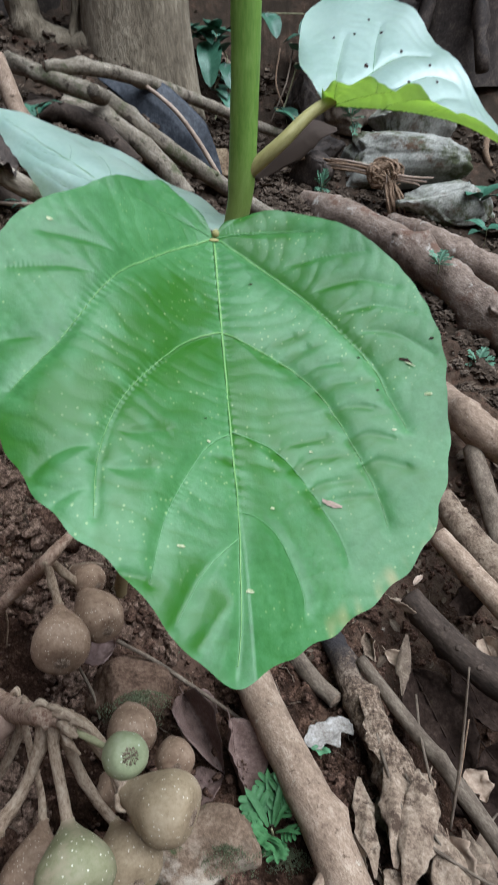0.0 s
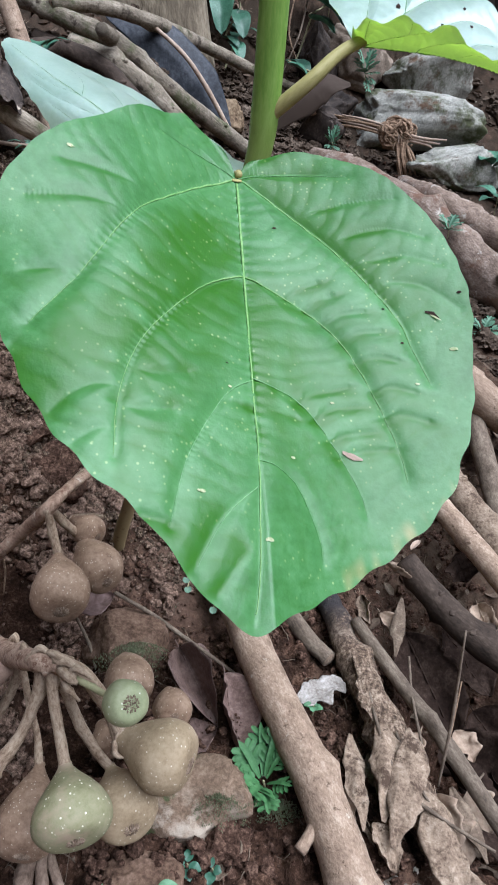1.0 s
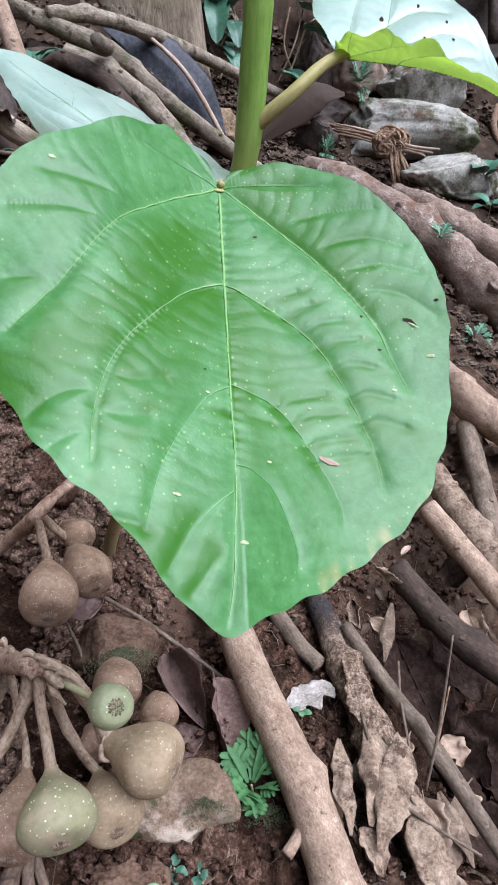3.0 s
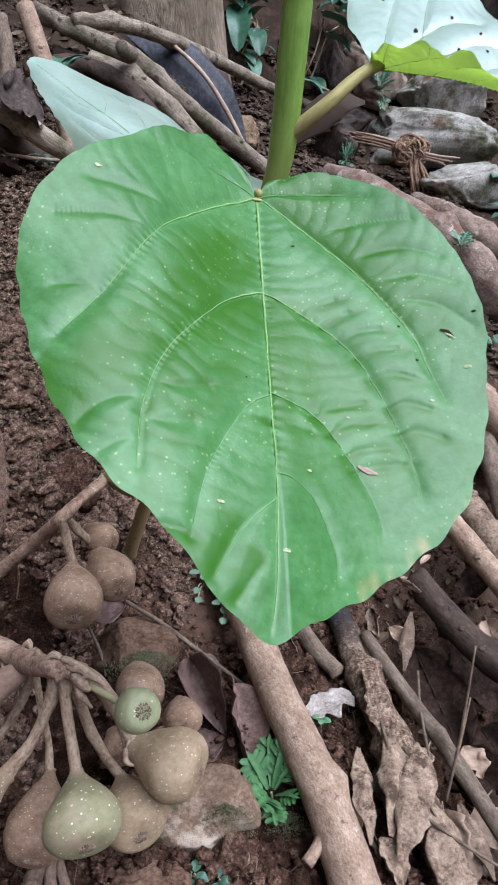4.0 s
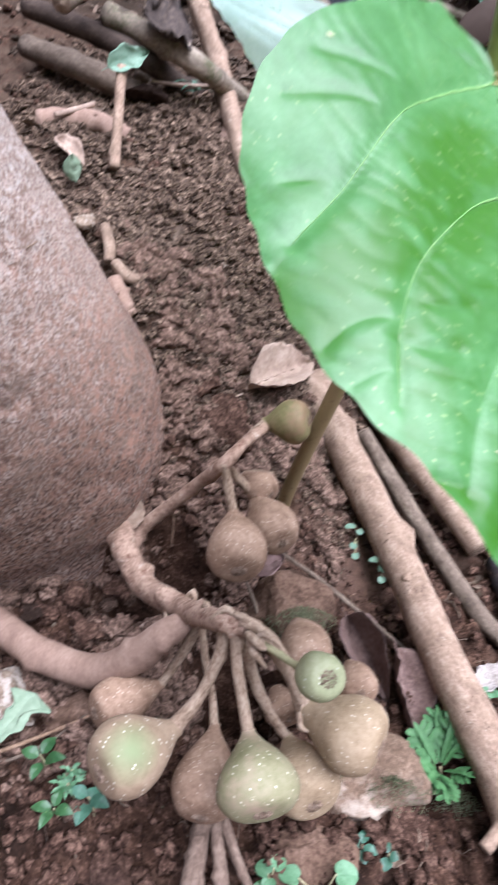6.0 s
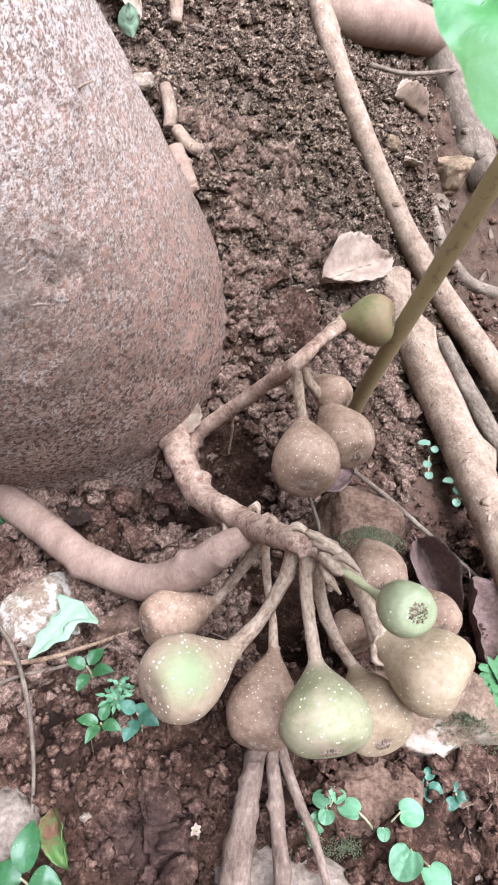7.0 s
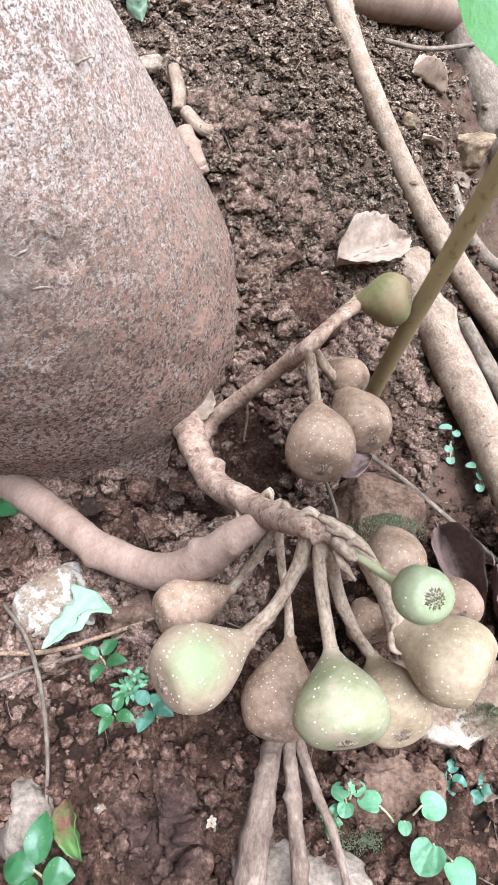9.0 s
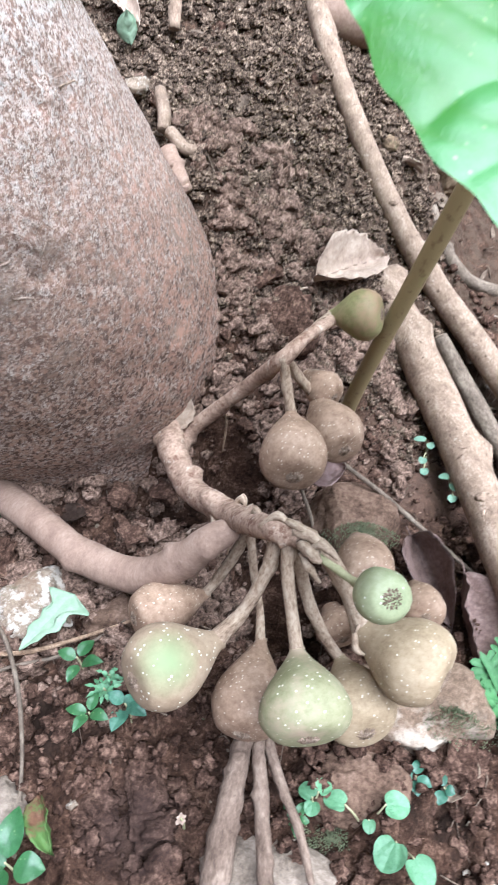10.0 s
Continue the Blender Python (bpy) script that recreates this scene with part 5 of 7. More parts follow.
branch_thing("fallen_branch", "thick brown fallen branch lying across the soil", "branch", [(-0.1009, 0.5568, 0.2940), (-0.0548, 0.4864, 0.2552), (-0.0145, 0.4106, 0.2291), (0.0160, 0.3304, 0.2187), (0.0496, 0.2523, 0.2061), (0.0774, 0.1677, 0.1830)], [0.0142, 0.0155, 0.0144, 0.0142, 0.0145, 0.0165], M_LOG, 31, 9, 0.06, 24, 12, stubs=[((0.0526, 0.2373, 0.2041), (0.0356, 0.2163, 0.2001), 0.0048)])
branch_thing("fallen_stick", "long pale grey-brown stick lying on the soil heap", "branch", [(-0.299, 0.940, 0.642), (-0.260, 0.887, 0.560), (-0.232, 0.850, 0.502), (-0.184, 0.720, 0.442), (-0.155, 0.671, 0.403), (-0.126, 0.631, 0.365), (-0.095, 0.598, 0.325), (-0.061, 0.575, 0.286), (-0.016, 0.549, 0.243), (0.057, 0.457, 0.200)], [0.011, 0.0112, 0.0112, 0.0098, 0.009, 0.0092, 0.0098, 0.0105, 0.011, 0.0105], M_LOG, 32, 7, 0.07)
branch_thing("rotten_branch", "rotting branch shedding pale bark", "branch", [(0.070, 0.454, 0.190), (0.082, 0.416, 0.187), (0.094, 0.365, 0.185), (0.106, 0.323, 0.181), (0.117, 0.282, 0.175), (0.131, 0.235, 0.171)], [0.0095, 0.0105, 0.013, 0.014, 0.014, 0.012], M_ROT, 33, 10, 0.28)
branch_thing("broken_stick", "short greyish stick with a broken end", "branch", [(-0.048, 0.537, 0.255), (-0.017, 0.507, 0.223), (0.045, 0.411, 0.187), (0.071, 0.376, 0.183)], [0.007, 0.0075, 0.0078, 0.007], M_TWIG, 34, 3)
branch_thing("stick", "straight brown stick lying in leaf litter", "branch", [(0.095, 0.406, 0.197), (0.123, 0.352, 0.190), (0.148, 0.303, 0.186), (0.170, 0.254, 0.180), (0.188, 0.219, 0.173)], [0.0055, 0.006, 0.0062, 0.006, 0.006], M_TWIG, 35, 4)
branch_thing("stick", "pale straight stick over dark leaf litter", "branch", [(0.185, 0.527, 0.235), (0.207, 0.495, 0.221), (0.232, 0.457, 0.205), (0.267, 0.398, 0.185)], [0.0105, 0.011, 0.0112, 0.011], M_LOG, 36, 4)
branch_thing("stick", "rough pale split stick beside another", "branch", [(0.203, 0.587, 0.238), (0.224, 0.542, 0.220), (0.247, 0.492, 0.202), (0.269, 0.439, 0.186)], [0.014, 0.0155, 0.0165, 0.016], M_PEEL, 37, 4, 0.14)
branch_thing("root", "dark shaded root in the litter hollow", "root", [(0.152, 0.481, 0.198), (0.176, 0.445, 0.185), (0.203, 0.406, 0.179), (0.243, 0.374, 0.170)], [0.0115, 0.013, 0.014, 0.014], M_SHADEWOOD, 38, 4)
branch_thing("root", "thick pale-brown root crossing the slope", "root", [(0.255, 0.851, 0.241), (0.264, 0.717, 0.262), (0.298, 0.685, 0.245), (0.369, 0.660, 0.215)], [0.021, 0.0215, 0.0225, 0.023], M_LOG, 39, 5)
branch_thing("stick", "brown stick leaning under the thick root", "branch", [(0.266, 0.688, 0.238), (0.267, 0.638, 0.219), (0.266, 0.577, 0.202), (0.264, 0.529, 0.188)], [0.0115, 0.0118, 0.0118, 0.011], M_TWIG, 40, 3)
branch_thing("root", "big mossy root running down the slope", "root", [(0.065, 1.413, 0.396), (0.157, 1.250, 0.402), (0.244, 1.165, 0.371), (0.313, 1.076, 0.337), (0.379, 0.983, 0.293), (0.472, 0.894, 0.239)], [0.022, 0.027, 0.031, 0.033, 0.033, 0.032], M_BANKROOT, 41, 9, 0.12, 22)
branch_thing("root", "lumpy root beside the stones", "root", [(0.272, 1.367, 0.362), (0.304, 1.182, 0.373), (0.364, 1.137, 0.349), (0.420, 1.093, 0.325), (0.505, 1.048, 0.286)], [0.018, 0.023, 0.027, 0.027, 0.026], M_BANKROOT, 42, 10, 0.2, 20)
branch_thing("fallen_twig", "knotted pale twig leaning over the bank", "branch", [(-0.346, 1.135, 0.641), (-0.273, 1.109, 0.614), (-0.203, 1.104, 0.588), (-0.136, 1.120, 0.535), (-0.063, 1.185, 0.474), (0.002, 1.219, 0.426), (0.050, 1.191, 0.402)], [0.012, 0.0125, 0.014, 0.0135, 0.013, 0.013, 0.012], M_BANKTWIG, 43, 8, 0.1, stubs=[((-0.203, 1.080, 0.592), (-0.204, 1.030, 0.603), 0.012)])
branch_thing("fallen_twig", "long grey twig across the bank", "branch", [(-0.285, 1.106, 0.630), (-0.223, 1.143, 0.628), (-0.162, 1.228, 0.610), (-0.102, 1.358, 0.581), (-0.024, 1.491, 0.542), (0.054, 1.499, 0.512), (0.135, 1.497, 0.486)], [0.009, 0.0105, 0.0108, 0.011, 0.0105, 0.0095, 0.008], M_BANKTWIG, 44, 6, 0.1)
branch_thing("thin_twig", "thin bleached twig along a black frond", "twig", [(-0.176, 1.225, 0.616), (-0.1164, 1.222, 0.571), (-0.0764, 1.220, 0.521), (-0.0362, 1.215, 0.456)], [0.0028, 0.0036, 0.004, 0.0038], M_PALELEAF, 45, 2)
branch_thing("stick", "short upright stub of stick with a green leaf caught on it", "branch", [(-0.294, 0.652, 0.451), (-0.294, 0.678, 0.488), (-0.294, 0.705, 0.528)], [0.0046, 0.0048, 0.0046], M_LOG, 46, 3)

def lying(k, pts, r, skin, lab):
    branch_thing("stick" if "root" not in lab else "root", lab, "branch" if "root" not in lab else "root", pts, [r, r * 1.03, r * 0.97], skin, 60 + k, 4 if r > 0.005 else 0, 0.1, 14 if r > 0.005 else 8)


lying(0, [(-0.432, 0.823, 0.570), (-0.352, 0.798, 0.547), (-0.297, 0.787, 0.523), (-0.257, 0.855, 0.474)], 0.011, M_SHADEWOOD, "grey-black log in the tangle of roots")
lying(1, [(-0.337, 0.800, 0.565), (-0.283, 0.789, 0.541), (-0.234, 0.775, 0.517), (-0.208, 0.878, 0.468)], 0.0105, M_BANKTWIG, "mossy brown log in the tangle of roots")
lying(2, [(-0.432, 0.803, 0.535), (-0.343, 0.759, 0.515), (-0.318, 0.799, 0.490), (-0.288, 0.841, 0.466)], 0.012, M_TWIG, "broad root half buried in soil")
lying(3, [(-0.385, 0.700, 0.482), (-0.333, 0.716, 0.479), (-0.301, 0.717, 0.464)], 0.01, M_ROOT, "reddish root half buried in soil")
lying(4, [(-0.311, 0.813, 0.500), (-0.310, 0.844, 0.543), (-0.305, 0.869, 0.579), (-0.318, 0.903, 0.631)], 0.009, M_TWIG, "grey upright dead stick among roots")
lying(5, [(-0.331, 0.678, 0.579), (-0.329, 0.733, 0.594), (-0.335, 0.821, 0.620)], 0.009, M_TWIG, "pale bent root end above the bank")
lying(6, [(-0.294, 0.791, 0.503), (-0.257, 0.799, 0.498), (-0.215, 0.819, 0.494)], 0.0022, M_PALELEAF, "thin pale stalk lying on soil")
lying(7, [(-0.362, 0.691, 0.489), (-0.338, 0.720, 0.492), (-0.333, 0.724, 0.493)], 0.003, M_PALELEAF, "thin pale twig lying on soil")
lying(8, [(-0.223, 0.805, 0.443), (-0.187, 0.751, 0.445), (-0.153, 0.762, 0.436), (-0.106, 0.835, 0.411), (-0.034, 0.938, 0.369), (0.031, 0.955, 0.345)], 0.021, M_ROOT, "thick brown root across the slope")
lying(9, [(-0.093, 0.856, 0.392), (-0.064, 0.836, 0.357), (-0.038, 0.795, 0.323), (-0.019, 0.752, 0.296)], 0.0185, M_TWIG, "grey bark-covered log on the slope")
lying(10, [(-0.139, 0.698, 0.414), (-0.108, 0.746, 0.396), (-0.068, 0.830, 0.379), (-0.034, 0.896, 0.368)], 0.002, M_TWIG, "thin dark wiry twig across the slope")
lying(11, [(-0.072, 0.669, 0.308), (-0.055, 0.635, 0.286), (-0.031, 0.622, 0.263), (0.001, 0.633, 0.246)], 0.006, M_TWIG, "grey twig beside the long stick")
lying(12, [(-0.260, 0.526, 0.439), (-0.249, 0.502, 0.432), (-0.247, 0.492, 0.424)], 0.0045, M_LOG, "small broken twig on soil")
lying(13, [(-0.242, 0.491, 0.424), (-0.230, 0.482, 0.417), (-0.223, 0.488, 0.412)], 0.0042, M_LOG, "pale knotted twig on soil")
lying(14, [(-0.238, 0.474, 0.418), (-0.230, 0.464, 0.408), (-0.224, 0.460, 0.396)], 0.006, M_ROOT, "reddish flake of wood on soil")
lying(15, [(0.168, 1.375, 0.466), (0.128, 1.370, 0.478), (0.085, 1.365, 0.470), (0.050, 1.402, 0.443)], 0.0035, M_FIBRE, "frayed brown root end by stones")

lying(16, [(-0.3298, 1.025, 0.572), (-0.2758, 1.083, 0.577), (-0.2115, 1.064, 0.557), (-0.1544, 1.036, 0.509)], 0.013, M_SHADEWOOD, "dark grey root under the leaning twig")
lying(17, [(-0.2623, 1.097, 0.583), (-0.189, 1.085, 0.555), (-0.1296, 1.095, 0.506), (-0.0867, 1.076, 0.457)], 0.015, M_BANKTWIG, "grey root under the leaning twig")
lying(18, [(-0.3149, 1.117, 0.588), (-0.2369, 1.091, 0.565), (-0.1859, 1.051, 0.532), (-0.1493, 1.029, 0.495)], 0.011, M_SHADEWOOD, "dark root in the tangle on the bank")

# thin wiry stems and rootlets

def rootlet(k, pts, r):
    tagged(part("rootlet", tube(pts, [r, r * 1.1, r * 0.7], 7, 8, 0.15, 200, 0, k), M_TWIG if k % 3 else M_FIBRE), "thin dry wiry rootlet on the soil", "rootlet", "rootlets")


rootlet(0, [(-0.270, 0.194, 0.248), (-0.246, 0.203, 0.244), (-0.222, 0.221, 0.239), (-0.197, 0.238, 0.240)], 0.0013)
rootlet(1, [(-0.264, 0.181, 0.245), (-0.248, 0.194, 0.244), (-0.227, 0.208, 0.240), (-0.208, 0.228, 0.239), (-0.197, 0.243, 0.242)], 0.0010)
rootlet(2, [(-0.280, 0.221, 0.251), (-0.257, 0.205, 0.251), (-0.238, 0.183, 0.246), (-0.222, 0.157, 0.242), (-0.212, 0.133, 0.235)], 0.0012)
rootlet(3, [(-0.254, 0.317, 0.248), (-0.244, 0.335, 0.268), (-0.227, 0.349, 0.285)], 0.0008)
rootlet(4, [(-0.099, 0.371, 0.258), (-0.071, 0.371, 0.235), (-0.051, 0.365, 0.222), (-0.019, 0.351, 0.207), (0.000, 0.341, 0.199)], 0.0016)
rootlet(5, [(-0.124, 0.349, 0.256), (-0.115, 0.343, 0.233), (-0.109, 0.331, 0.221)], 0.0012)
rootlet(6, [(-0.178, 0.367, 0.306), (-0.178, 0.371, 0.280), (-0.180, 0.364, 0.260)], 0.0008)
rootlet(7, [(0.110, 0.329, 0.186), (0.114, 0.286, 0.196), (0.121, 0.259, 0.195), (0.143, 0.231, 0.180)], 0.0011)
rootlet(8, [(0.140, 0.276, 0.173), (0.146, 0.297, 0.220), (0.150, 0.323, 0.280)], 0.0010)
rootlet(9, [(0.141, 0.280, 0.173), (0.151, 0.303, 0.199), (0.158, 0.323, 0.227)], 0.0008)
rootlet(10, [(0.094, 0.350, 0.201), (0.099, 0.296, 0.199), (0.109, 0.260, 0.197), (0.132, 0.241, 0.193), (0.162, 0.225, 0.187)], 0.0014)
rootlet(11, [(0.135, 0.373, 0.193), (0.130, 0.335, 0.193), (0.129, 0.297, 0.193), (0.129, 0.272, 0.193)], 0.0010)
rootlet(12, [(0.081, 1.737, 0.658), (0.070, 1.666, 0.592), (0.093, 1.621, 0.533), (0.106, 1.582, 0.495)], 0.002)
rootlet(13, [(0.108, 1.717, 0.654), (0.091, 1.652, 0.593), (0.057, 1.580, 0.524)], 0.0018)
rootlet(14, [(0.529, 1.943, 0.772), (0.514, 1.856, 0.688), (0.495, 1.767, 0.596)], 0.004)
rootlet(15, [(0.553, 1.673, 0.491), (0.540, 1.633, 0.454), (0.557, 1.602, 0.411)], 0.007)
rootlet(16, [(-0.126, 1.697, 0.748), (-0.132, 1.627, 0.685), (-0.127, 1.597, 0.644), (-0.142, 1.413, 0.608)], 0.0035)
rootlet(17, [(0.149, 0.242, 0.165), (0.165, 0.277, 0.160), (0.182, 0.296, 0.157)], 0.0010)


# ---- stones ----
def rock(label, centre, size, skin, seed, turn=0, rough=0.22, flat=0.0, level=5, block=0.75, cuts=11):
    return tagged(part("stone", rock_mesh(centre, size, seed, level, turn, rough, flat, block, cuts), skin), label, "stone", "stones")


rock("brown mossy rounded stone under the figs", (-0.089, 0.352, 0.221), (0.033, 0.028, 0.026), M_EARTHSTONE, 1, 20, 0.12)
rock("pale flat stone with moss under the fig cluster", (-0.043, 0.244, 0.199), (0.045, 0.026, 0.022), M_STONETAN, 2, 8, 0.2, cuts=6)
rock("red-brown earth-crusted stone below the figs", (-0.060, 0.194, 0.200), (0.026, 0.019, 0.013), M_EARTHSTONE, 3, 10)
rock("pale speckled stone beside the root", (-0.255, 0.234, 0.240), (0.0245, 0.0235, 0.016), M_STONEWHITE, 4, 30, 0.16)
rock("earth-crusted stone beside a pale one", (-0.212, 0.240, 0.229), (0.019, 0.017, 0.013), M_EARTHSTONE, 5, 50)
rock("flat grey stone half buried in soil", (-0.096, 0.143, 0.204), (0.036, 0.021, 0.012), M_SLAB, 6, -6, 0.14)
rock("pale stone half buried in soil", (-0.220, 0.129, 0.228), (0.017, 0.021, 0.011), M_SLAB, 7, 40)
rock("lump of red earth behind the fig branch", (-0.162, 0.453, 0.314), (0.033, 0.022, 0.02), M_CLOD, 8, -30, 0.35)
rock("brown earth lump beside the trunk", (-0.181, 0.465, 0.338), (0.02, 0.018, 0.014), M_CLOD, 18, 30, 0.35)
rock("small smooth pebble on the soil", (-0.280, 0.532, 0.440), (0.0095, 0.008, 0.007), M_STONEWHITE, 9, 0, 0.1)
rock("mossy rounded stone by the stick", (-0.059, 0.736, 0.313), (0.021, 0.024, 0.018), M_STONEBROWN, 10, 20)
rock("small reddish stone on soil", (-0.114, 0.681, 0.357), (0.009, 0.008, 0.007), M_STONEBROWN, 11, 20)
rock("grey mossy stone in the litter", (0.101, 0.198, 0.168), (0.022, 0.018, 0.014), M_STONE, 12, 20)
rock("pale squared stone of a rough wall", (0.360, 1.616, 0.520), (0.100, 0.06, 0.062), M_STONE, 13, 8, 0.2, block=0.5)
rock("grey flat stone of a rough wall", (0.315, 1.470, 0.450), (0.145, 0.07, 0.056), M_STONE, 14, -6, 0.18, block=0.5)
rock("grey stone of a rough wall", (0.221, 1.627, 0.553), (0.075, 0.06, 0.055), M_SLAB, 15, 10, block=0.5)
rock("grey-brown stone of a rough wall", (0.390, 1.370, 0.395), (0.11, 0.06, 0.050), M_STONE, 16, 20, block=0.5)
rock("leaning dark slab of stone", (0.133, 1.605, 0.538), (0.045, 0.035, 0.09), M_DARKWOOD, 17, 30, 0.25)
rock("small stone by the dark frond", (-0.041, 1.278, 0.471), (0.03, 0.025, 0.03), M_STONEBROWN, 19, 10)
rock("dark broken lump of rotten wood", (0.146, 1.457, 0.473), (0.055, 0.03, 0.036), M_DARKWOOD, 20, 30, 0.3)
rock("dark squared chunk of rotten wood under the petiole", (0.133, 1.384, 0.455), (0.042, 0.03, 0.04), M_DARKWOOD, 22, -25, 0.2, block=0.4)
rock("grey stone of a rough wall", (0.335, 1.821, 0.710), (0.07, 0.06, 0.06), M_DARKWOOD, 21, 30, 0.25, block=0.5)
for k, (p, s) in enumerate([((-0.235, 0.164, 0.236), 0.010), ((-0.213, 0.175, 0.231), 0.008), ((-0.290, 0.253, 0.250), 0.012), ((-0.163, 0.161, 0.221), 0.011), ((-0.179, 0.145, 0.225), 0.010), ((-0.149, 0.145, 0.218), 0.009), ((-0.291, 0.306, 0.251), 0.008), ((-0.239, 0.323, 0.245), 0.009), ((-0.225, 0.299, 0.237), 0.011), ((-0.211, 0.332, 0.243), 0.008), ((-0.143, 0.128, 0.217), 0.009), ((-0.010, 0.225, 0.191), 0.012), ((-0.252, 0.305, 0.243), 0.008)]):
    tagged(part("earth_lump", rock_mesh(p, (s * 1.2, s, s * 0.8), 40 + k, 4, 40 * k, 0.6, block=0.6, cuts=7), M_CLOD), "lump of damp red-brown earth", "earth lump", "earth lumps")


# ---- dead leaves and bark flakes ----
def sheet(along, across, centre, curl, seed, shape="leaf", teeth=0.0, nu=22, nv=14, crease=0.12):
    """A dry blade: pointed outline, curled edges and a crease along the middle, with thickness."""
    along, across, centre = Vector(along), Vector(across), Vector(centre)
    up = along.cross(across).normalized()
    if up.z < 0:
        up = -up
    L = along.length
    verts, faces = [], []
    for layer in (0, 1):
        for i in range(nu + 1):
            t = i / nu
            w = math.sin(math.pi * t ** 0.85) ** 0.75 if shape == "leaf" else t ** 0.8 * min(1, 9 * (1 - t)) if shape == "torn" else (0.86 + 0.12 * math.sin(7 * t + seed)) * min(1, 0.35 + 6 * t, 0.3 + 5 * (1 - t))
            for j in range(nv + 1):
                s = j / nv * 2 - 1
                edge = 1 + teeth * noise.noise(Vector((t * 5, s * 2, seed))) 
                q = centre + along * (t - 0.5) + across * (0.5 * s * w * edge)
                calm = 0.35 if shape != "leaf" else 1.0
                h = calm * L * (curl * (s * s) * w + crease * abs(s) * 0.5 + 0.10 * math.sin(2.2 * t + seed) + 0.06 * noise.noise(Vector((t * 4, s * 2.5, seed))) + (0.003 if shape == "flake" else 0.015) * math.sin(t * 44 - abs(s) * 11))
                verts.append(q + up * (h - 0.0006 * layer))
    W, N = nv + 1, (nu + 1) * (nv + 1)
    for i in range(nu):
        for j in range(nv):
            a, b, c, d = i * W + j, i * W + j + 1, (i + 1) * W + j + 1, (i + 1) * W + j
            faces += [(a, b, c, d), (N + d, N + c, N + b, N + a)]
    rim = [j for j in range(W)] + [i * W + nv for i in range(1, nu + 1)] + [nu * W + j for j in range(nv - 1, -1, -1)] + [i * W for i in range(nu - 1, 0, -1)]
    for k in range(len(rim)):
        a, b = rim[k], rim[(k + 1) % len(rim)]
        faces.append((b, a, N + a, N + b))
    return mesh_of(verts, faces)


def dead_leaf(label, a, b, width, curl, skin, seed, shape="leaf", teeth=0.3, name="dead_leaf", category="leaf", tilt=0.0, rib=True, group=""):
    """A leaf lying from a to b."""
    a, b = Vector(a), Vector(b)
    along = b - a
    across = along.cross(Vector((0, 0, 1))).normalized() * width
    across = Matrix.Rotation(radians(tilt), 3, along.normalized()) @ across
    ob = part(name, sheet(along, across, (a + b) / 2, curl, seed, shape, teeth), skin)
    if shape == "leaf" and along.length > 0.025:
        up = along.cross(across).normalized()
        up = -up if up.z < 0 else up
        L = along.length
        run = [(a + b) / 2 + along * (t - 0.5) + up * (L * (0.10 * math.sin(2.2 * t + seed) + 0.06 * noise.noise(Vector((t * 4, 0, seed))) + 0.005 * math.sin(t * 40)) + 0.0001) for t in [k / 12 for k in range(13)]]
        part("midrib", tube(run, [0.012 * L, 0.009 * L, 0.003 * L], 6, 2, 0.1), skin, ob)
        part("leaf_stalk", tube([a, a - along * 0.08 + up * L * 0.02, a - along * 0.18], [0.011 * L, 0.009 * L, 0.008 * L], 6, 4, 0.1), skin, ob)
    return tagged(ob, label, category, group or "dead leaves")


dead_leaf("pale curled dry leaf on the soil heap", (-0.145, 0.474, 0.326), (-0.099, 0.548, 0.316), 0.038, 0.14, M_PALELEAF, 1, tilt=32)
dead_leaf("dark purple-brown dead leaf under the branch", (-0.048, 0.352, 0.216), (-0.018, 0.300, 0.202), 0.026, 0.45, M_MAUVELEAF, 2, tilt=15)
dead_leaf("dark curled dead leaf under the branch", (-0.014, 0.334, 0.213), (0.001, 0.283, 0.199), 0.032, 0.3, M_MAUVELEAF, 3, tilt=-25)
dead_leaf("dark dead leaf in the gap by the stone", (-0.056, 0.279, 0.200), (-0.018, 0.299, 0.199), 0.03, 0.1, M_MAUVELEAF, 4)
dead_leaf("white dry leaf scrap on the soil", (0.043, 0.333, 0.188), (0.080, 0.353, 0.184), 0.022, 0.12, M_SCRAP, 5, "flake", 0.7)
dead_leaf("tan curled dead leaf in the litter", (0.132, 0.308, 0.183), (0.104, 0.250, 0.181), 0.024, 0.12, M_DRYLEAF, 6, tilt=20)
dead_leaf("tan crumpled dead leaf in the litter", (0.136, 0.267, 0.174), (0.132, 0.222, 0.170), 0.026, 0.2, M_DRYLEAF, 7, teeth=0.7)
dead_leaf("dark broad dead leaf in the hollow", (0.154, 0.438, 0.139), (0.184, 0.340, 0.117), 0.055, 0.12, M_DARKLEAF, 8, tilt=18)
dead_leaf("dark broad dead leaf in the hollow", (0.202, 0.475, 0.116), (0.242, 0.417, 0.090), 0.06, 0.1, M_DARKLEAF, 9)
dead_leaf("curled grey dead leaf in the litter", (0.118, 0.417, 0.196), (0.133, 0.399, 0.182), 0.018, 0.3, M_DRYLEAF, 11)
dead_leaf("ragged tan leaf edge in the litter", (0.162, 0.318, 0.177), (0.172, 0.299, 0.165), 0.02, 0.2, M_DRYLEAF, 12, teeth=0.9)
dead_leaf("small white fleck of dry leaf", (0.153, 0.476, 0.216), (0.164, 0.487, 0.218), 0.006, 0.1, M_PALELEAF, 13)
dead_leaf("grey torn dead leaf by the sticks", (0.203, 0.499, 0.192), (0.216, 0.480, 0.174), 0.05, 0.3, M_DARKLEAF, 14, teeth=0.8)
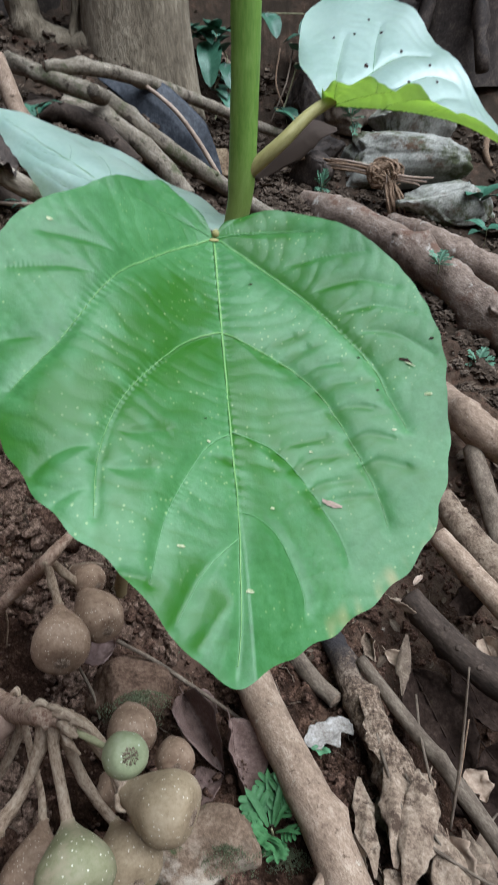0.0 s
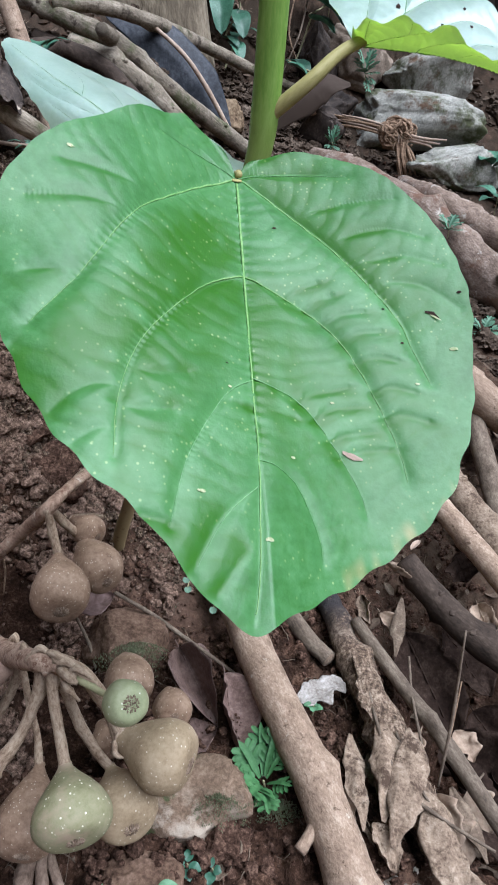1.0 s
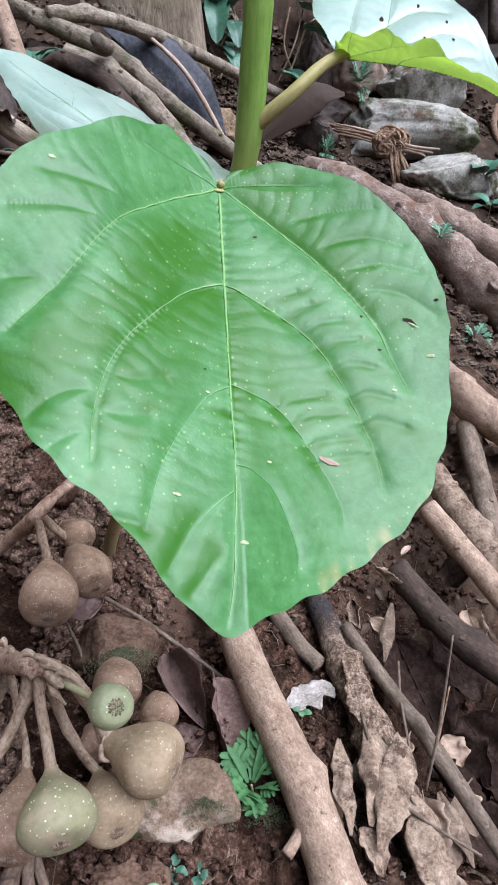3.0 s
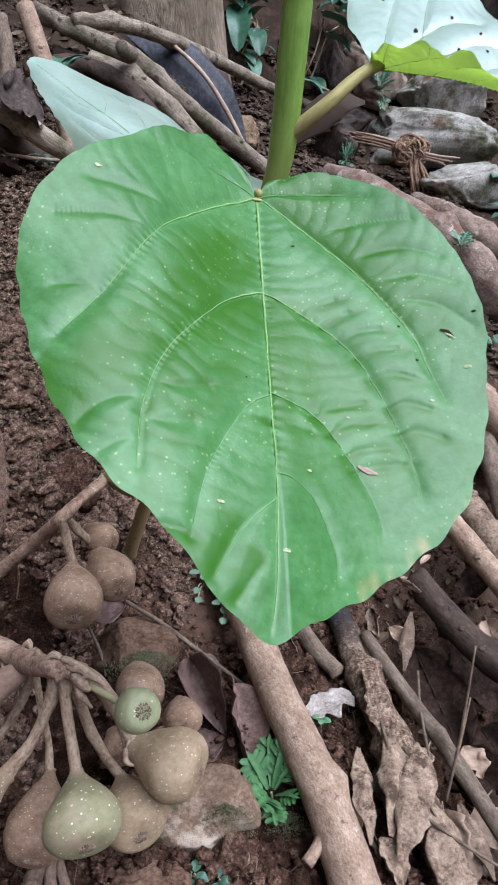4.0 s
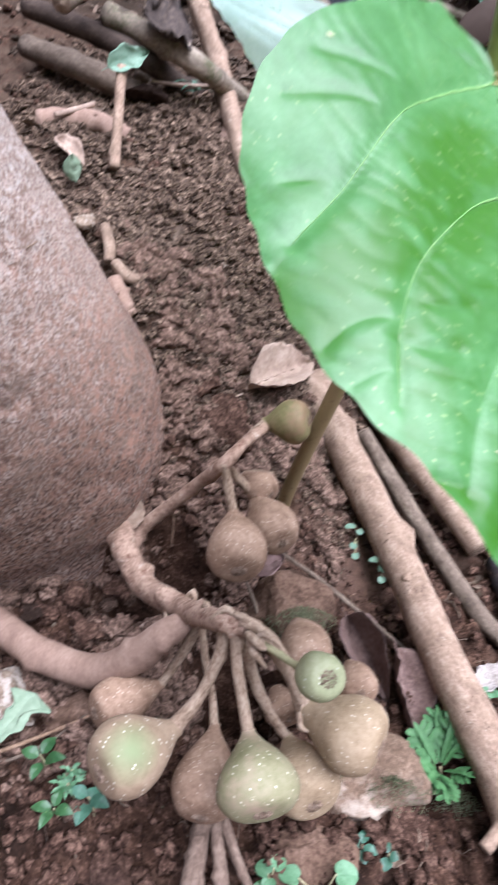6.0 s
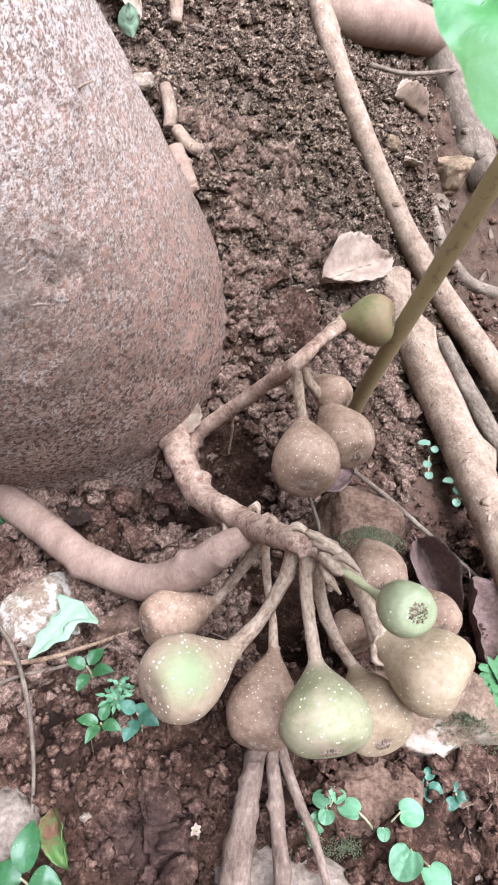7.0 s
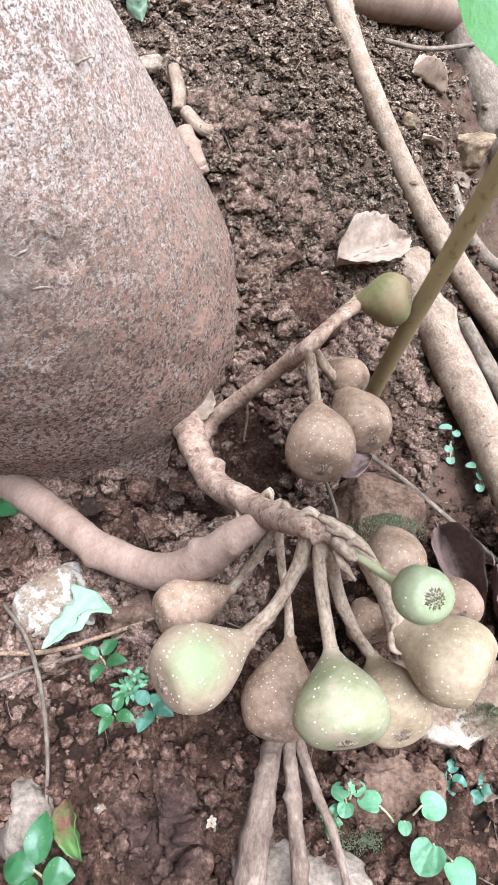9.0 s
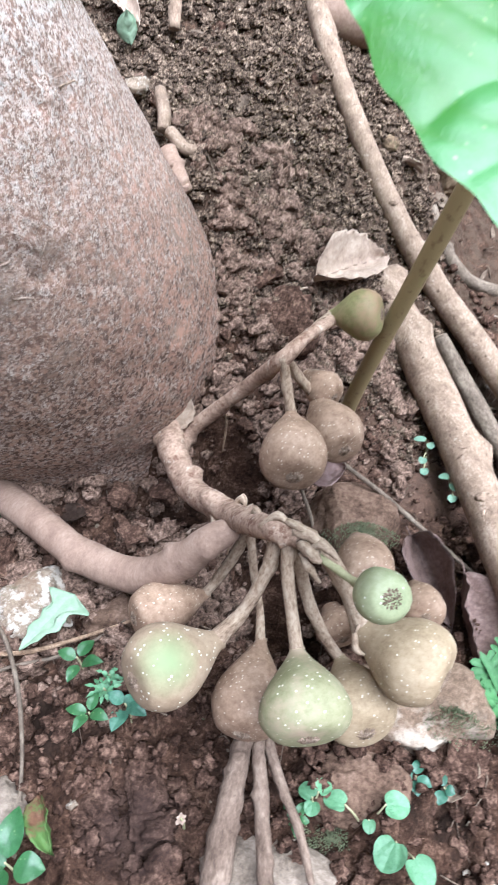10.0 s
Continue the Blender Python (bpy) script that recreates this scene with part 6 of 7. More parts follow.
dead_leaf("brown dry leaf leaning beside the trunk", (-0.205, 0.352, 0.285), (-0.201, 0.367, 0.302), 0.019, 0.1, M_DRYLEAF, 15, tilt=8)
dead_leaf("pinkish round dry leaf under the hanging fig", (-0.118, 0.340, 0.272), (-0.095, 0.352, 0.272), 0.024, 0.05, M_PINKLEAF, 30, teeth=0.1)
dead_leaf("white torn leaf scrap by the branch", (-0.190, 0.310, 0.235), (-0.174, 0.311, 0.236), 0.006, 0.2, M_PALELEAF, 16)
dead_leaf("brown dead leaf half buried by the trunk", (-0.273, 0.295, 0.248), (-0.252, 0.299, 0.249), 0.017, 0.2, M_DARKLEAF, 17)
dead_leaf("torn pale-green leaf piece on a stone", (-0.244, 0.199, 0.254), (-0.229, 0.237, 0.254), 0.026, 0.0, M_TORN, 18, "torn", 1.0)
dead_leaf("brown and green dying leaf on the soil", (-0.204, 0.140, 0.236), (-0.184, 0.118, 0.239), 0.012, 0.2, M_DYING, 19, tilt=20)
dead_leaf("dry brown leaf by the far stick", (-0.101, 0.665, 0.345), (-0.082, 0.688, 0.330), 0.012, 0.1, M_DRYLEAF, 20)
dead_leaf("curled tan leaf under the root", (-0.118, 0.720, 0.380), (-0.086, 0.762, 0.360), 0.013, 0.3, M_DRYLEAF, 21)
dead_leaf("dark dead leaf beside the fig stone", (-0.050, 0.360, 0.208), (-0.024, 0.344, 0.199), 0.028, 0.15, M_MAUVELEAF, 22)
dead_leaf("grey crumpled dead leaf in the root tangle", (-0.286, 0.772, 0.567), (-0.250, 0.800, 0.538), 0.09, 0.3, M_DARKWOOD, 23, teeth=0.8, tilt=30)
dead_leaf("dry brown leaf on the heap edge", (-0.321, 0.774, 0.494), (-0.271, 0.767, 0.483), 0.03, 0.2, M_DARKLEAF, 24)
dead_leaf("pale-green fallen leaf standing by the trunk", (-0.321, 0.623, 0.446), (-0.318, 0.620, 0.470), 0.018, 0.1, M_TORN, 25, teeth=0.1)
dead_leaf("fallen leaf, silvery side up", (-0.351, 0.664, 0.469), (-0.316, 0.631, 0.455), 0.02, 0.1, M_PALELEAF, 26, teeth=0.1)
dead_leaf("blue-green leaf caught on a stub", (-0.306, 0.703, 0.527), (-0.270, 0.716, 0.538), 0.023, 0.1, M_SEEDLING, 27, teeth=0.3, tilt=65)

for k, (a, b, w, tl) in enumerate([
    ((0.099, 0.283, 0.185), (0.115, 0.249, 0.176), 0.024, 25), ((0.119, 0.270, 0.178), (0.122, 0.229, 0.173), 0.02, -30), ((0.138, 0.251, 0.175), (0.149, 0.225, 0.167), 0.026, 15),
    ((0.085, 0.242, 0.182), (0.099, 0.215, 0.177), 0.02, -15), ((0.167, 0.280, 0.165), (0.174, 0.251, 0.160), 0.024, 30), ((0.066, 0.267, 0.182), (0.074, 0.238, 0.180), 0.016, 20),
    ((0.106, 0.447, 0.188), (0.110, 0.412, 0.187), 0.012, 40), ((0.133, 0.478, 0.200), (0.154, 0.458, 0.191), 0.014, -30), ((0.217, 0.448, 0.175), (0.217, 0.396, 0.175), 0.02, 20)]):
    dead_leaf("tan brittle curled dead leaf in the litter", a, b, w, 0.16, M_DRYLEAF if k % 3 else M_PEEL, 80 + k, teeth=0.6, tilt=tl)

# extra leaves added so the hollow gets its deep shade from their colour
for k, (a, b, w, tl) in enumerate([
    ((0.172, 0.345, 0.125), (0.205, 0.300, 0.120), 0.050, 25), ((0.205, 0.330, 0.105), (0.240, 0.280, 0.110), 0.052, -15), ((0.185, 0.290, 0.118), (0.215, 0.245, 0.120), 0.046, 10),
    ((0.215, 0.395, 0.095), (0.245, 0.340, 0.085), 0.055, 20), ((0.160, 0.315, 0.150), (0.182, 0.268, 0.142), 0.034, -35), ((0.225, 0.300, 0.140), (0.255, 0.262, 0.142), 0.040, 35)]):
    dead_leaf("near-black dead leaf added to darken the litter hollow", a, b, w, 0.25, M_DARKLEAF, 120 + k, teeth=0.4, tilt=tl)

# peeling bark round the rotten branch
def bark_strip(label, pts, width, seed, curl=0.5, skin=None, rough=1.0, facing=(0, 0, 1), name="bark_strip", category="bark", group="bark strips"):
    """A ragged strip of bark along places: cross-curled, warped, with torn edges, notches and thickness."""
    run = spline(pts, 12)
    n, nv = len(run), 12
    verts, faces = [], []
    for layer in (0, 1):
        for i, p in enumerate(run):
            t = i / (n - 1)
            tan = (run[min(i + 1, n - 1)] - run[max(i - 1, 0)]).normalized()
            across = tan.cross(Vector(facing)).normalized()
            up = across.cross(tan)
            lo = -0.5 - rough * 0.3 * noise.noise(Vector((t * 3, seed, 0))) - rough * 0.1 * noise.noise(Vector((t * 12, seed, 3)))
            hi = 0.5 + rough * 0.3 * noise.noise(Vector((t * 3, seed, 7))) + rough * 0.1 * noise.noise(Vector((t * 12, seed, 9)))
            ends = min(1.0, 0.2 + 2.6 * t, 0.12 + 2.2 * (1 - t))
            for j in range(nv + 1):
                s = (lo + (hi - lo) * j / nv) * ends
                h = curl * width * (0.25 - s * s) + rough * 0.2 * width * noise.noise(Vector((t * 3, s * 2.5, seed))) + rough * 0.07 * width * noise.noise(Vector((t * 5, s * 9, seed))) + rough * 0.04 * width * noise.noise(Vector((t * 22, s * 9, seed)))
                verts.append(p + across * s * width + up * (h - layer * 0.0012))
    W, N = nv + 1, n * (nv + 1)
    for i in range(n - 1):
        for j in range(nv):
            a, b, c, d = i * W + j, i * W + j + 1, (i + 1) * W + j + 1, (i + 1) * W + j
            faces += [(a, b, c, d), (N + d, N + c, N + b, N + a)]
    rim = [j for j in range(W)] + [i * W + nv for i in range(1, n)] + [(n - 1) * W + j for j in range(nv - 1, -1, -1)] + [i * W for i in range(n - 2, 0, -1)]
    faces += [(rim[(k + 1) % len(rim)], a, N + a, N + rim[(k + 1) % len(rim)]) for k, a in enumerate(rim)]
    return tagged(part(name, mesh_of(verts, faces), skin or M_PEEL), label, category, group)


bark_strip("dark-topped strip of rotten bark", [(0.088, 0.368, 0.200), (0.096, 0.338, 0.200), (0.100, 0.318, 0.198), (0.103, 0.293, 0.192)], 0.020, 1, 0.6, M_ROT)
bark_strip("pale peeling strip of bark", [(0.099, 0.309, 0.198), (0.103, 0.277, 0.197), (0.093, 0.241, 0.188)], 0.023, 2, 0.5)
bark_strip("broad pale curled sheet of bark", [(0.121, 0.300, 0.197), (0.112, 0.262, 0.197), (0.097, 0.226, 0.185)], 0.027, 3, 0.7)
bark_strip("narrow brown strip of bark", [(0.079, 0.304, 0.188), (0.079, 0.268, 0.189), (0.080, 0.237, 0.184)], 0.015, 4, 0.4)
bark_strip("long pale sheet of peeling bark", [(0.124, 0.262, 0.190), (0.129, 0.224, 0.188), (0.139, 0.186, 0.180)], 0.026, 5, 0.35)
bark_strip("pale strip of bark beside a stick", [(0.141, 0.214, 0.184), (0.153, 0.194, 0.182), (0.163, 0.181, 0.179)], 0.015, 6, 0.5)
bark_strip("dark thin shred of bark", [(0.139, 0.431, 0.199), (0.130, 0.398, 0.198), (0.123, 0.370, 0.194)], 0.011, 7, 0.6, M_LITTER)
bark_strip("brown shred of bark", [(0.146, 0.270, 0.180), (0.152, 0.246, 0.181), (0.158, 0.222, 0.177)], 0.013, 8, 0.6, M_LITTER)
bark_strip("long smooth blue-black dead frond on the bank", [(-0.235, 1.25, 0.618), (-0.170, 1.245, 0.592), (-0.1064, 1.24, 0.540), (-0.070, 1.238, 0.497), (-0.040, 1.23, 0.452)], 0.074, 9, 0.25, M_BLACK, 0.15, (0.1, -0.9, 0.5), "dead_frond", "leaf", "dead leaves")
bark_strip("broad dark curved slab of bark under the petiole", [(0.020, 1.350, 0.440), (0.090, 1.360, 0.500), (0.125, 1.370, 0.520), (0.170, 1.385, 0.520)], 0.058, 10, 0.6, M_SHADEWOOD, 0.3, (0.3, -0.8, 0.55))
dead_leaf("pale flake of bark on the soil", (-0.002, 0.225, 0.194), (-0.014, 0.200, 0.197), 0.014, 0.1, M_PEEL, 57, "flake", 0.5, "bark_flake", "bark", 20, group="bark flakes")


def litter():
    """Crumbled leaf bits, bark chips and twiglets over the low ground."""
    rnd = random.Random(77)
    verts, faces = [], []
    for _ in range(3600):
        x, y = rnd.uniform(-0.5, 0.55), rnd.uniform(0.16, 1.75)
        if (y < 0.5 and x < 0.05) or (y < 0.9 and x < -0.02 and rnd.random() < 0.8):
            continue
        z = base_height(x, y) + relief(x, y) + rnd.uniform(0.0, 0.008)
        s = rnd.uniform(0.003, 0.013)
        w = s * rnd.choice((0.15, 0.2, 0.5, 0.7))
        m = pose(x, y, z, rnd.uniform(-35, 35), rnd.uniform(-35, 35), rnd.uniform(0, 360))
        o = len(verts)
        for a, b, c in ((-1, 0, 0), (-0.4, -1, 0.3), (0.5, -0.8, 0.1), (1, 0.1, 0), (0.3, 0.9, 0.3), (-0.5, 0.8, 0.0), (0, 0, -0.2)):
            verts.append(m @ Vector((a * s, b * w, c * w * 0.7)))
        faces += [(o + i, o + (i + 1) % 6, o + 6) for i in range(6)]
    return mesh_of(verts, faces, False)


tagged(part("leaf_litter", litter(), M_LITTER), "crumbled brown leaf litter and bark chips", "litter", kind="stuff")


def twiglets():
    """Hair-thin rootlets, twigs and straws on the soil."""
    rnd = random.Random(41)
    verts, faces = [], []
    for _ in range(420):
        x, y = rnd.uniform(-0.36, 0.3), rnd.uniform(0.16, 0.95)
        l, rad, a = rnd.uniform(0.006, 0.03), rnd.uniform(0.00022, 0.0006), rnd.uniform(0, 6.28)
        bend = rnd.uniform(-1.2, 1.2)
        o = len(verts)
        for k in range(6):
            d = a + bend * k / 5
            x, y = x + math.cos(d) * l / 5, y + math.sin(d) * l / 5
            z = base_height(x, y) + relief(x, y) + 0.0012 + 0.0015 * math.sin(k * 0.63)
            side = Vector((-math.sin(d), math.cos(d), 0)) * rad
            verts += [Vector((x, y, z)) + side, Vector((x, y, z + rad * 1.6)), Vector((x, y, z)) - side]
        for k in range(5):
            for q in range(3):
                b, c = o + 3 * k + q, o + 3 * k + (q + 1) % 3
                faces.append((b, c, c + 3, b + 3))
    return mesh_of(verts, faces)


tagged(part("twiglets", twiglets(), M_LITTER), "hair-thin dry rootlets and straws strewn on the soil", "twigs", kind="stuff")
scatter("pebbles", "small pale pebbles and grit in the soil", M_STONEWHITE, 520, lambda x, y: 0.5 if -0.4 < x < 0.15 and y < 0.9 else 0.05, (0.0010, 0.0042), 33, "pebbles", big_share=1.0)


# ---- small green plants ----
def small_blade(base, tip, width, skin, parent, seed, lobes=0, round_tip=False, cupped=0.1):
    base, tip = Vector(base), Vector(tip)
    along = tip - base
    side = along.cross(Vector((0, 0, 1)))
    side = (side.normalized() if side.length > 1e-6 else Vector((1, 0, 0))) * width
    up = side.cross(along).normalized()
    nu, nv = (44 if lobes else 12), 8
    verts, faces = [], []
    for i in range(nu + 1):
        t = i / nu
        w = math.sin(math.pi * min(1, t ** (0.8 if not round_tip else 0.62))) ** (0.8 if not round_tip else 0.5)
        if lobes:
            w *= 0.22 + 0.78 * abs(math.sin(math.pi * lobes * t)) ** 0.8
        for j in range(nv + 1):
            s = j / nv * 2 - 1
            h = along.length * (0.16 * math.sin(math.pi * t) - 0.12 * t * t - cupped * (1 - abs(s)) * w * 0.5 + 0.03 * noise.noise(Vector((t * 5, s * 3, seed))))
            verts.append(base + along * t + side * 0.5 * s * w + up * h)
    for i in range(nu):
        for j in range(nv):
            a = i * (nv + 1) + j
            faces.append((a, a + 1, a + nv + 2, a + nv + 1))
    return part("leaf", mesh_of(verts, faces), skin, parent)


def weed(label, foot, count, length, width, skin, seed, height=0.012, lobes=0, round_tip=False, name="weed", spread=(0, 360), lean=(0, 0), stem_r=0.0006):
    rnd = random.Random(seed)
    foot = Vector(foot)
    ob = empty(name, label, "weed", "weeds")
    top = foot + Vector((lean[0], lean[1], height))
    part("stem", tube([foot - Vector((0, 0, 0.006)), (foot + top) / 2 + Vector((0.001, 0, 0)), top], [stem_r * 1.3, stem_r, stem_r * 0.8], 7, 5, 0.1), M_STALKGREEN, ob)
    for k in range(count):
        a = radians(spread[0] + (spread[1] - spread[0]) * (k + rnd.uniform(-0.2, 0.2)) / count)
        l = length * rnd.uniform(0.7, 1.1)
        f = rnd.uniform(0.55, 1.0)
        b = foot.lerp(top, f)
        d = Vector((math.cos(a), math.sin(a), rnd.uniform(-0.1, 0.5)))
        small_blade(b + d * 0.1 * l, b + d * l, width * rnd.uniform(0.8, 1.15), skin, ob, seed + k, lobes, round_tip)
    return ob


def lobed_leaf(base, tip, width, skin, parent, seed, pairs=3):
    """A leaf cut into blunt fingers on both sides of its rib."""
    rnd = random.Random(seed)
    base, tip = Vector(base), Vector(tip)
    along = tip - base
    side = along.cross(Vector((0, 0, 1))).normalized()
    up = side.cross(along).normalized()
    fingers = [(base, tip + up * along.length * 0.04, width * 0.28)]
    for k in range(pairs):
        f = 0.26 + 0.6 * k / pairs
        reach = width * (0.62, 0.72, 0.62, 0.46, 0.34)[min(k, 4)]
        for d in (-1, 1):
            at = base + along * (f + rnd.uniform(-0.03, 0.03))
            fingers.append((at, at + side * d * reach * rnd.uniform(0.85, 1.1) + along * 0.2 + up * reach * rnd.uniform(-0.15, 0.3), width * 0.25))
    verts, faces = [], []
    for n, (a, b, w) in enumerate(fingers):
        run = b - a
        across = run.cross(up).normalized()
        o = len(verts)
        for i in range(9):
            t = i / 8
            half = 0.5 * w * min(1.0, 0.45 + 2.2 * t) * max(0.0, 1 - max(0.0, (t - 0.62) / 0.38) ** 2.4) ** 0.5
            lift = up * run.length * (0.10 * math.sin(3.1 * t) + 0.03 * noise.noise(Vector((t * 4, n, seed))))
            for q in (-1, -0.5, 0, 0.5, 1):
                verts.append(a + run * t + across * half * q + lift - up * half * 0.35 * (1 - abs(q)) + up * 0.00012 * n)
        faces += [(o + i * 5 + j, o + i * 5 + j + 1, o + i * 5 + j + 6, o + i * 5 + j + 5) for i in range(8) for j in range(4)]
    part("leaf", mesh_of(verts, faces), skin, parent)


def lobed_weed(label, foot, leaves, width, skin, seed):
    ob = empty("weed", label, "weed", "weeds")
    foot = Vector(foot)
    crown = foot + Vector((0, 0, 0.012))
    part("stem", tube([foot - Vector((0, 0, 0.006)), foot + Vector((0.001, 0, 0.004)), crown], [0.0011, 0.0009, 0.0008], 7, 5, 0.1), M_STALKGREEN, ob)
    for k, (dx, dy, dz) in enumerate(leaves):
        d = Vector((dx, dy, dz))
        start = crown - Vector((0, 0, 0.003)) + d * 0.12
        lobed_leaf(start, crown + d, width * (0.75 + 0.25 * math.sin(k * 2.1 + 1)), skin, ob, seed + k, 4)


lobed_weed("green weed with deeply cut leaves beside the branch", (0.0145, 0.262, 0.186), [(-0.018, 0.021, 0.012), (-0.002, 0.037, 0.010), (0.018, 0.018, 0.014), (-0.020, -0.004, 0.008), (0.003, -0.026, 0.004), (0.019, -0.010, 0.010), (-0.010, -0.018, 0.010), (0.010, 0.030, 0.016)], 0.019, M_WEEDFERN, 101)


def sprout(label, foot, leaves, skin, seed):
    """Round seedling leaves on thin stalks: (centre, length, width, heading in degrees)."""
    ob = empty("sprout", label, "weed", "weeds")
    foot = Vector(foot)
    for k, (centre, length, width, heading) in enumerate(leaves):
        centre = Vector(centre)
        fx = Vector((math.cos(radians(heading)), math.sin(radians(heading)), -0.12)).normalized()
        fy = Vector((-fx.y, fx.x, 0.1 * math.sin(k * 3 + seed))).normalized()
        up = fx.cross(fy)
        verts, faces, seg, rings = [], [], 40, 7
        for i in range(rings + 1):
            for j in range(seg):
                a = 2 * math.pi * j / seg
                notch = 1 - 0.32 * math.exp(-((a - math.pi) / 0.42) ** 2)
                r = i / rings * notch * (1 + 0.03 * math.sin(3 * a + seed))
                x, y = r * math.cos(a), r * math.sin(a)
                h = 0.10 * y * y - 0.07 * x * x + 0.045 * abs(y) * (1 - 0.6 * r) + 0.03 * math.sin(5 * math.atan2(abs(y), x + 1.2) * 2) * r
                verts.append(centre + fx * x * length / 2 + fy * y * width / 2 + up * h * width)
        faces = [(i * seg + j, (i + 1) * seg + j, (i + 1) * seg + (j + 1) % seg, i * seg + (j + 1) % seg) for i in range(1, rings) for j in range(seg)]
        verts.append(centre)
        faces += [(len(verts) - 1, seg + j, seg + (j + 1) % seg) for j in range(seg)]
        part("leaf", mesh_of(verts, faces), skin, ob)
        hold = centre - fx * length * 0.36
        part("leaf_stalk", tube([foot - Vector((0, 0, 0.004)), foot.lerp(hold, 0.5) + Vector((0, 0, 0.002)), hold], [0.0007, 0.0006, 0.0005], 6, 5, 0.1), M_STALKGREEN, ob)
    return ob


sprout("round-leaved bright green sprout by the slab", (-0.053, 0.176, 0.198), [((-0.0406, 0.1843, 0.217), 0.0135, 0.0130, 10), ((-0.0520, 0.1735, 0.213), 0.007, 0.0065, -80), ((-0.0691, 0.1800, 0.215), 0.0125, 0.0105, 170)], M_SPROUT, 1)
sprout("sprout with heart-shaped bright green leaves", (-0.037, 0.172, 0.197), [((-0.0410, 0.1630, 0.216), 0.0165, 0.0155, -110), ((-0.0265, 0.1600, 0.214), 0.0155, 0.0135, -50)], M_SPROUT, 2)
sprout("pale green seedling beside the fallen branch", (-0.0456, 0.4385, 0.2171), [((-0.0519, 0.4246, 0.2414), 0.0095, 0.0055, 175), ((-0.0445, 0.4248, 0.2366), 0.0065, 0.0055, -60), ((-0.0485, 0.4089, 0.2362), 0.0065, 0.006, -100), ((-0.0465, 0.4010, 0.2334), 0.007, 0.006, -80)], M_SEEDLING, 5)
sprout("pale green seedling under the fallen branch", (-0.0263, 0.4198, 0.2034), [((-0.0321, 0.4051, 0.2268), 0.008, 0.006, 170), ((-0.0258, 0.4002, 0.2232), 0.008, 0.005, -60), ((-0.0254, 0.3900, 0.2222), 0.007, 0.006, -100)], M_SEEDLING, 6)
sprout("tiny round-leaved sprout under the figs", (-0.080, 0.177, 0.202), [((-0.0765, 0.1845, 0.216), 0.009, 0.009, 60), ((-0.0835, 0.1810, 0.215), 0.010, 0.009, 140), ((-0.0800, 0.1740, 0.215), 0.008, 0.008, -90)], M_SPROUT, 3)
weed("tiny two-leaved seedling by the branch", (0.054, 0.329, 0.179), 4, 0.008, 0.006, M_SPROUT, 102, 0.008, 0, True)
weed("tiny seedling on the soil", (-0.059, 0.393, 0.216), 3, 0.004, 0.003, M_SMALL, 105, 0.004)
weed("small green weed by the stones", (-0.214, 0.205, 0.232), 4, 0.013, 0.007, M_SMALL, 106, 0.017)
weed("small green weed in the soil", (-0.196, 0.180, 0.228), 4, 0.013, 0.007, M_SMALL, 107, 0.017)
weed("small green weed under the green fig", (-0.181, 0.190, 0.225), 4, 0.013, 0.009, M_WEEDBLUE, 108, 0.017)
weed("bright feathery weed on damp soil", (-0.193, 0.193, 0.229), 14, 0.010, 0.003, M_SPROUT, 109, 0.018, 2)
weed("tuft of feathery bright weed", (-0.194, 0.201, 0.228), 12, 0.008, 0.003, M_SPROUT, 119, 0.018, 2)
weed("bluish-green seedling by the stone", (-0.032, 0.206, 0.196), 4, 0.009, 0.006, M_WEEDBLUE, 113, 0.008)
weed("bluish-green seedling with a pale stalk", (-0.017, 0.205, 0.193), 3, 0.008, 0.006, M_WEEDBLUE, 114, 0.008)
weed("broad-leaved green weed in damp soil", (-0.202, 0.109, 0.228), 4, 0.020, 0.012, M_SMALL, 115, 0.018)
weed("broad-leaved green weed at the root", (-0.313, 0.272, 0.258), 4, 0.017, 0.012, M_SMALL, 116, 0.008)
weed("white-flowered tiny weed on soil", (-0.139, 0.151, 0.216), 6, 0.0032, 0.002, M_PALELEAF, 117, 0.008)
weed("small green sprout under the figs", (-0.087, 0.168, 0.207), 5, 0.009, 0.005, M_SMALL, 118, 0.006)
lobed_weed("small starry weed on the root", (0.300, 1.045, 0.352), [(0.022, -0.006, 0.010), (-0.020, -0.008, 0.012), (0.004, -0.026, 0.004), (0.012, 0.016, 0.016), (-0.014, 0.014, 0.016), (0.018, -0.020, 0.0), (-0.012, -0.020, 0.002)], 0.016, M_WEEDPALE, 120)
lobed_weed("green weed on the bare bank", (0.338, 0.911, 0.243), [(0.022, -0.008, 0.008), (-0.020, -0.006, 0.010), (0.002, -0.024, 0.003), (0.014, 0.016, 0.016), (-0.016, 0.012, 0.014), (-0.026, -0.016, 0.0), (0.018, -0.020, 0.0)], 0.016, M_WEEDPALE, 121)
lobed_weed("ferny weed on the stones", (0.207, 1.448, 0.530), [(0.022, -0.014, 0.018), (-0.026, -0.012, 0.022), (0.004, -0.026, -0.004), (0.014, 0.010, 0.038), (-0.020, 0.008, 0.040), (0.016, -0.026, -0.022), (-0.012, -0.026, 0.004), (0.026, -0.020, -0.002), (0.006, -0.030, -0.034)], 0.022, M_WEEDPALE, 122)
lobed_weed("ferny weed under the root", (0.146, 1.345, 0.420), [(0.014, -0.010, 0.012), (-0.018, -0.008, 0.014), (0.002, -0.018, 0.0), (0.008, 0.008, 0.030), (-0.010, 0.008, 0.028), (0.012, -0.018, -0.012), (-0.010, -0.018, -0.008)], 0.016, M_WEEDPALE, 123)
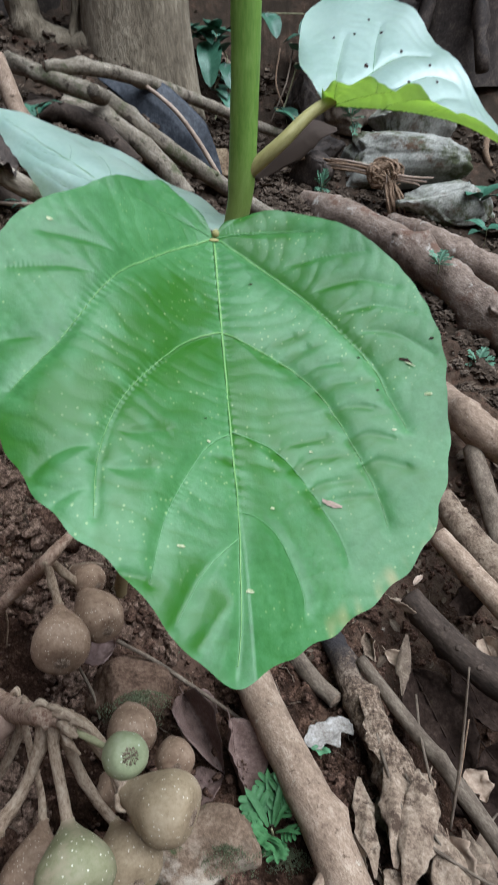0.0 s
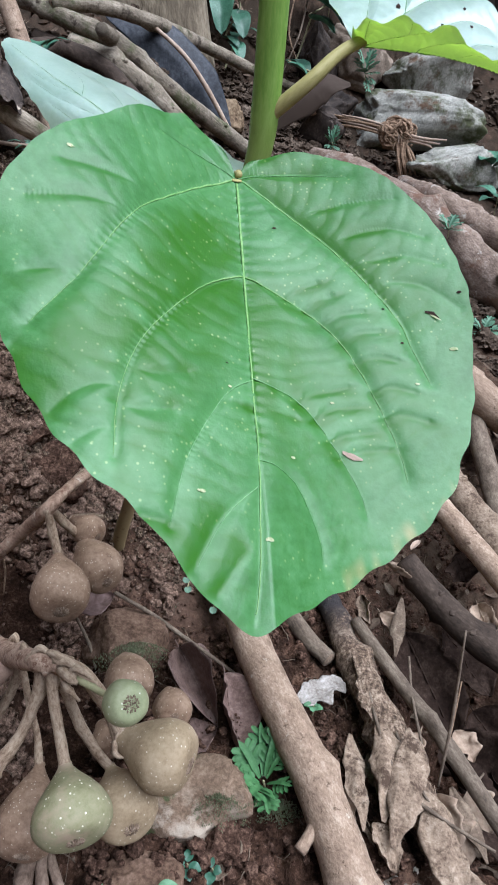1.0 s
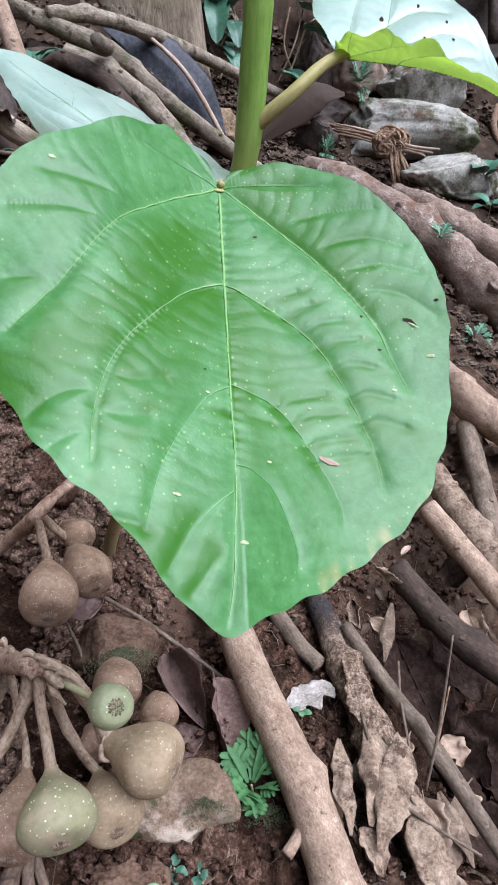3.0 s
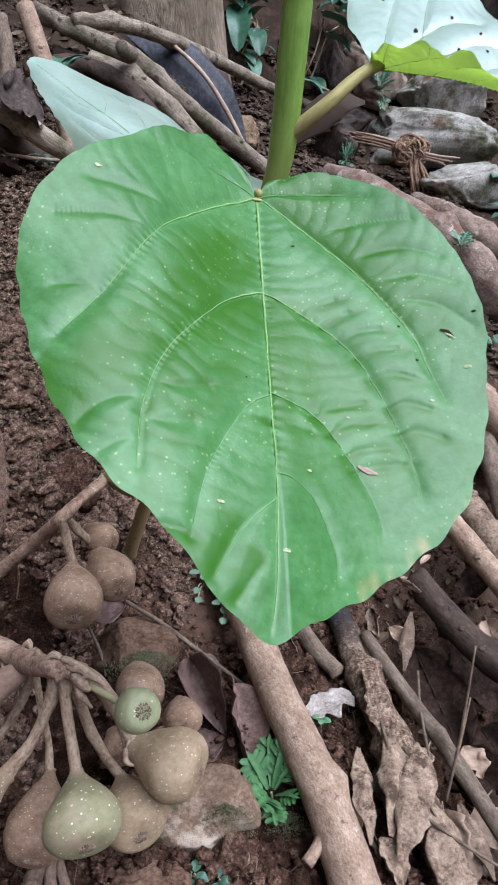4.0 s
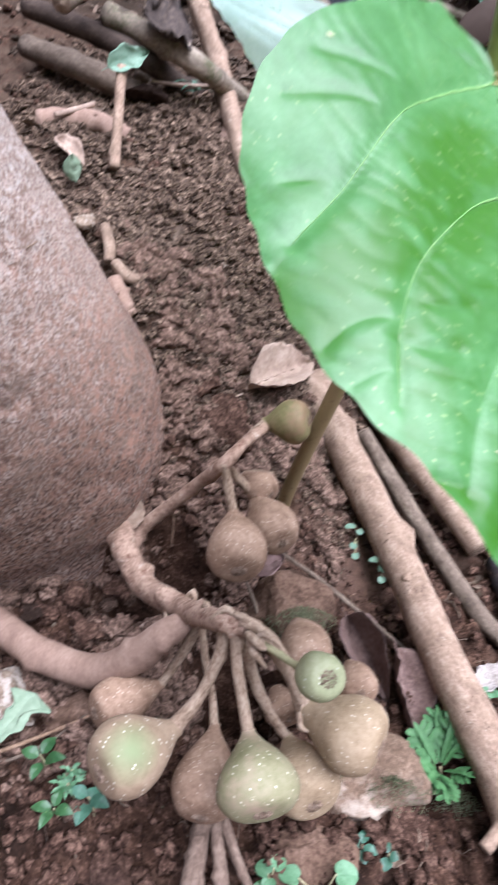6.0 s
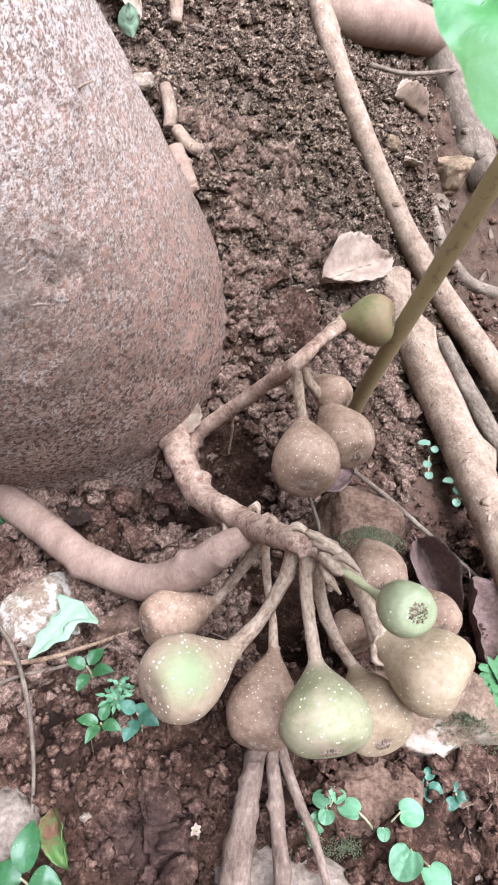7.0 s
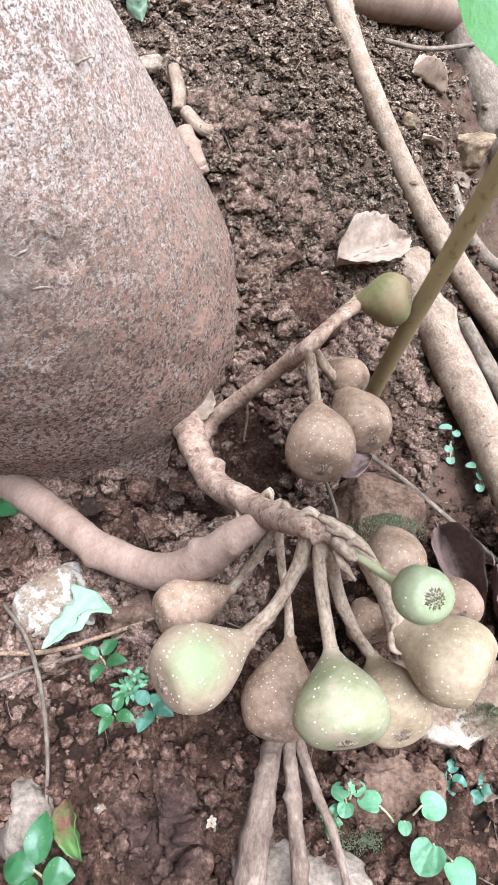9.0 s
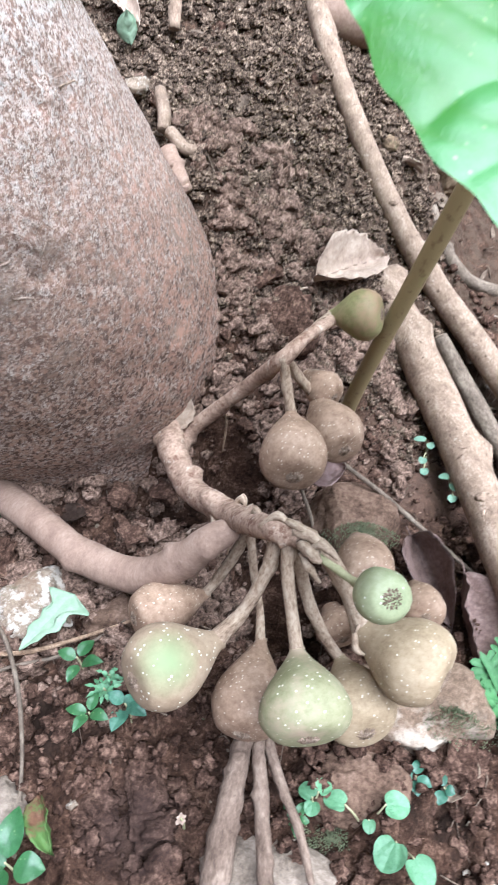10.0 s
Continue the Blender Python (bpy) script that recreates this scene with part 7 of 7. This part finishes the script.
weed("broad-leaved weed by the stones", (0.443, 1.344, 0.371), 6, 0.07, 0.034, M_WEEDBLUE, 124, 0.05)
weed("broad-leaved weed by the stones", (0.433, 1.239, 0.344), 5, 0.05, 0.026, M_WEEDBLUE, 125, 0.03)
weed("bluish vine leaves on the bank", (-0.056, 1.604, 0.618), 8, 0.075, 0.045, M_WEEDBLUE, 126, 0.08)
weed("bluish vine leaves on the bank", (-0.032, 1.603, 0.565), 4, 0.045, 0.03, M_WEEDBLUE, 127, 0.04)
weed("bluish vine leaves behind the stem", (0.153, 1.704, 0.632), 7, 0.07, 0.04, M_WEEDBLUE, 128, 0.06)
weed("single bluish leaf on the bank", (0.091, 1.612, 0.523), 2, 0.035, 0.025, M_WEEDBLUE, 129, 0.02)
weed("bluish weed among far roots", (-0.266, 0.966, 0.557), 5, 0.04, 0.02, M_WEEDBLUE, 130, 0.03)
weed("feathery weed at the heap edge", (-0.251, 0.806, 0.479), 7, 0.022, 0.008, M_WEEDBLUE, 131, 0.02, 3)
weed("bluish leaves at the top of the bank", (-0.326, 1.447, 0.724), 5, 0.08, 0.05, M_WEEDBLUE, 132, 0.06)
weed("leaves on the far dark bank", (0.457, 1.835, 0.699), 5, 0.05, 0.03, M_WEEDBLUE, 133, 0.05)


def vine(label, root, leaves, skin, seed):
    """A trailing stem with hanging heart-shaped leaves."""
    ob = empty("vine", label, "vine", "vines")
    root = Vector(root)
    mids = [Vector(a) for a, b, w in leaves]
    mids.sort(key=lambda q: q.z)
    part("stem", tube([root] + [q + Vector((0.004, 0.012, 0)) for q in mids], [0.0022, 0.0016, 0.0012], 6, 5, 0.1, 100, 0, seed), M_STALKGREEN, ob)
    for k, (a, b, w) in enumerate(leaves):
        small_blade(a, b, w, skin, ob, seed + k, 0, True, 0.25)


vine("bluish-green vine leaves hanging on the bank", (-0.06, 1.504, 0.53), [((-0.11, 1.599, 0.698), (-0.06, 1.561, 0.671), 0.046), ((-0.092, 1.601, 0.701), (-0.127, 1.569, 0.685), 0.036), ((-0.098, 1.588, 0.678), (-0.037, 1.575, 0.696), 0.041), ((-0.07, 1.584, 0.672), (-0.067, 1.519, 0.597), 0.05), ((-0.045, 1.573, 0.652), (-0.02, 1.561, 0.671), 0.041), ((-0.038, 1.562, 0.632), (-0.023, 1.515, 0.59), 0.039), ((-0.064, 1.536, 0.587), (-0.032, 1.506, 0.575), 0.03), ((-0.046, 1.532, 0.58), (-0.025, 1.494, 0.554), 0.034)], M_WEEDBLUE, 140)
vine("bluish-green vine leaves hanging beside the stem", (0.122, 1.503, 0.529), [((0.086, 1.50, 0.664), (0.172, 1.49, 0.620), 0.062), ((0.096, 1.495, 0.628), (0.152, 1.485, 0.606), 0.036), ((0.060, 1.45, 0.552), (0.104, 1.44, 0.533), 0.034), ((0.044, 1.612, 0.72), (0.068, 1.566, 0.68), 0.041), ((0.123, 1.58, 0.665), (0.167, 1.566, 0.682), 0.039), ((0.137, 1.572, 0.651), (0.18, 1.529, 0.617), 0.05), ((0.103, 1.557, 0.625), (0.153, 1.523, 0.606), 0.043), ((0.077, 1.517, 0.554), (0.107, 1.481, 0.532), 0.034), ((0.147, 1.607, 0.712), (0.111, 1.567, 0.682), 0.034)], M_WEEDBLUE, 150)


def moss(centre, r, count, seed, label):
    """A cushion of tiny moss shoots."""
    rnd = random.Random(seed)
    verts, faces = [], []
    for _ in range(count):
        a = rnd.uniform(0, 6.28)
        d = 1.25 * r * rnd.random() ** 0.95 * (1 + 0.6 * noise.noise(Vector((math.cos(a) * 1.6, math.sin(a) * 1.6, seed))))
        x, y = centre[0] + d * math.cos(a), centre[1] + d * math.sin(a) * 0.6
        z = centre[2] - 0.35 * d * d / r + rnd.uniform(-0.001, 0.001)
        h, w, t = rnd.uniform(0.0002, 0.0007), rnd.uniform(0.0002, 0.0006), rnd.uniform(0, 6.28)
        o = len(verts)
        lean = Vector((rnd.uniform(-1, 1), rnd.uniform(-1, 1), 0)) * h * 0.6
        verts += [Vector((x + w * math.cos(t + k), y + w * math.sin(t + k), z - 0.001)) for k in (0, 2.1, 4.2)] + [Vector((x, y, z + h)) + lean]
        faces += [(o, o + 1, o + 3), (o + 1, o + 2, o + 3), (o + 2, o, o + 3)]
    return tagged(part("moss_cushion", mesh_of(verts, faces, False), M_MOSS), label, "moss", kind="stuff")


moss((-0.080, 0.331, 0.2435), 0.022, 1500, 1, "green moss on the brown stone")
moss((-0.014, 0.240, 0.2165), 0.020, 1300, 2, "green moss on the pale stone")
moss((-0.069, 0.166, 0.205), 0.012, 900, 3, "green moss in the soil")
moss((-0.089, 0.165, 0.208), 0.010, 700, 4, "green moss in the soil")
moss((0.024, 0.250, 0.188), 0.013, 1000, 5, "grey-green moss beside the branch")


# ---- frayed knot of fibre on the root ----
def fibre_knot():
    ob = empty("fibre_knot", "frayed brown knot of plant fibre on a root", "fibre")
    c = Vector((0.266, 1.353, 0.449))
    rnd = random.Random(9)
    for k in range(46):
        r = rnd.uniform(0.012, 0.025)
        tiltm = Euler((rnd.uniform(0.9, 1.6), rnd.uniform(-0.4, 0.4), rnd.uniform(-0.5, 0.5))).to_matrix()
        pts = [c + Vector((rnd.uniform(-0.012, 0.012), 0, rnd.uniform(-0.004, 0.004))) + tiltm @ Vector((r * math.cos(a), r * math.sin(a), 0.004 * math.sin(a * 2 + k))) for a in [i * math.pi / 6 for i in range(11)]]
        part("strand", tube(pts, [0.0020, 0.0032, 0.0020], 6, 3, 0.5, 400, 0, k), M_FIBRE, ob)
    for k in range(12):
        d = Vector((rnd.uniform(-0.3, 1), rnd.uniform(-1, 0.2), rnd.uniform(-0.9, 0.3))).normalized() * rnd.uniform(0.02, 0.036)
        part("strand", tube([c, c + d * 0.5 + Vector((0, 0, 0.006)), c + d], [0.002, 0.0016, 0.0008], 5, 4, 0.2, 200, 0, k), M_FIBRE if k % 3 else M_PALELEAF, ob)

    for k in range(26):
        d = Vector((rnd.uniform(0.012, 0.045), rnd.uniform(-0.04, -0.01), rnd.uniform(-0.098, -0.060)))
        part("strand", tube([c + Vector((rnd.uniform(-0.01, 0.015), -0.01, -0.01)), c + d * 0.5 + Vector((rnd.uniform(-0.008, 0.008), -0.012, 0.0)), c + d], [0.0024, 0.0028, 0.0014], 6, 4, 0.5, 400, 0, k), M_FIBRE, ob)
    for k in range(16):
        a, b = Vector((rnd.uniform(-0.012, 0.004), rnd.uniform(-0.006, 0.006), rnd.uniform(-0.010, 0.010))), Vector((rnd.uniform(-0.004, 0.008), 0, rnd.uniform(-0.008, 0.008)))
        part("strand", tube([Vector((0.158, 1.37, 0.466)) + a, Vector((0.205, 1.362, 0.461)) + a * 0.6 + b * 0.4, c + b], [0.0016, 0.0026, 0.0020], 6, 5, 0.4, 300, 0, k), M_FIBRE if k % 5 else M_PALELEAF, ob)
    hairs, tris = [], []
    for k in range(260):
        d = Vector((rnd.gauss(0, 1), rnd.gauss(0, 1), rnd.gauss(0, 1))).normalized()
        p, q = c + d * 0.018, c + d * rnd.uniform(0.024, 0.034) + Vector((rnd.gauss(0, 0.004), rnd.gauss(0, 0.004), rnd.gauss(0, 0.004)))
        side = d.orthogonal().normalized() * 0.0005
        o = len(hairs)
        hairs += [p - side, p + side, q, p + d.cross(side)]
        tris += [(o, o + 1, o + 2), (o + 1, o + 3, o + 2), (o + 3, o, o + 2)]
    part("fuzz", mesh_of(hairs, tris, False), M_FIBRE, ob, "loose frayed hairs")
    for k in range(3):
        part("strand", tube([c + Vector((0.02, -0.015, -0.004 * k)), c + Vector((0.05, -0.02, -0.003 - 0.005 * k)), c + Vector((0.085 - 0.012 * k, -0.02, -0.004 - 0.007 * k))], [0.003, 0.0026, 0.0014], 6, 4, 0.2, 200, 0, k), M_PALELEAF, ob)


fibre_knot()


# ---- far bank: a second tree with spreading roots ----
def far_tree(label, foot, radius, height, skin, seed, roots, lean=(0, 0)):
    ob = empty("tree", label, "tree", "far trees")
    verts, faces, seg, rings = [], [], 48, 40
    for i in range(rings):
        t = i / (rings - 1)
        z = foot[2] - 0.15 + t * height
        rad = radius * (1 + 0.45 * math.exp(-t * height / 0.14))
        for j in range(seg):
            a = 2 * math.pi * j / seg
            q = Vector((math.cos(a), math.sin(a), z * 2))
            r = rad * (1 + 0.12 * noise.noise(q * 1.3 + Vector((seed, 0, 0))) + 0.05 * noise.noise(Vector((q.x * 6, q.y * 6, z * 5))))
            verts.append((foot[0] + lean[0] * t * height + r * math.cos(a), foot[1] + lean[1] * t * height + r * math.sin(a), z))
    for i in range(rings - 1):
        for j in range(seg):
            k = (j + 1) % seg
            faces.append((i * seg + j, i * seg + k, (i + 1) * seg + k, (i + 1) * seg + j))
    faces.append(tuple((rings - 1) * seg + j for j in range(seg)))
    part("trunk", mesh_of(verts, faces), skin, ob)
    for k in range(1 if roots else 3):
        a = 3.6 + 0.5 * k + 0.2 * math.sin(seed + k)
        run = [Vector((foot[0] + lean[0] * t * height + radius * 1.0 * math.cos(a + 0.1 * math.sin(5 * t + k)) * (1 + 0.7 * math.exp(-t * height / 0.14)), foot[1] + lean[1] * t * height + radius * math.sin(a) * (1 + 0.7 * math.exp(-t * height / 0.14)), foot[2] - 0.12 + t * height * 0.9)) for t in [q / 8 for q in range(9)]]
        part("bark_ridge", tube(run, [radius * 0.12, radius * 0.07, radius * 0.06, radius * 0.04], 10, 6, 0.6, 25, 6, seed + k), skin, ob)
    for pts, r in roots:
        part("root", tube(pts, r, 16, 8, 0.16, 30, 6, seed + 1), skin, ob)


far_tree("brown rough-barked tree on the bank", (-0.203, 1.462, 0.649), 0.092, 1.9, M_BANKTREE, 3, [([(-0.157, 1.42, 0.628), (-0.249, 1.42, 0.640), (-0.329, 1.42, 0.658), (-0.380, 1.42, 0.689), (-0.396, 1.42, 0.744)], [0.032, 0.032, 0.031, 0.03, 0.026])])
# the next two trees carry the bank's shade in their near-black colour
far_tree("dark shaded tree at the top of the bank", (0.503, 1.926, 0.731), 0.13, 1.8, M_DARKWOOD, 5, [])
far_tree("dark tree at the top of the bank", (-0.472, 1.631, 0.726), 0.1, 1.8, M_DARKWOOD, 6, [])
